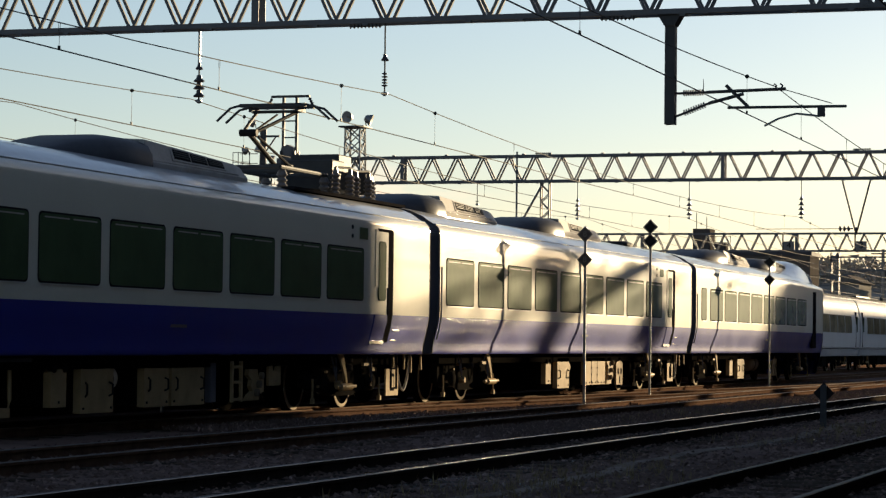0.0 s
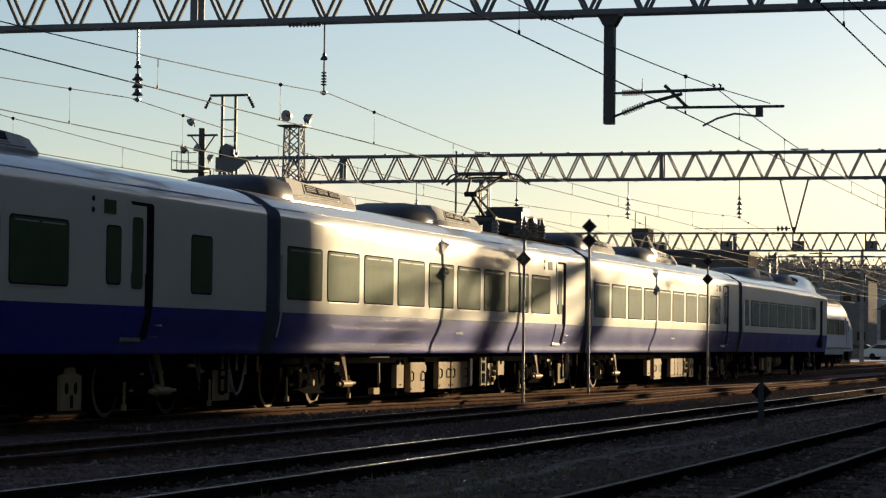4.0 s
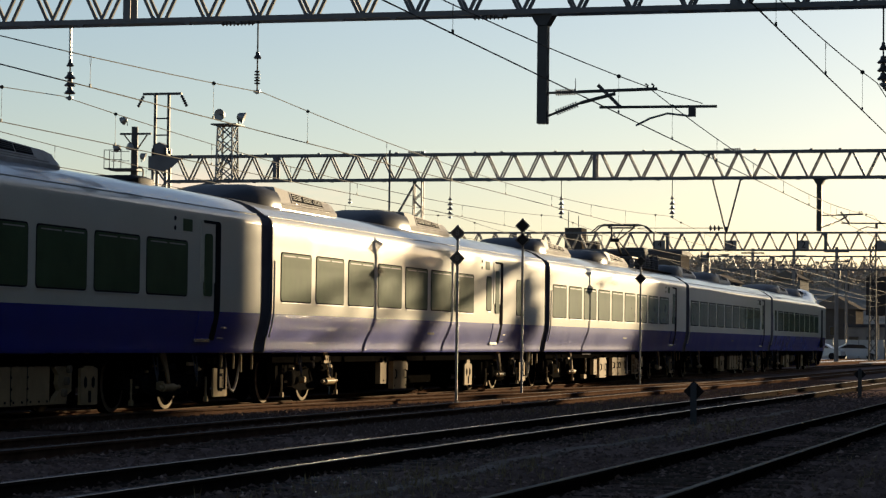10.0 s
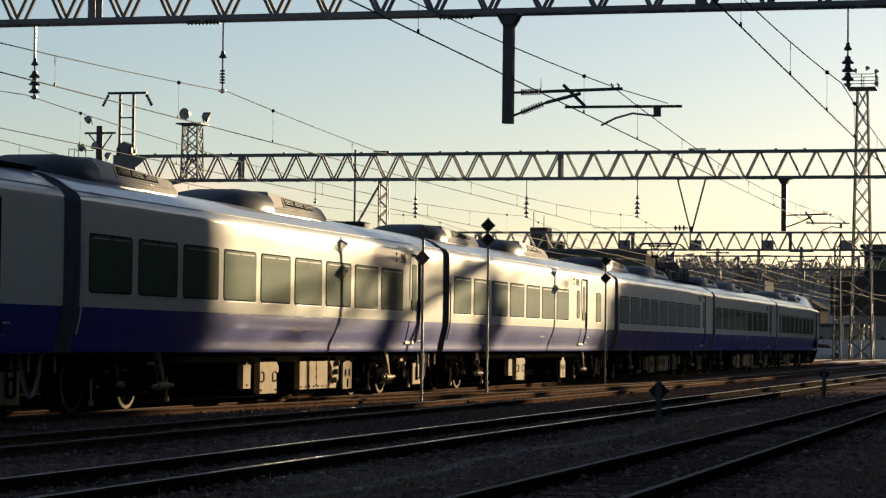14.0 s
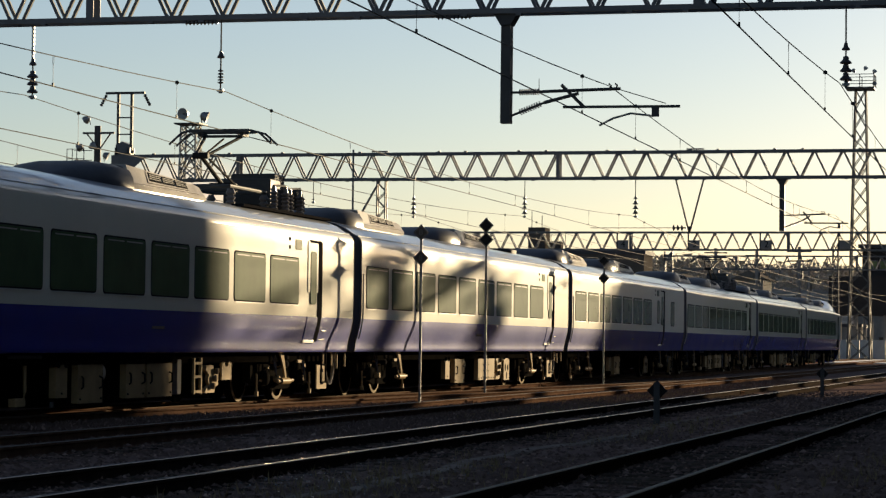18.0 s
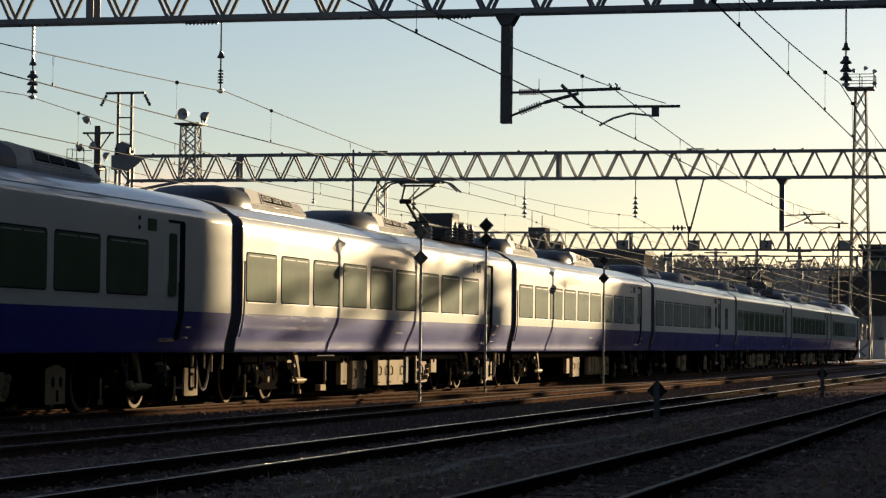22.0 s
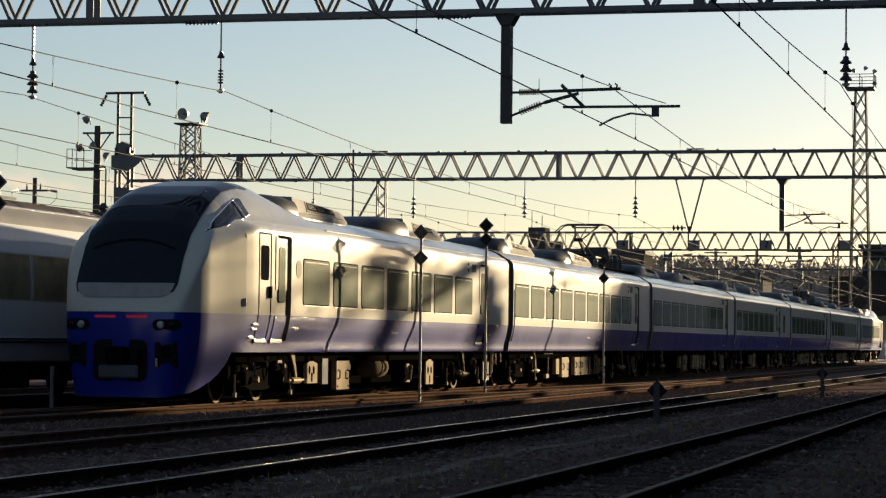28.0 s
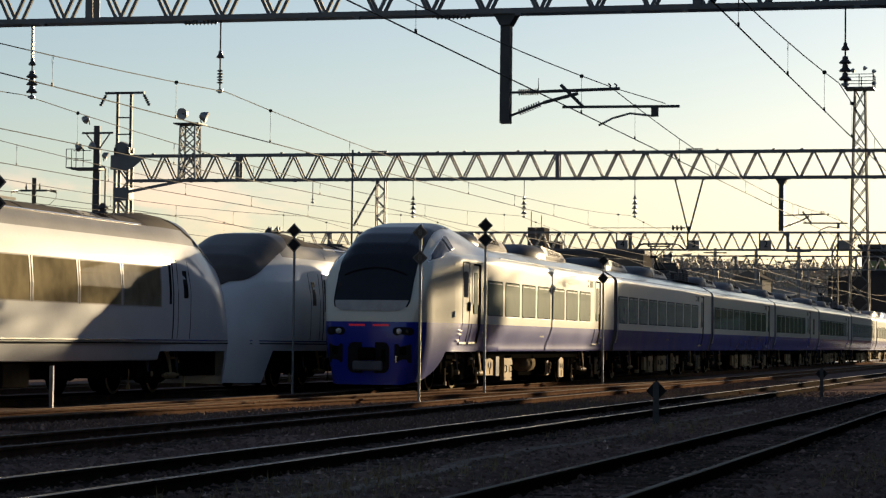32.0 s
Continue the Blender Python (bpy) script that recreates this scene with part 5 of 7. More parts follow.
# ---- ground and tracks ----
bm = bmesh.new()
xs = [-600, -60, 0] + [4 + 2 * i for i in range(50)] + [130, 180, 260, 420, 900, 3000]
ys = [-2500, -300, -40, -8] + [-4 + 0.8 * i for i in range(40)] + [40, 60, 120, 400, 2500]
grid = [[bm.verts.new((x, y, -0.13 + (0.05 * noise.noise(Vector((x * 0.35, y * 0.6, 0))) if 0 < x < 110 and -6 < y < 30 else 0))) for y in ys] for x in xs]
for i in range(len(xs) - 1):
    for j in range(len(ys) - 1):
        bm.faces.new((grid[i][j], grid[i + 1][j], grid[i + 1][j + 1], grid[i][j + 1]))
ground = part("ground", bm, M_ground, smooth=True)
tagged(ground, "dark gravel and dirt of a rail yard", "ground", kind="structure")


def track(path, x0, x1, label, sleepers=None, step=6.0, head_mat=None, side_mat=M_rail, joints=()):
    """Two rails along path(x), with sleepers as pieces and bolted joints at (x, side)."""
    t = thing("railway_track", (0, 0, 0), label, "track", "yard tracks", "structure")
    n = max(2, int((x1 - x0) / step))
    xs = [x0 + (x1 - x0) * i / n for i in range(n + 1)]
    for s in (-1, 1):
        side, head = bmesh.new(), bmesh.new()
        loft(side, [[(x, path(x) + s * 0.566 + u, z) for u, z in ((-0.06, -0.15), (-0.06, -0.135), (-0.01, -0.115), (-0.01, -0.04), (-0.031, -0.03), (-0.032, -0.006),
                                                                     (0.032, -0.006), (0.031, -0.03), (0.01, -0.04), (0.01, -0.115), (0.06, -0.135), (0.06, -0.15))] for x in xs], True, True)
        r = part("rail", side, side_mat, t)
        loft(head, [[(x, path(x) + s * 0.566 + u, z) for u, z in ((-0.030, -0.0058), (-0.026, 0.0), (0.026, 0.0), (0.030, -0.0058))] for x in xs], True, True)
        part("rail_head", head, head_mat or M_railrust, r)
    for x, s in joints:
        bm = bmesh.new()
        box(bm, x - 0.28, x + 0.28, path(x) + s * 0.566 - 0.036, path(x) + s * 0.566 - 0.01, -0.112, -0.036)
        bmesh.ops.bevel(bm, geom=bm.edges[:], offset=0.006, segments=1, affect="EDGES")
        f = part("fishplate", bm, M_rail, t, "worn steel plate bolted across a rail joint")
        for k in range(4):
            bm = bmesh.new()
            u = x - 0.2 + 0.133 * k
            spin(bm, [(0.022, path(x) + s * 0.566 - 0.036), (0.022, path(x) + s * 0.566 - 0.052), (0.012, path(x) + s * 0.566 - 0.056)], (u, 0, -0.072), "y", 6)
            part("bolt", bm, M_rail, f)
        boxpart("rail_gap", (x - 0.007, x + 0.007, path(x) + s * 0.566 - 0.034, path(x) + s * 0.566 + 0.034, -0.035, 0.0015), M_gasket, f)
    if sleepers:
        bm = bmesh.new()
        box(bm, -0.11, 0.11, -1.0, 1.0, -0.22, -0.115)
        me = mesh_of(bm, M_sleeper, name="sleeper")
        x = sleepers[0]
        while x < sleepers[1]:
            o = part("sleeper", me, None, t)
            o.location = (x, path(x), random.uniform(-0.012, 0.008))
            o.rotation_euler.z = random.uniform(-0.02, 0.02)
            x += 0.62
    return t


def cross_path(x):
    u = min(1.0, max(0.0, (x - 28.0) / 50.0))
    return TRACK + (10.70 - TRACK) * (u * u * (3 - 2 * u) * 0.5 + u * 0.5)


track(lambda x: TRACK, -80, 600, "rusty rails under the moving train", (26, 62), joints=((46.6, -1), (41.6, -1), (66.0, -1)))
track(lambda x: 18.3, -80, 600, "rails under the parked white trains")
track(lambda x: 22.1, -80, 600, "rails behind the parked trains")
track(lambda x: 10.72, -40, 600, "unused yard track with rusty rails", (18, 60), 6.0, M_raildim, joints=((46.4, 1), (58.0, -1)))
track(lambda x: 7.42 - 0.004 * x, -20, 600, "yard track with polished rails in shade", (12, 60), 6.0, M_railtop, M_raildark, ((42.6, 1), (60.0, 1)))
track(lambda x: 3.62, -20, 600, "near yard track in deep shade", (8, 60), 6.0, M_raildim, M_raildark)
track(cross_path, 28.0, 78.0, "crossover track with sunlit rusty rails", (40, 70), 2.0)


# ---- overhead line: gantries, insulators, wires ----
GANTRIES = [(41.0, 6.745, 33.5), (82.5, 6.72, 32.55), (124.0, 5.90, 40.5), (165.0, 6.20, 26.0)]
# feet of the braces, section by section between the splice posts: first foot, spacing, count
SECTIONS = {41.0: [(-4.6, 0.955, 23), (17.50, 0.957, 17)], 82.5: [(-4.51, 0.946, 23), (17.48, 0.9475, 12), (28.92, 0.95, 4)]}
SPLICES = {41.0: (6.05, 16.95), 82.5: (5.4, 16.95, 28.48)}
CONTACT = 4.75


def gantry(x, zb, y1, y0=-5.0, depth=0.88):
    """A lattice beam of four chords and zigzag braces across the tracks, on lattice columns."""
    g = thing("catenary_gantry", (x, 0, 0), "dark steel lattice gantry across the tracks", "gantry", "catenary gantries")
    zt = zb + depth
    half = 0.16
    for dx in (-half, half):
        for z in (zb, zt):
            bm = bmesh.new()
            box(bm, dx - 0.045, dx + 0.045, y0, y1, z - 0.045, z + 0.045)
            part("chord", bm, M_gantry, g)
    pitch = 0.89
    b1, b2, b3, b4 = bmesh.new(), bmesh.new(), bmesh.new(), bmesh.new()
    bar(b1, (0, 0.045, 0.03), (0, 0.44, depth - 0.03), 0.055, 0.05)
    bar(b2, (0, -0.44, depth - 0.03), (0, -0.045, 0.03), 0.055, 0.05)
    box(b3, -half, half, -0.03, 0.03, -0.03, 0.03)
    box(b4, -0.05, 0.05, -0.05, 0.05, -0.02, 0.02)
    up, down, tie, lug = mesh_of(b1, M_gantry), mesh_of(b2, M_gantry), mesh_of(b3, M_gantry), mesh_of(b4, M_gantry)
    feet = [f + p * k for f, p, c in SECTIONS.get(x, [(y0 + 0.6, pitch, int((y1 - y0 - 1.2) / pitch))]) for k in range(c) if f + p * k < y1 - 0.4]
    for k, f in enumerate(feet):
        for dx in (-half, half):
            for me in (up, down):
                part("brace", me, None, g).location = (dx, f, zb)
        if k % 2 == 0:
            part("cross_tie", tie, None, g).location = (0, f, zb)
            part("cross_tie", tie, None, g).location = (0, f, zt)
        if x < 100 and k % 3 != 1:
            part("lug", lug, None, g).location = (-half, f + 0.35, zb - 0.062)
            part("lug", lug, None, g).location = (-half, f - 0.1, zt + 0.062)
    for f in SPLICES.get(x, [y0 + pitch * k for k in range(3, 50, 9) if y0 + pitch * k < y1]):
        for dx in (-half, half):
            boxpart("splice_plate", (dx - 0.06, dx - 0.045, f - 0.07, f + 0.07, zb, zt), M_gantry, g)
    for yc in (y0, y1 + 0.3):
        for dx in (-0.2, 0.2):
            for dy in (-0.24, 0.24):
                boxpart("column_leg", (dx - 0.05, dx + 0.05, yc + dy - 0.05, yc + dy + 0.05, -0.13, zt + 0.3), M_gantry, g)
        m = 13
        h = (zt + 0.3) / m
        lace = []
        for s in (-1, 1):
            bm = bmesh.new()
            bar(bm, (0, -0.24 * s, 0), (0, 0.24 * s, h), 0.06, 0.03)
            lace.append(mesh_of(bm, M_gantry))
        for k in range(m):
            for dx in (-0.2, 0.2):
                part("lacing_bar", lace[k % 2], None, g).location = (dx, yc, k * h)
        boxpart("gusset", (-0.25, 0.25, yc - 0.29, yc + 0.29, zt - 0.3, zt + 0.1), M_gantry, g)
        s = -1 if yc > 0 else 1
        bm = bmesh.new()
        bar(bm, (-half, yc, zb - 0.45), (-half, yc + s * 2.7, zb + 0.05), 0.1, 0.06)
        box(bm, -0.24, 0.24, yc - 0.3, yc + 0.3, zb - 0.7, zb - 0.25)
        part("knee_brace", bm, M_gantry, g)
    return g


def ribbed_string(parent, y0, y1, x, z, n):
    """A ribbed insulator lying along a beam."""
    bm = bmesh.new()
    prof = [(0.015, y0)]
    for k in range(n):
        u = y0 + (y1 - y0) * (k + 0.3) / n
        prof += [(0.02, u), (0.042, u + 0.012), (0.042, u + 0.022), (0.02, u + 0.034)]
    spin(bm, prof + [(0.015, y1)], (x, 0, z), "y", 9)
    part("feeder_insulator", bm, M_porcelain, parent)


for gx, gz, gy in GANTRIES:
    g_ = gantry(gx, gz, gy)
    if gx == 41.0:
        for ya in (14.55, 9.95):
            ribbed_string(g_, ya, ya + 0.62, -0.15, gz - 0.085, 9)
    if gx == 82.5:
        for ya in (23.0, 11.95):
            ribbed_string(g_, ya, ya + 0.6, -0.15, gz + 0.88 + 0.085, 8)
    if gx == 82.5:
        # a middle column, a strut and a drop post
        bm = bmesh.new()
        for dx in (-0.1, 0.1):
            for dy in (-0.15, 0.15):
                box(bm, dx - 0.03, dx + 0.03, 23.25 + dy - 0.025, 23.25 + dy + 0.025, -0.13, gz)
            for k in range(22):
                w_ = 0.15 if k % 2 else -0.15
                bar(bm, (dx, 23.25 - w_, k * 0.3), (dx, 23.25 + w_, (k + 1) * 0.3), 0.03, 0.02)
        part("middle_column", bm, M_gantry, g_)
        bm = bmesh.new()
        bar(bm, (0, 23.34, 6.66), (0, 24.24, 5.1), 0.07, 0.06)
        part("strut", bm, M_gantry, g_)
        bm = bmesh.new()
        tube(bm, (-0.22, 24.24, 4.2), (-0.22, 24.24, 7.75), 0.035, 8)
        part("drop_post", bm, M_gantry, g_)
        bm = bmesh.new()
        loft(bm, [[(dx, y, z) for y, z in ((33.2, 7.62), (31.8, 7.62), (32.3, 7.2), (32.6, 7.05), (33.2, 7.1))] for dx in (-0.4, -0.37)], True, True)
        part("gusset_plate", bm, M_gantry, g_)
        bm = bmesh.new()
        loft(bm, [[(dx, y, z) for y, z in ((33.1, 7.66), (32.62, 7.66), (32.62, 8.0), (32.86, 8.12), (33.1, 8.0))] for dx in (-0.25, 0.2)], True, True)
        part("junction_box", bm, M_gantry, g_)

# the frame on the second gantry's far column
fr = thing("line_anchor_frame", (82.5, 32.85, 7.72), "dark steel frame with two strain insulators on a gantry column", "frame")
bm = bmesh.new()
for y in (-0.25, 0.26):
    box(bm, -0.05, 0.05, y - 0.045, y + 0.045, 0.1, 2.15)
part("upright", bm, M_darksteel, fr)
bm = bmesh.new()
box(bm, -0.06, 0.06, -0.74, 0.74, 2.12, 2.20)
part("crossbar", bm, M_darksteel, fr)
for z in (0.65, 1.25):
    boxpart("rung", (-0.03, 0.03, -0.25, 0.26, z, z + 0.045), M_darksteel, fr)
for s in (-1, 1):
    bm = bmesh.new()
    prof = [(0.03, 0.0)]
    for k in range(5):
        prof += [(0.07, 0.06 + 0.09 * k), (0.03, 0.1 + 0.09 * k)]
    spin(bm, prof, (0, 0, 0), "z", 8)
    o = part("strain_insulator", bm, M_porcelain, fr)
    o.location = (0, s * 0.72, 2.10)
    o.rotation_euler.x = math.pi + s * 0.5


def hanger(x, y, z_top, z_end, discs, label="brown disc insulator string on a hanger rod", linked=False):
    """A rod under the beam with bell-shaped discs: height above the end and radius of each."""
    h = thing("hanger_insulator", (x, y, z_end), label, "insulator", "hanger insulators")
    d = z_top - z_end
    bm = bmesh.new()
    tube(bm, (0, 0, 0), (0, 0, d), 0.014, 6)
    part("rod", bm, M_darksteel, h)
    if linked:
        for k in range(9):
            z = discs[-1][0] + 0.1 + k * 0.075
            if z < d:
                boxpart("chain_link", (-0.028, 0.028, -0.02, 0.02, z, z + 0.05), M_steel, h)
    for z, r in discs:
        bm = bmesh.new()
        if r > 0.065:
            spin(bm, [(0.02, -0.03), (r * 0.85, -0.034), (r, -0.02), (r * 0.86, 0.0), (r * 0.5, 0.035), (r * 0.42, 0.085), (0.018, 0.095)], (0, 0, z), "z", 14)
        else:
            spin(bm, [(0.016, -0.02), (r, -0.008), (r, 0.004), (0.016, 0.02)], (0, 0, z), "z", 12)
        part("disc", bm, M_porcelain, h)
    bm = bmesh.new()
    spin(bm, [(0.02, -0.05), (0.045, -0.03), (0.045, 0.0), (0.02, 0.03)], (0, 0, 0), "z", 8)
    box(bm, -0.03, 0.03, -0.06, 0.06, -0.02, 0.015)
    part("clamp", bm, M_steel, h)
    return h


MESS = 5.44
BELLS = [(0.10, 0.105), (0.24, 0.105), (0.375, 0.105), (0.60, 0.07)]
hanger(41.0, 14.54, 6.72, MESS + 0.03, [(0.14, 0.055), (0.19, 0.055), (0.24, 0.055), (0.295, 0.055), (0.35, 0.05), (0.61, 0.072)])
hanger(41.0, 18.12, 6.72, MESS - 0.03, BELLS, linked=True)
hanger(41.0, 3.60, 6.72, MESS - 0.02, BELLS)
for y in (14.3, 18.15, 22.1):
    hanger(82.5, y, 6.70, MESS - 0.02, [(0.12, 0.10), (0.28, 0.10), (0.44, 0.10), (0.62, 0.07)])
hanger(82.5, 25.75, 6.70, MESS + 0.5, [(0.1, 0.06)])


def cantilever(x, y, z_top, z_bot, reach, label="steel drop post with registration arms and insulators"):
    """A drop post under the beam with two insulated tubes and a steady arm towards -y."""
    c = thing("cantilever_bracket", (x, y, 0), label, "bracket", "catenary brackets")
    bm = bmesh.new()
    box(bm, -0.10, 0.10, -0.085, 0.085, z_bot, z_top)
    part("drop_post", bm, M_darksteel, c)
    bm = bmesh.new()
    loft(bm, [[(-0.15, -w, z), (0.15, -w, z), (0.15, w, z), (-0.15, w, z)] for w, z in ((0.09, z_top - 0.22), (0.22, z_top))], True, True)
    part("post_head", bm, M_darksteel, c)
    zt, zl = z_bot + 0.53, z_bot + 0.13

    def ribbed(p, q, n):
        bm = bmesh.new()
        p, q = Vector(p), Vector(q)
        tube(bm, p, q, 0.022, 7)
        for k in range(n):
            u = p.lerp(q, 0.28 + 0.66 * k / n)
            v = p.lerp(q, 0.28 + 0.66 * k / n + 0.03)
            tube(bm, u, v, 0.055, 10)
        return bm
    part("upper_insulator", ribbed((0, -0.08, zt), (0, -0.62, zt + 0.01), 9), M_porcelain, c)
    part("lower_insulator", ribbed((0, -0.08, zl), (0, -0.66, zl + 0.22), 9), M_porcelain, c)
    bm = bmesh.new()
    tube(bm, (0, -0.62, zt + 0.01), (0, -reach * 0.66, zt + 0.04), 0.028, 8)
    part("top_tube", bm, M_darksteel, c)
    bm = bmesh.new()
    tube(bm, (0, -0.66, zl + 0.22), (0, -reach * 0.42, zt - 0.03), 0.03, 8)
    part("stay_tube", bm, M_darksteel, c)
    bm = bmesh.new()
    tube(bm, (0, -reach * 0.32, zt + 0.12), (0, -reach * 0.45, zt - 0.26), 0.03, 8)
    part("cross_strut", bm, M_darksteel, c)
    bm = bmesh.new()
    tube(bm, (0, -reach * 0.33, zt - 0.26), (0, -reach, zt - 0.27), 0.024, 8)
    box(bm, -0.03, 0.03, -reach * 0.88, -reach * 0.84, zt - 0.44, zt - 0.25)
    part("registration_tube", bm, M_darksteel, c)
    bm = bmesh.new()
    polyline(bm, [(0, -reach * 0.85, zt - 0.43), (0, -reach * 0.72, zt - 0.38), (0, -reach * 0.62, zt - 0.46), (0, -reach * 0.54, zt - 0.58)], 0.018, 6)
    part("steady_arm", bm, M_steel, c)
    bm = bmesh.new()
    tube(bm, (0, -reach * 0.64, zt + 0.04), (0, -reach * 0.92, zt - 0.22), 0.008, 5)
    part("stay_wire", bm, M_wire, c)
    bm = bmesh.new()
    for q in (0.60, 0.635):
        polyline(bm, [(0, -reach * q, zt + 0.05), (0, -reach * q - 0.02, zt + 0.10), (0, -reach * q + 0.02, zt + 0.13)], 0.016, 5)
    part("messenger_clamp", bm, M_darksteel, c)
    bm = bmesh.new()
    tube(bm, (0, -0.57, zt), (0, -0.57, zt + 0.24), 0.009, 5, 0.004)
    part("horn", bm, M_darksteel, c)
    return c


cantilever(41.0, 9.36, 6.73, 4.83, 3.0)
cantilever(82.5, 9.33, 6.70, 4.92, 2.2)

# the V-shaped hanger under the second gantry
vh = thing("v_hanger", (82.5, 12.45, 0), "V-shaped steel rod hanger with strain insulators", "hanger")
for s in (-1, 1):
    bm = bmesh.new()
    tube(bm, (0, s * 0.48, 6.70), (0, s * 0.03, 4.95), 0.03, 6)
    part("rod", bm, M_darksteel, vh)
bm = bmesh.new()
prof = [(0.03, 0.0)]
for k in range(3):
    prof += [(0.02, 0.1 + 0.14 * k), (0.10, 0.14 + 0.14 * k), (0.10, 0.17 + 0.14 * k), (0.02, 0.2 + 0.14 * k)]
spin(bm, prof, (0, 0.1, 5.03), "y", 10)
tube(bm, (0, 0, 4.86), (0, 0, 5.08), 0.05, 8)
part("strain_insulator", bm, M_porcelain, vh)
bm = bmesh.new()
tube(bm, (0, 0.1, 5.03), (0, 3.4, 5.03), 0.012, 5)
part("tie_wire", bm, M_wire, vh)

for y, digit in ((22.05, "4"), (18.4, "3"), (14.76, "2"), (10.85, "")):
    s = thing("track_number_plate", (124.0, y, 5.96), "small grey track number plate hung in the gantry beam", "sign", "track number plates")
    p = boxpart("plate", (-0.30, -0.25, -0.26, 0.28, -0.02, 0.42), M_concrete, s)
    boxpart("bracket", (-0.28, -0.21, 0.28, 0.36, -0.06, 0.8), M_darksteel, s)
    if digit:
        cu = bpy.data.curves.new("digit", "FONT")
        cu.body, cu.size, cu.align_x, cu.align_y, cu.extrude = digit, 0.46, "CENTER", "CENTER", 0.002
        tmp = bpy.data.objects.new("digit", cu)
        me = bpy.data.meshes.new_from_object(tmp)
        bpy.data.objects.remove(tmp)
        me.materials.append(M_gasket)
        o = part("digit", me, None, p)
        o.rotation_euler = (math.pi / 2, 0, -math.pi / 2)
        o.location = (-0.305, 0.01, 0.20)


def overhead_line(path_c, path_m, spans, label, r=0.0085):
    """Messenger with droppers and contact wire, from support to support."""
    w = thing("overhead_line", (0, 0, 0), label, "wire", "overhead lines")
    cb, mb = bmesh.new(), bmesh.new()
    allm, allc = [], []
    for a, b in zip(spans[:-1], spans[1:]):
        n = 16
        mp, cp = [], []

        def low(u):
            return MESS - 0.40 * 4 * u * (1 - u) * ((b - a) / 41.0) ** 2
        for k in range(n + 1):
            u = k / n
            x = a + (b - a) * u
            mp.append(Vector((x, path_m(x), low(u))))
            cp.append(Vector((x, path_c(x), CONTACT)))
        allm += mp[(1 if allm else 0):]
        allc += cp[(1 if allc else 0):]
        for k in range(8):
            u = (2.5 + (b - a - 5.0) * k / 7) / (b - a)
            x = a + (b - a) * u
            y, z, yc = path_m(x), low(u), path_c(x)
            db = bmesh.new()
            if k in (0, 7):
                spin(db, [(0.012, -0.035), (0.034, -0.016), (0.034, 0.014), (0.012, 0.03)], (x, y, z), "z", 8)
                top = z
            else:
                top = z - 0.13
                ym = y + (yc - y) * 0.2
                polyline(db, [(x, ym, top), (x - 0.022, y, z - 0.1), (x - 0.022, y, z - 0.01), (x, y, z + 0.012), (x + 0.022, y, z - 0.01), (x + 0.022, y, z - 0.1), (x, ym, top)], 0.0035, 4)
            tube(db, (x, y + (yc - y) * (z - top) / (z - CONTACT), top), (x, yc, CONTACT), 0.0035, 4)
            box(db, x - 0.018, x + 0.018, yc - 0.012, yc + 0.012, CONTACT - 0.005, CONTACT + 0.05)
            part("dropper", db, M_wire, w)
    polyline(mb, allm, r, 5)
    polyline(cb, allc, r * 1.15, 5)
    part("messenger_wire", mb, M_wire, w)
    part("contact_wire", cb, M_wire, w)


SP = [0.0, 41.0, 82.5, 124.0, 165.0, 206.0]
overhead_line(lambda x: 14.42, lambda x: 14.42, SP, "overhead line above the moving train's track")
overhead_line(lambda x: 18.27, lambda x: 18.27, SP, "overhead line above the parked trains")
overhead_line(lambda x: 21.85, lambda x: 21.85, SP, "overhead line behind the parked trains")
overhead_line(lambda x: 26.0, lambda x: 26.0, SP, "overhead line above the back tracks")
overhead_line(lambda x: 29.9, lambda x: 29.9, SP, "overhead line above the back tracks")
overhead_line(lambda x: 7.55, lambda x: 7.55, SP, "overhead line above the yard track")
overhead_line(lambda x: 3.70, lambda x: 3.70, SP[:4], "overhead line above the near yard track")


# ---- signs beside the tracks ----
def plate(bm, y, z, half, x0, x1):
    pts = [(half, 0), (0, half), (-half, 0), (0, -half)]
    f = [bm.verts.new((x0, y + a, z + b)) for a, b in pts]
    g = [bm.verts.new((x1, y + a, z + b)) for a, b in pts]
    bm.faces.new(f[::-1])
    bm.faces.new(g)
    for i in range(4):
        bm.faces.new((f[i], f[(i + 1) % 4], g[(i + 1) % 4], g[i]))


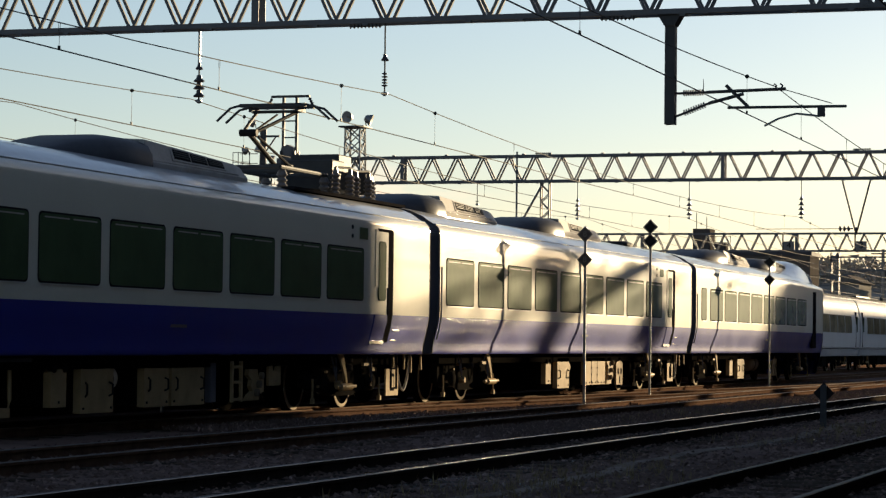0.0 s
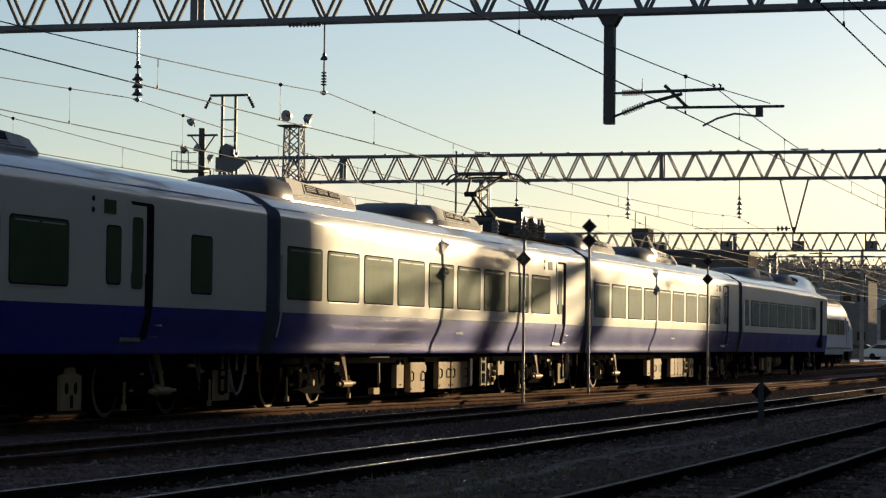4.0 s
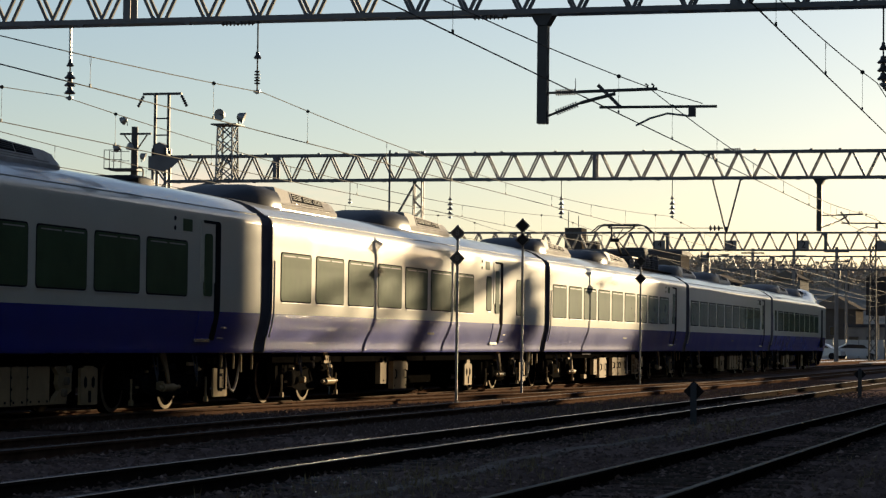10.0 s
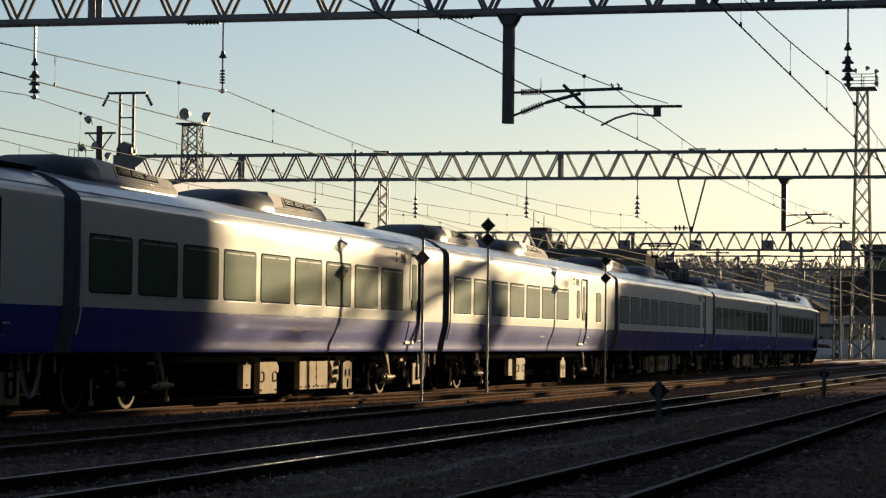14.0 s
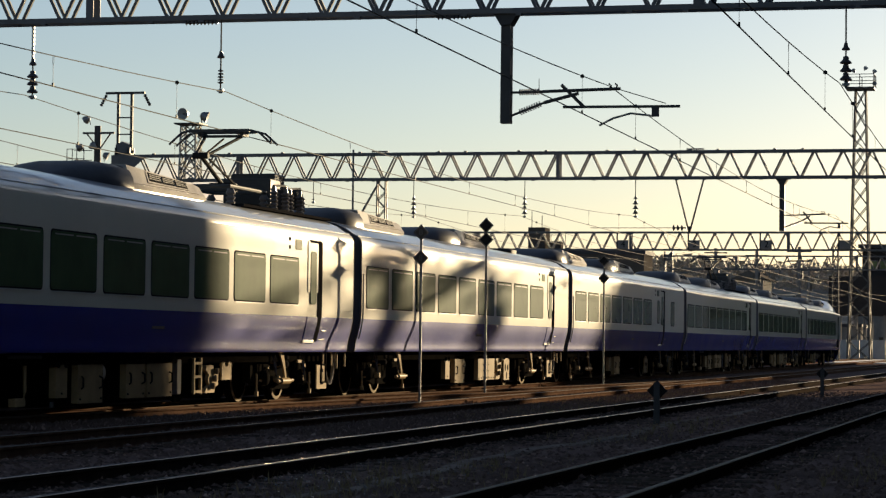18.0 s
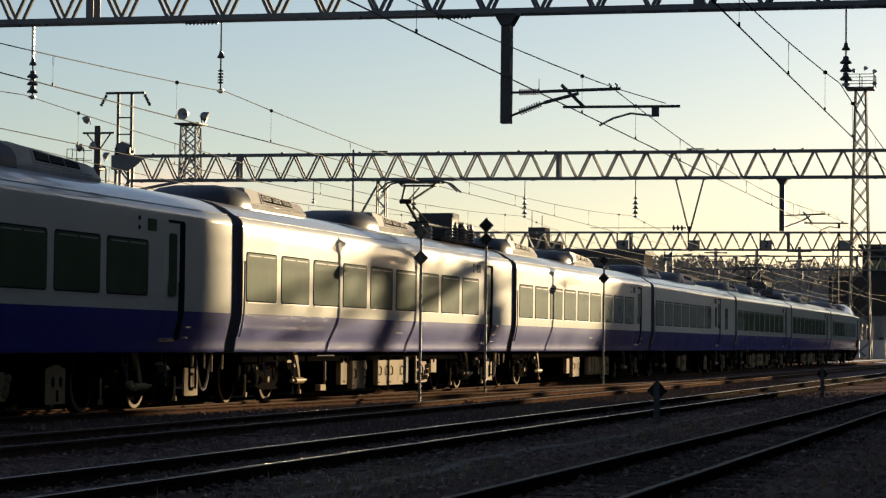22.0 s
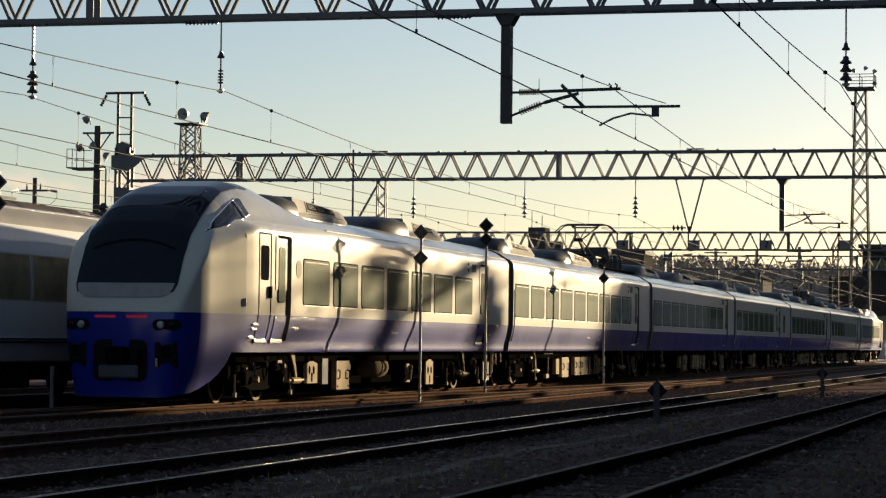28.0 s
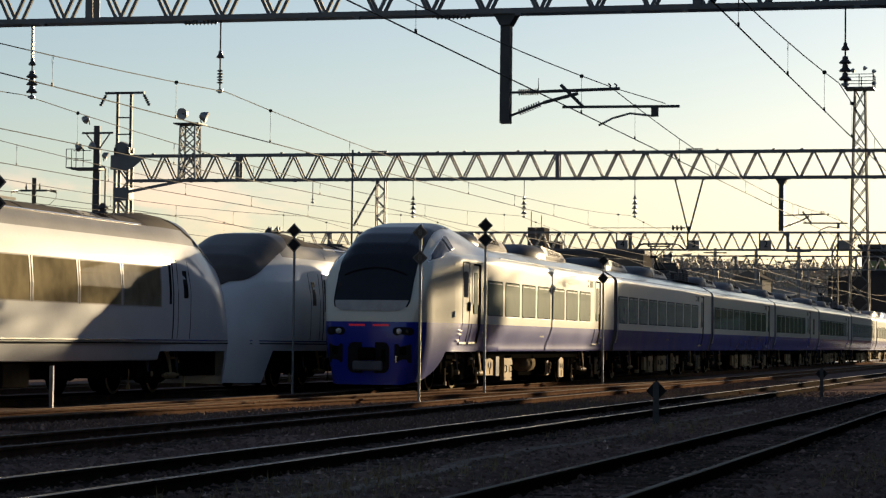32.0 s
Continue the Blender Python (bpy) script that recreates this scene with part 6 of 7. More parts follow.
def marker(x, y, top, gap, half, text="", base=-0.13, label=""):
    """A pole with two diamond plates."""
    s = thing("stop_marker", (x, y, 0), label or "steel pole with two black diamond plates", "sign", "diamond stop markers")
    bm = bmesh.new()
    tube(bm, (0.03, 0, base), (0.03, 0, top), 0.027, 10)
    part("pole", bm, M_steel, s, smooth=True)
    for z in (top - half, top - half - gap):
        bm = bmesh.new()
        plate(bm, 0, z, half, -0.012, 0.0)
        p = part("plate", bm, M_signface if text else M_sign, s)
        bm = bmesh.new()
        for a, b in (((0, half * 0.86), (half * 0.86, 0)), ((half * 0.86, 0), (0, -half * 0.86)), ((0, -half * 0.86), (-half * 0.86, 0)), ((-half * 0.86, 0), (0, half * 0.86))):
            bar(bm, (-0.0135, a[0], z + a[1]), (-0.0135, b[0], z + b[1]), 0.012, 0.003)
        part("plate_border", bm, M_signmark, p)
        if text:
            cu = bpy.data.curves.new("digit", "FONT")
            cu.body, cu.size, cu.align_x, cu.align_y, cu.extrude = text, half * 1.05, "CENTER", "CENTER", 0.001
            tmp = bpy.data.objects.new("digit", cu)
            me = bpy.data.meshes.new_from_object(tmp)
            bpy.data.objects.remove(tmp)
            me.materials.append(M_signmark)
            o = part("digit", me, None, p)
            o.rotation_euler = (math.pi / 2, 0, -math.pi / 2)
            o.location = (-0.016, 0, z)
    return s


SY = 12.22
marker(46.2, SY, 3.355, 0.494, 0.155, "8", label="steel pole with two dark diamond plates marked 8")
marker(51.7, SY, 3.77, 0.306, 0.165)
marker(65.6, SY, 3.485, 0.476, 0.158)
marker(35.4, 16.2, 3.65, 0.335, 0.16, label="steel pole with two black diamond plates behind the track")
marker(50.6, 16.2, 3.60, 0.306, 0.16, label="steel pole with two black diamond plates behind the track")


def dwarf(x, y, top, half, label="low post with one black diamond plate"):
    s = thing("low_marker", (x, y, 0), label, "sign", "low diamond markers")
    boxpart("post", (0.0, 0.05, -0.045, 0.045, -0.16, top - half * 0.2), M_darksteel, s)
    bm = bmesh.new()
    plate(bm, 0, top - half, half, 0.051, 0.064)
    part("plate", bm, M_sign, s)


dwarf(36.6, 6.0, 0.54, 0.156)
dwarf(60.05, 5.8, 0.565, 0.15)
st = thing("short_stake", (37.2, 16.0, -0.13), "short pale steel stake beside the track", "stake")
boxpart("stake", (-0.03, 0.03, -0.03, 0.03, 0, 0.75), M_steel, st)


# ---- masts and lamps ----
def floodlight(parent, at, aim_y, aim_x=-0.5, scale=0.8):
    bm = bmesh.new()
    spin(bm, [(0.10, 0.0), (0.16, -0.05), (0.27, -0.32), (0.28, -0.36), (0.26, -0.36), (0.02, -0.3)], (0, 0, 0), "z", 16)
    o = part("floodlight", bm, M_steel, parent, smooth=True)
    o.location = at
    o.rotation_euler = (aim_y, aim_x, 0)
    o.scale = (scale, scale, scale)
    bm = bmesh.new()
    tube(bm, (0, 0, -0.1), (0, 0, -0.5), 0.03, 6)
    b = part("lamp_bracket", bm, M_darksteel, o)
    b.rotation_euler = (-aim_y, 0, 0)


def lattice(bm, hw0, hw1, z0, z1, n, r, lace):
    for sx in (-1, 1):
        for sy in (-1, 1):
            tube(bm, (sx * hw0, sy * hw0, z0), (sx * hw1, sy * hw1, z1), r, 6)
    for k in range(n):
        za, zb = z0 + (z1 - z0) * k / n, z0 + (z1 - z0) * (k + 1) / n
        wa, wb = hw0 + (hw1 - hw0) * k / n, hw0 + (hw1 - hw0) * (k + 1) / n
        for s in (-1, 1):
            tube(bm, (s * wa, -wa, za), (s * wb, wb, zb), lace, 5)
            tube(bm, (s * wa, wa, za), (s * wb, -wb, zb), lace, 5)
            tube(bm, (-wa, s * wa, za), (wb, s * wb, zb), lace, 5)
            tube(bm, (wa, s * wa, za), (-wb, s * wb, zb), lace, 5)


lm = thing("floodlight_mast", (82.5, 30.35, 6.72), "steel lattice mast with two floodlights on a gantry beam", "lamp mast")
bm = bmesh.new()
lattice(bm, 0.31, 0.27, 0, 1.98, 4, 0.036, 0.024)
part("lattice", bm, M_steel, lm)
boxpart("platform", (-0.45, 0.45, -0.48, 0.48, 1.98, 2.03), M_darksteel, lm)
floodlight(lm, (-0.1, 0.12, 2.36), 0.25, 1.5, scale=0.78)
floodlight(lm, (0, -0.36, 2.34), -1.15, scale=0.75)

lp = thing("lamp_pole", (120.0, 49.3, -0.13), "dark pole with floodlights and a railed platform", "lamp pole")
bm = bmesh.new()
tube(bm, (0, 0, 0), (0, 0, 12.3), 0.28, 12, 0.17)
part("pole", bm, M_darksteel, lp)
bm = bmesh.new()
box(bm, -0.06, 0.06, -0.92, 0.82, 11.88, 11.98)
bar(bm, (0, -0.7, 11.88), (0, -0.1, 11.05), 0.06, 0.06)
bar(bm, (0, 0.6, 11.88), (0, 0.1, 11.3), 0.06, 0.06)
part("crossarm", bm, M_darksteel, lp)
bm = bmesh.new()
box(bm, -0.5, 0.5, -0.3, 1.2, 9.98, 10.1)
box(bm, -0.5, 0.5, 1.1, 1.52, 10.06, 10.12)
lpf = part("platform", bm, M_darksteel, lp)
for y in (1.5, 1.2, 0.95, 0.55):
    bm = bmesh.new()
    tube(bm, (-0.5, y, 10.1), (-0.5, y, 11.08), 0.022, 5)
    part("rail_post", bm, M_darksteel, lpf)
for z in (10.55, 11.06):
    for x in (-0.5, 0.5):
        bm = bmesh.new()
        tube(bm, (x, 0.5, z), (x, 1.52, z), 0.02, 5)
        part("guard_rail", bm, M_darksteel, lpf)
bm = bmesh.new()
polyline(bm, [(0, -0.15, 10.15), (0, -0.42, 10.15), (0, -0.5, 10.0), (0, -0.5, 5.0)], 0.05, 6)
part("conduit", bm, M_darksteel, lp)
floodlight(lp, (0, 0.5, 12.75), 1.0)
floodlight(lp, (-0.2, 0.75, 11.25), 1.2)
floodlight(lp, (-0.4, 0.1, 11.4), 0.2)
floodlight(lp, (-0.2, -0.4, 10.8), -1.1)

up = thing("utility_pole", (120.0, 52.8, -0.13), "dark utility pole with crossarm and insulators", "pole", "utility poles")
bm = bmesh.new()
tube(bm, (0, 0, 0), (0, 0, 9.6), 0.15, 8, 0.12)
part("pole", bm, M_bark, up)
bm = bmesh.new()
box(bm, -0.05, 0.05, -0.75, 0.75, 8.88, 8.98)
part("crossarm", bm, M_darksteel, up)
boxpart("lower_crossarm", (-0.05, 0.05, -0.62, 0.35, 8.12, 8.2), M_darksteel, up)
boxpart("switch_box", (-0.2, 0.2, -0.45, 0.1, 7.82, 8.1), M_darksteel, up)
for y in (-0.32, 0.45):
    bm = bmesh.new()
    spin(bm, [(0.03, 8.98), (0.05, 9.0), (0.05, 9.12), (0.035, 9.16), (0.02, 9.3)], (0, y, 0), "z", 8)
    part("pin_insulator", bm, M_porcelain, up)
for y in (-1.05, 1.08):
    bm = bmesh.new()
    d = -1 if y < 0 else 1
    tube(bm, (0, d * 0.72, 8.93), (0, y + 0.22 * d, 8.86), 0.025, 6)
    for k in range(4):
        tube(bm, (0, y - 0.12 * d + 0.09 * d * k, 8.93 - 0.02 * k), (0, y - 0.07 * d + 0.09 * d * k, 8.92 - 0.02 * k), 0.075, 8)
    part("strain_insulator", bm, M_porcelain, up)
    bm = bmesh.new()
    polyline(bm, [(0, y + 0.22 * d, 8.86), (0, y + 0.2 * d, 8.5), (0, y - 0.15 * d, 8.2), (0, 0.45 * d, 8.12)], 0.012, 5)
    part("jumper_wire", bm, M_wire, up)


tw = thing("floodlight_tower", (225.0, 18.4, -0.2), "tall steel lattice floodlight tower", "lamp tower")
bm = bmesh.new()
lattice(bm, 1.0, 0.45, 0, 24.6, 14, 0.09, 0.045)
part("lattice", bm, M_darksteel, tw)
bm = bmesh.new()
box(bm, -1.3, 1.3, -1.3, 1.3, 24.6, 24.75)
for a in (-1.25, 0, 1.25):
    for b in (-1.25, 1.25):
        tube(bm, (a, b, 24.75), (a, b, 25.9), 0.04, 5)
        tube(bm, (b, a, 24.75), (b, a, 25.9), 0.04, 5)
for z in (25.3, 25.9):
    for s in (-1.25, 1.25):
        tube(bm, (-1.25, s, z), (1.25, s, z), 0.035, 5)
        tube(bm, (s, -1.25, z), (s, 1.25, z), 0.035, 5)
part("platform", bm, M_darksteel, tw)
for y, z in ((-1.2, 26.3), (-0.4, 26.6), (0.5, 26.4), (1.1, 25.4), (-1.2, 25.2)):
    floodlight(tw, (-1.0, y, z), 0.5 * (1 if y > 0 else -1))

mt = thing("radio_mast", (200.0, 18.3, -0.2), "thin dark lattice mast", "mast")
bm = bmesh.new()
lattice(bm, 0.3, 0.2, 0, 9.6, 12, 0.05, 0.03)
part("lattice", bm, M_darksteel, mt)


# ---- far yard and town ----
def pole(x, y, h, label="grey concrete utility pole", arm=True):
    p = thing("utility_pole", (x, y, -0.2), label, "pole", "utility poles")
    bm = bmesh.new()
    tube(bm, (0, 0, 0), (0, 0, h), 0.17, 8, 0.12)
    part("pole", bm, M_concrete, p)
    if arm:
        for z in (h - 0.4, h - 1.1):
            boxpart("crossarm", (-0.05, 0.05, -0.9, 0.9, z, z + 0.1), M_darksteel, p)
        bm = bmesh.new()
        spin(bm, [(0.22, 0), (0.24, 0.1), (0.24, 0.7), (0.2, 0.8)], (0.3, 0, h - 2.4), "z", 10)
        part("transformer", bm, M_darksteel, p)


pole(185.0, 22.8, 8.4)
pole(182.0, 19.3, 8.6)
pole(190.0, 26.6, 8.8)
pole(240.0, 24.5, 9.0)
pole(262.0, 20.9, 10.0)
cb = thing("cable_bundle", (0, 0, 0), "slack grey cables strung across the far yard", "cables")
for k, (z, sag) in enumerate(((6.2, 1.0), (5.2, 0.7), (4.6, 1.2), (7.6, 0.9))):
    pts = [(185 + 12 * k * 0.3, 40, z + 1.6), (184, 26.6, z + 0.8), (183, 19.6, z), (200, 16.8, z - 0.5)]
    bm = bmesh.new()
    run = []
    for a, b in zip(pts[:-1], pts[1:]):
        a, b = Vector(a), Vector(b)
        run += [a.lerp(b, u / 8) - Vector((0, 0, sag * 4 * (u / 8) * (1 - u / 8))) for u in range(1 if run else 0, 9)]
    polyline(bm, run, 0.008, 5)
    part("cable", bm, M_wire, cb)


def building(name, x0, x1, y0, y1, h, label, material, roof="flat", rows=0, cols=0, category="building"):
    b = thing(name, (x0, y0, -0.2), label, category, "buildings of the town")
    w, d = x1 - x0, y1 - y0
    boxpart("wall", (0, w, 0, d, 0, h), material, b)
    if roof == "flat":
        boxpart("parapet", (-0.15, w + 0.15, -0.15, d + 0.15, h, h + 0.35), M_rooftile, b)
    else:
        bm = bmesh.new()
        e = 0.5
        pk = h + d * 0.32
        v = [bm.verts.new(p) for p in ((-e, -e, h), (w + e, -e, h), (w + e, d + e, h), (-e, d + e, h), (-e, d / 2, pk), (w + e, d / 2, pk))]
        for q in ((0, 1, 5, 4), (2, 3, 4, 5), (0, 4, 3), (1, 2, 5), (3, 2, 1, 0)):
            bm.faces.new([v[i] for i in q])
        part("roof", bm, M_farroof, b)
    for r in range(rows):
        for c in range(cols):
            yy = d * (c + 0.5) / cols
            zz = h * (r + 0.55) / rows
            wn_ = boxpart("window", (-0.06, 0.02, yy - d / cols * 0.3, yy + d / cols * 0.3, zz - 0.55, zz + 0.55), M_bellows, b)
            boxpart("pane", (-0.075, -0.06, yy - d / cols * 0.27, yy + d / cols * 0.27, zz - 0.48, zz + 0.48), M_black_glass, wn_)
    return b


building("depot_building", 230, 235, 39.0, 52.5, 9.8, "dark flat-roofed depot building behind the yard", M_depot, "flat")
pen = thing("roof_penthouse", (231, 48.8, 9.95), "dark lift housing with aerials on a flat roof", "roof housing")
boxpart("housing", (0, 2.4, 0, 1.65, 0, 2.25), M_depot, pen)
boxpart("tank", (0.3, 1.6, -1.5, -0.35, 0.0, 0.9), M_depot, pen, bevel=0.08)
for y in (-2.0, -1.3, -0.6):
    boxpart("rail_post", (0.1, 0.16, y, y + 0.06, 0.0, 1.55), M_darksteel, pen)
for z in (0.9, 1.5):
    boxpart("guard_rail", (0.1, 0.15, -2.0, 0.0, z, z + 0.05), M_darksteel, pen)
for y, z in ((0.4, 3.4), (1.4, 3.8)):
    bm = bmesh.new()
    tube(bm, (0.5, y, 2.1), (0.5, y, z), 0.04, 5)
    part("aerial", bm, M_darksteel, pen)
building("house", 290, 300, 43.4, 46.6, 8.8, "grey-brown tiled house above the yard", M_concrete, "gable", 2, 2, "house")
building("house", 300, 309, 36.2, 39.6, 9.4, "grey two-storey house on the slope", M_concrete, "gable", 2, 2, "house")
building("house", 285, 294, 28.0, 33.0, 5.6, "low grey house beside the yard", M_depot, "gable", 1, 3, "house")
building("shed", 268, 276, 21.8, 27.5, 3.4, "grey shed with a pale front", M_concrete, "flat", 1, 3, "shed")
building("house", 330, 340, 22.5, 27.5, 7.6, "grey house at the foot of the hill", M_concrete, "gable", 2, 2, "house")

ov = thing("station_overbridge", (244.0, 17.0, -0.2), "dark station overbridge on concrete pillars", "overbridge")
boxpart("deck", (0, 6, -0.2, 6.0, 4.4, 8.2), M_darkwall, ov)
boxpart("upper_hall", (1.0, 6, -0.2, 2.8, 8.2, 11.0), M_darkwall, ov)
boxpart("roof_edge", (-0.3, 6.4, -0.5, 3.1, 11.0, 11.35), M_rooftile, ov)
for y in (0.3, 1.7, 3.2, 4.8):
    boxpart("pillar", (0.5, 1.0, y, y + 0.4, 0, 4.4), M_concrete, ov)
for y in (0.2, 1.3):
    w = boxpart("window", (0.93, 1.02, y, y + 0.9, 8.8, 9.8), M_bellows, ov)
    boxpart("pane", (0.915, 0.93, y + 0.05, y + 0.85, 8.86, 9.74), M_glass, w)

fn = thing("panel_fence", (236.0, 16.9, -0.2), "white panel fence along the far yard road", "fence")
for k in range(9):
    y = k * 1.2
    boxpart("panel", (0, 0.05, y + 0.05, y + 1.15, 0.12, 1.95), M_fence, fn)
    boxpart("post", (-0.03, 0.08, y, y + 0.05, 0, 2.05), M_steel, fn)
road = boxpart("road", (183.0, 233.0, 10.0, 60.0, -0.13, -0.07), M_asphalt, None)
tagged(road, "pale sunlit road crossing behind the yard", "road", kind="structure")


def parked_auto(x, y, paint, label, turn=90):
    c = thing("parked_car", (x, y, -0.09), label, "car", "parked cars")
    c.rotation_euler.z = radians(turn)
    bm = bmesh.new()
    prof = [(-2.1, 0.35), (-2.15, 0.7), (-1.95, 0.92), (-1.2, 1.0), (-0.6, 1.42), (0.9, 1.46), (1.75, 1.05), (2.1, 0.95), (2.15, 0.6), (2.1, 0.3)]
    loft(bm, [[(px, yy, pz if pz < 1.1 else 1.0 + (pz - 1.0) * 1.0) for px, pz in prof] for yy in (-0.8, 0.8)], True, True)
    bmesh.ops.bevel(bm, geom=bm.edges[:], offset=0.05, segments=2, affect="EDGES")
    part("body", bm, paint, c, smooth=True)
    for s in (-1, 1):
        bm = bmesh.new()
        f = [(-1.05, 1.02), (-0.55, 1.37), (0.85, 1.40), (1.5, 1.05)]
        a = [bm.verts.new((px, s * 0.805, pz)) for px, pz in f]
        b = [bm.verts.new((px, s * 0.79, pz)) for px, pz in f]
        bm.faces.new(a)
        for i in range(4):
            bm.faces.new((a[i], a[(i + 1) % 4], b[(i + 1) % 4], b[i]))
        part("side_window", bm, M_black_glass, c)
        for px in (-1.3, 1.3):
            bm = bmesh.new()
            spin(bm, [(0.2, s * 0.62), (0.31, s * 0.64), (0.31, s * 0.80), (0.2, s * 0.82)], (px, 0, 0.31), "y", 16)
            part("wheel", bm, M_gasket, c)


parked_auto(229.0, 28.3, M_cardark, "dark parked car behind the yard")
parked_auto(226.0, 25.4, M_carpaint, "silver parked car behind the yard", 80)
parked_auto(229.5, 22.5, M_carpaint, "silver parked car behind the yard", 100)


# wooded hill behind the town
def hill_h(y):
    return float(np.interp(y, [-400, -60, 20, 34, 42, 60, 75, 110, 220, 500], [6, 6, 8, 11.0, 12.4, 13.2, 13.0, 12, 9, 7])) + 0.5 * math.sin(y * 0.21)


bm = bmesh.new()
ys = [-400 + 6 * i for i in range(151)]
loft(bm, [[(x, y, -0.3 + hill_h(y) * k) for y in ys] for x, k in ((330, 0.0), (370, 0.5), (400, 0.85), (430, 1.0), (520, 1.0), (700, 0.9))])
hill = part("hill", bm, M_leaf, smooth=True)
tagged(hill, "brown wooded hill behind the town", "hill", kind="structure")
rng = random.Random(7)
verts, faces = [], []
for q_ in range(11000):
    y = rng.uniform(-60, 130) if q_ < 5200 else rng.uniform(-190, 4)
    x = rng.uniform(395, 450)
    base = hill_h(y) * (0.82 if x < 405 else 0.97)
    # tall ones stand out of view, added for the cars' gloss to reflect
    tall = q_ >= 5200
    h = rng.uniform(7.0, 15.0) if tall else rng.uniform(1.2, 3.6)
    for _k in range(12 if tall else 7):
        cx, cy, cz = x + rng.gauss(0, 0.8), y + rng.gauss(0, 0.8), base + h * rng.uniform(0.15, 1.0)
        r = rng.uniform(0.12, 0.5)
        i = len(verts)
        for _v in range(3):
            verts.append((cx + rng.gauss(0, r), cy + rng.gauss(0, r), cz + rng.gauss(0, r)))
        faces.append((i, i + 1, i + 2))
    i = len(verts)
    verts += [(x, y - 0.06, base), (x, y + 0.06, base), (x, y + rng.uniform(-0.3, 0.3), base + h)]
    faces.append((i, i + 1, i + 2))
me = bpy.data.meshes.new("hill_trees")
me.from_pydata(verts, [], faces)
me.materials.append(M_leaf)
trees = new("hill_trees", me)
tagged(trees, "bare winter trees along the hill's crest", "trees", kind="stuff")


# ---- unseen things added on the sunny side to shade the yard ----
def slab(name, x0, x1, y0, y1, h, label, material=M_darkwall):
    b = thing(name, (x0, y0, -0.2), label, "building", "buildings beside the yard")
    boxpart("wall", (0, x1 - x0, 0, y1 - y0, 0, h), material, b)
    boxpart("parapet", (-0.2, x1 - x0 + 0.2, -0.2, y1 - y0 + 0.2, h, h + 0.4), M_rooftile, b)
    return b


# unseen blocks, added to keep sun and sky off the near yard
slab("yard_shade_block", 70.0, 89.3, -30.0, -3.2, 13.4, "tall dark block out of view, added to shade the yard")
slab("yard_shade_wing", 4.0, 69.9, -24.0, -3.2, 12.6, "dark wing out of view, added to shade the yard")
# added unseen to shade far cars: pale slant-ended block, tall evergreen beside it
wh = thing("far_shade_block", (145.6, -22.0, -0.2), "long pale block out of view, added to shade the far cars", "building", "buildings beside the yard")
bm = bmesh.new()
loft(bm, [[(x, y, z) for x, y in ((0.0, 14.0), (93.0, 14.0), (93.0, 0.0), (45.0, 0.0))] for z in (0.0, 13.7)], True, True)
part("wall", bm, M_cladding, wh)
bm = bmesh.new()
loft(bm, [[(x, y, z) for x, y in ((-0.2, 14.2), (93.2, 14.2), (93.2, -0.2), (44.8, -0.2))] for z in (13.7, 13.95)], True, True)
part("parapet", bm, M_rooftile, wh)
ev = thing("shadow_edge_tree", (147.0, -8.6, -0.2), "tall dark evergreen out of view, added to soften the shadow's edge", "tree")
bm = bmesh.new()
tube(bm, (0, 0, 0), (0, 0, 11.5), 0.28, 10, 0.10)
for k in range(9):
    a = 2.4 * k
    z = 8.2 + 0.45 * k
    tube(bm, (0, 0, z), (math.cos(a) * 3.4, math.sin(a) * 1.0, z + 1.0), 0.07, 5, 0.02)
part("trunk", bm, M_bark, ev)
rng = random.Random(11)
verts, faces = [], []
for _ in range(2600):
    while True:
        u, v, w = rng.uniform(-1, 1), rng.uniform(-1, 1), rng.uniform(-1, 1)
        if u * u + v * v + w * w < 1:
            break
    c = Vector((u * 5.6 - 0.9 + 0.55 * w * 2.6, v * 1.5, 11.2 + w * 2.2))
    i = len(verts)
    for _v in range(3):
        verts.append(c + Vector((rng.gauss(0, 0.17), rng.gauss(0, 0.17), rng.gauss(0, 0.17))))
    faces.append((i, i + 1, i + 2))
me = bpy.data.meshes.new("crown")
me.from_pydata(verts, [], faces)
me.materials.append(M_needle)
part("crown", me, None, ev)


# unseen pole, added to throw a blotched shadow on the passing train
def shade_pole(x, y, h, box_z, label):
    p = thing("utility_pole", (x, y, -0.2), label, "pole", "utility poles")
    bm = bmesh.new()
    tube(bm, (0, 0, 0), (0, 0, h), 0.27, 10, 0.24)
    part("pole", bm, M_concrete, p)
    boxpart("shadow_box", (-0.2, 0.2, -0.48, 0.42, box_z, box_z + 0.7), M_darksteel, p)
    boxpart("crossarm", (-0.06, 0.06, -0.9, 0.9, h - 0.5, h - 0.35), M_darksteel, p)
    return p


pa = shade_pole(87.1, 0.6, 11.5, 8.1, "concrete pole with a box, out of view, added for its shadow")
bm = bmesh.new()
bar(bm, (0, 0, 7.1), (9.6, -0.35, 8.75), 0.3, 0.25)
part("shadow_beam", bm, M_darksteel, pa)
shade_pole(98.4, -0.2, 8.7, 7.2, "short concrete pole out of view, added for its shadow")
# unseen houses, added as dark shapes along the sunny horizon
for hx, hy, hh in ((150, -62, 8.0), (165, -80, 8.5), (185, -95, 9.0), (205, -70, 8.5), (225, -100, 9.0), (130, -48, 7.5), (300, -130, 10.0), (320, -90, 10.0), (340, -50, 10.0), (345, -18, 9.0)):
    building("house", hx, hx + 9, hy, hy + 13, hh, "dark house out of view, added on the sunny side", M_darkwall, "gable", 2, 3, "house")


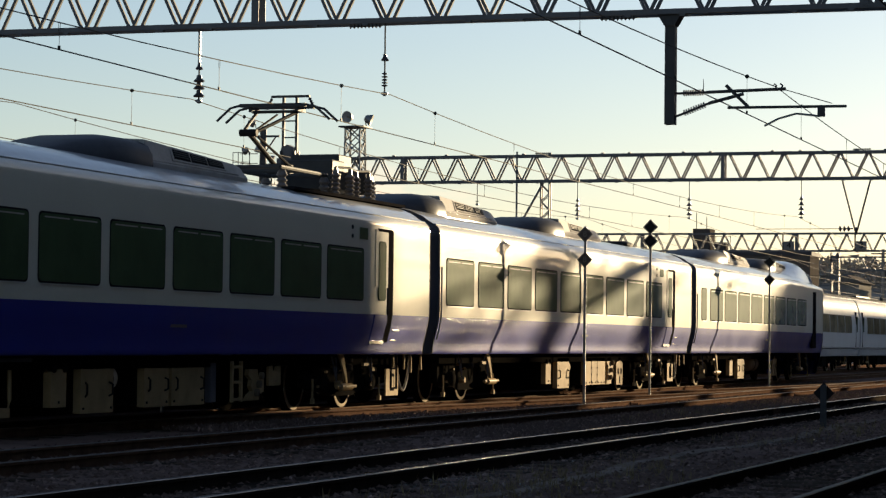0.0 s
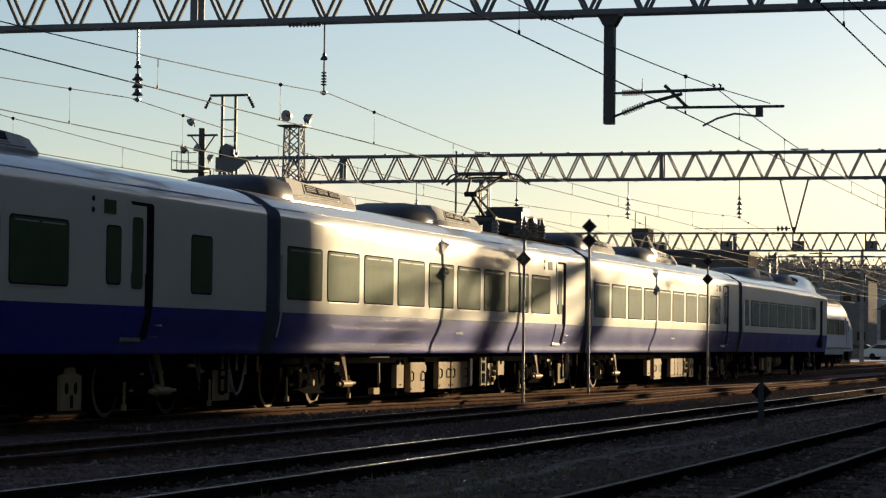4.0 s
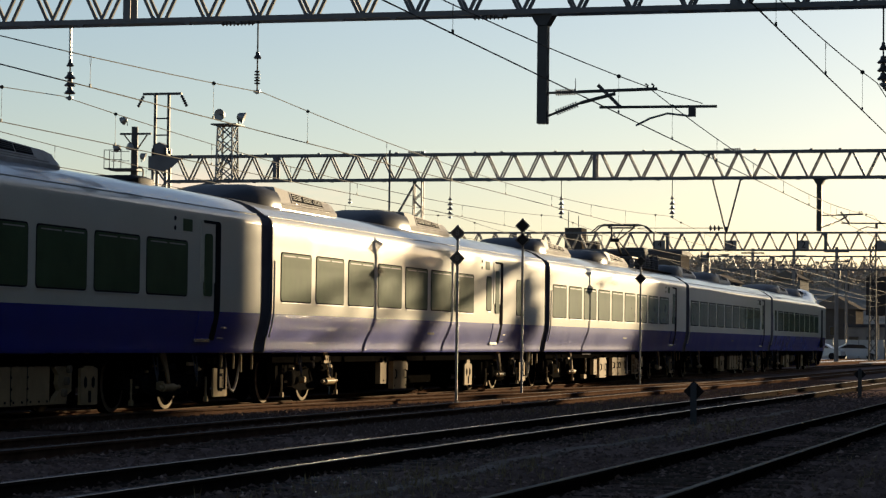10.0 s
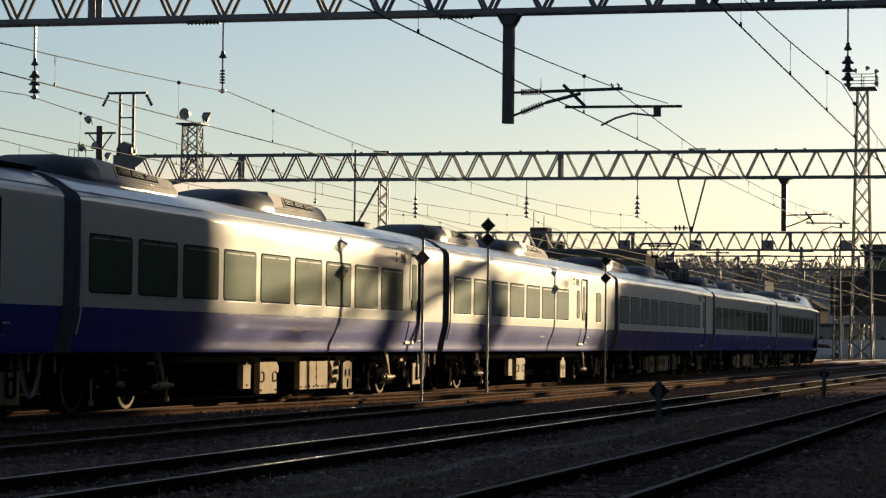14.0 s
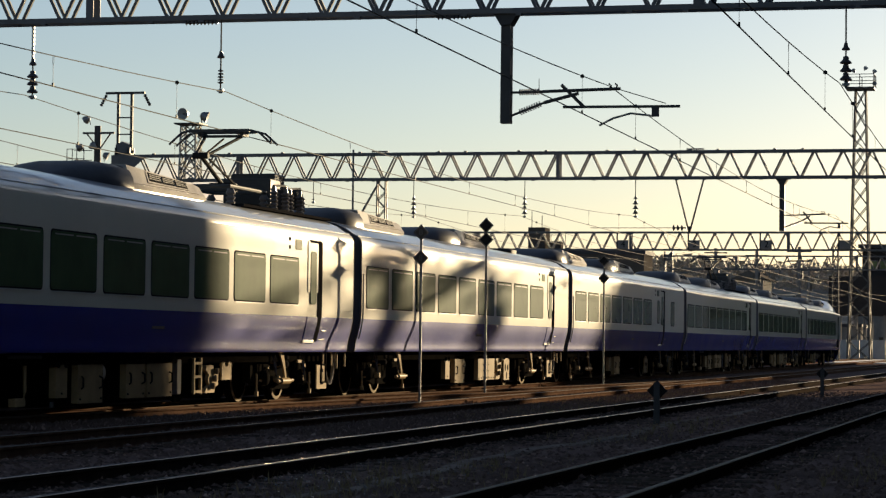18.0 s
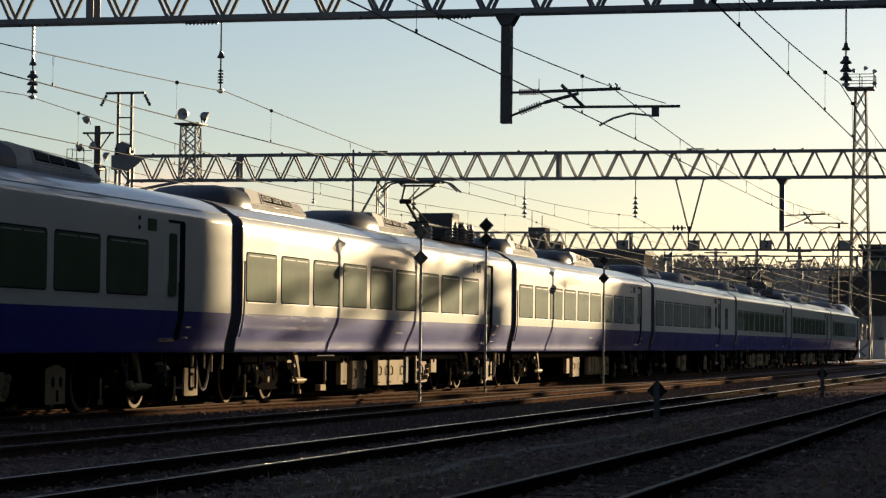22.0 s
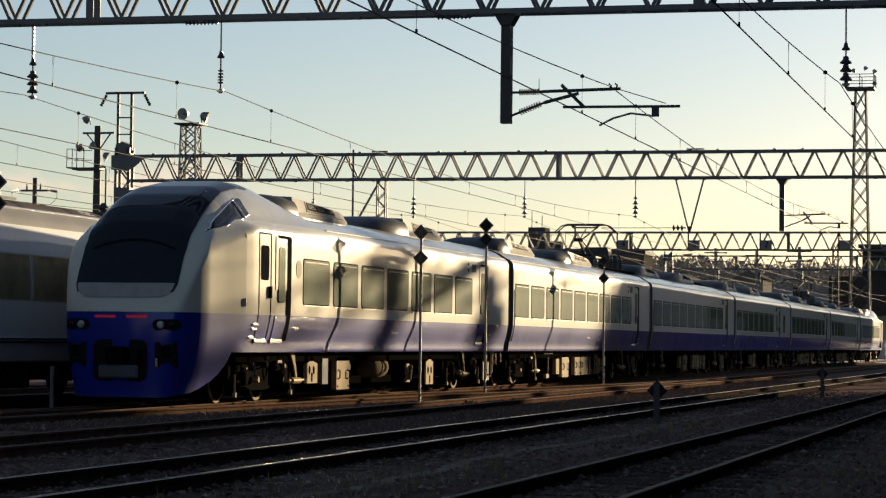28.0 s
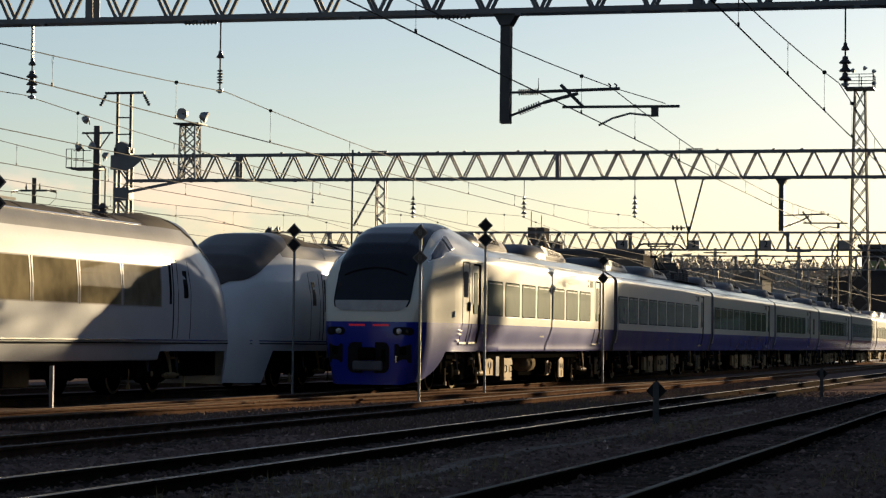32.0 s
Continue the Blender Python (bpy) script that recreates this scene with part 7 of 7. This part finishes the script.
# ballast stones
verts, faces = [], []
rng = random.Random(3)
for _ in range(42000):
    d = 14 + 52 * rng.random() ** 1.6
    y = rng.uniform(0.5, 12.6)
    s = rng.uniform(0.014, 0.045) * (1.5 if rng.random() < 0.1 else 1)
    z = -0.12 + rng.uniform(-0.01, 0.03)
    i = len(verts)
    a0 = rng.uniform(0, 6.28)
    for k in range(3):
        a = a0 + 2.1 * k + rng.uniform(-0.4, 0.4)
        verts.append((d + s * math.cos(a), y + s * math.sin(a), z - 0.01))
    verts.append((d + rng.uniform(-s, s) * 0.5, y + rng.uniform(-s, s) * 0.5, z + s * rng.uniform(0.15, 0.5)))
    faces += [(i, i + 1, i + 3), (i + 1, i + 2, i + 3), (i + 2, i, i + 3)]
# coarser ballast beside the sunlit tracks
for _ in range(85000):
    d, y = 30 + 55 * rng.random() ** 1.3, rng.uniform(8.2, 13.75)
    s = rng.uniform(0.028, 0.062)
    i = len(verts)
    a0 = rng.uniform(0, 6.28)
    for k in range(3):
        a = a0 + 2.1 * k + rng.uniform(-0.4, 0.4)
        verts.append((d + s * math.cos(a), y + s * math.sin(a), -0.14))
    verts.append((d + rng.uniform(-s, s) * 0.4, y + rng.uniform(-s, s) * 0.4, -0.125 + s * rng.uniform(0.5, 1.1)))
    faces += [(i, i + 1, i + 3), (i + 1, i + 2, i + 3), (i + 2, i, i + 3)]
me = bpy.data.meshes.new("ballast")
me.from_pydata(verts, [], faces)
me.materials.append(M_ballast)
tagged(new("ballast_stones", me), "loose dark ballast stones between the tracks", "ballast", kind="stuff")


# wet stones that glint
verts, faces = [], []
rng = random.Random(5)
for _ in range(1500):
    d, y, sd = rng.choice(((20.3, 6.5, 0.9), (19.6, 6.0, 0.8), (18.8, 5.5, 0.9), (23.4, 6.6, 1.5), (21.5, 5.5, 1.6), (42.0, 9.0, 2.0), (50.0, 9.3, 2.0), (30.0, 5.4, 2.0)))
    d, y = d + rng.gauss(0, sd), y + rng.gauss(0, 0.28)
    if abs(y - 7.3) < 0.72 or abs(y - 3.62) < 0.9:
        continue
    s, a0, z = rng.uniform(0.005, 0.015), rng.uniform(0, 6.28), rng.uniform(-0.12, -0.085)
    i = len(verts)
    for k in range(4):
        a = a0 + 1.57 * k + rng.uniform(-0.4, 0.4)
        verts.append((d + s * math.cos(a), y + s * math.sin(a), z + rng.uniform(-0.3, 0.3) * s))
    verts.append((d, y, z + s * rng.uniform(0.3, 0.9)))
    faces += [(i + k, i + (k + 1) % 4, i + 4) for k in range(4)]
me = bpy.data.meshes.new("wet_stones")
me.from_pydata(verts, [], faces)
me.materials.append(M_wet)
tagged(new("wet_stones", me), "small wet glinting stones among the ballast", "stones", kind="stuff")

# trodden dust between the near tracks
bm = bmesh.new()
rows = []
for k in range(60):
    x = 16.0 + 0.5 * k
    y = 5.72 + 0.12 * math.sin(x * 0.55) + 0.05 * math.sin(x * 1.9)
    w = 0.16 + 0.09 * noise.noise(Vector((x * 0.6, 3.0, 0)))
    rows.append([(x, y - w, -0.20), (x, y - w * 0.6, -0.108), (x, y, -0.094), (x, y + w * 0.6, -0.108), (x, y + w, -0.20)])
loft(bm, rows)
tagged(part("dusty_path", bm, M_dust, smooth=True), "pale trodden dust strip between two tracks", "path", kind="structure")

# dry weeds between the rails
verts, faces = [], []
rng = random.Random(8)
for _ in range(900):
    bx, by = rng.choice(((50.5, 9.4), (42.0, 8.9), (34.0, 5.4), (58.0, 9.0), (24.0, 1.6), (20.5, 5.7), (18.7, 5.5)))
    bx, by = bx + rng.gauss(0, 2.6), by + rng.gauss(0, 0.4)
    for k in range(5):
        a, h, w = rng.uniform(0, 6.28), rng.uniform(0.04, 0.15), rng.uniform(0.003, 0.008)
        i = len(verts)
        dx, dy = math.cos(a), math.sin(a)
        verts += [(bx - dy * w, by + dx * w, -0.15), (bx + dy * w, by - dx * w, -0.15), (bx + dx * h * 0.5, by + dy * h * 0.5, -0.14 + h)]
        faces.append((i, i + 1, i + 2))
me = bpy.data.meshes.new("weeds")
me.from_pydata(verts, [], faces)
me.materials.append(M_straw)
tagged(new("dry_weeds", me), "low dry weeds between the rails", "weeds", kind="stuff")


# ---- the train runs from left to right, away from the camera ----
RUN = [(0, -42.5), (2, -34.6), (6, -19.0), (9, -7.27), (12, 3.5), (14.5, 12.13), (17, 20.8), (20, 31.05), (23, 41.1), (25, 47.7), (28, 57.95), (30, 65.0), (32, 72.2)]


def run_at(t):
    return float(np.interp(t, [a for a, b in RUN], [b for a, b in RUN]))


def motions():
    for n, car in enumerate(CARS, 1):
        walk(car, [(t, pose(s + PITCH * (n - 2), TRACK, 0)) for t, s in RUN])
    steps = [0.15 * k for k in range(214)] + [32.0]
    for w, ax in WHEELS:
        walk(w, [(t, Matrix.Translation((ax, 0, 0.43)) @ Matrix.Rotation((run_at(t) - run_at(0)) / 0.43, 4, "Y")) for t in steps])


motions()
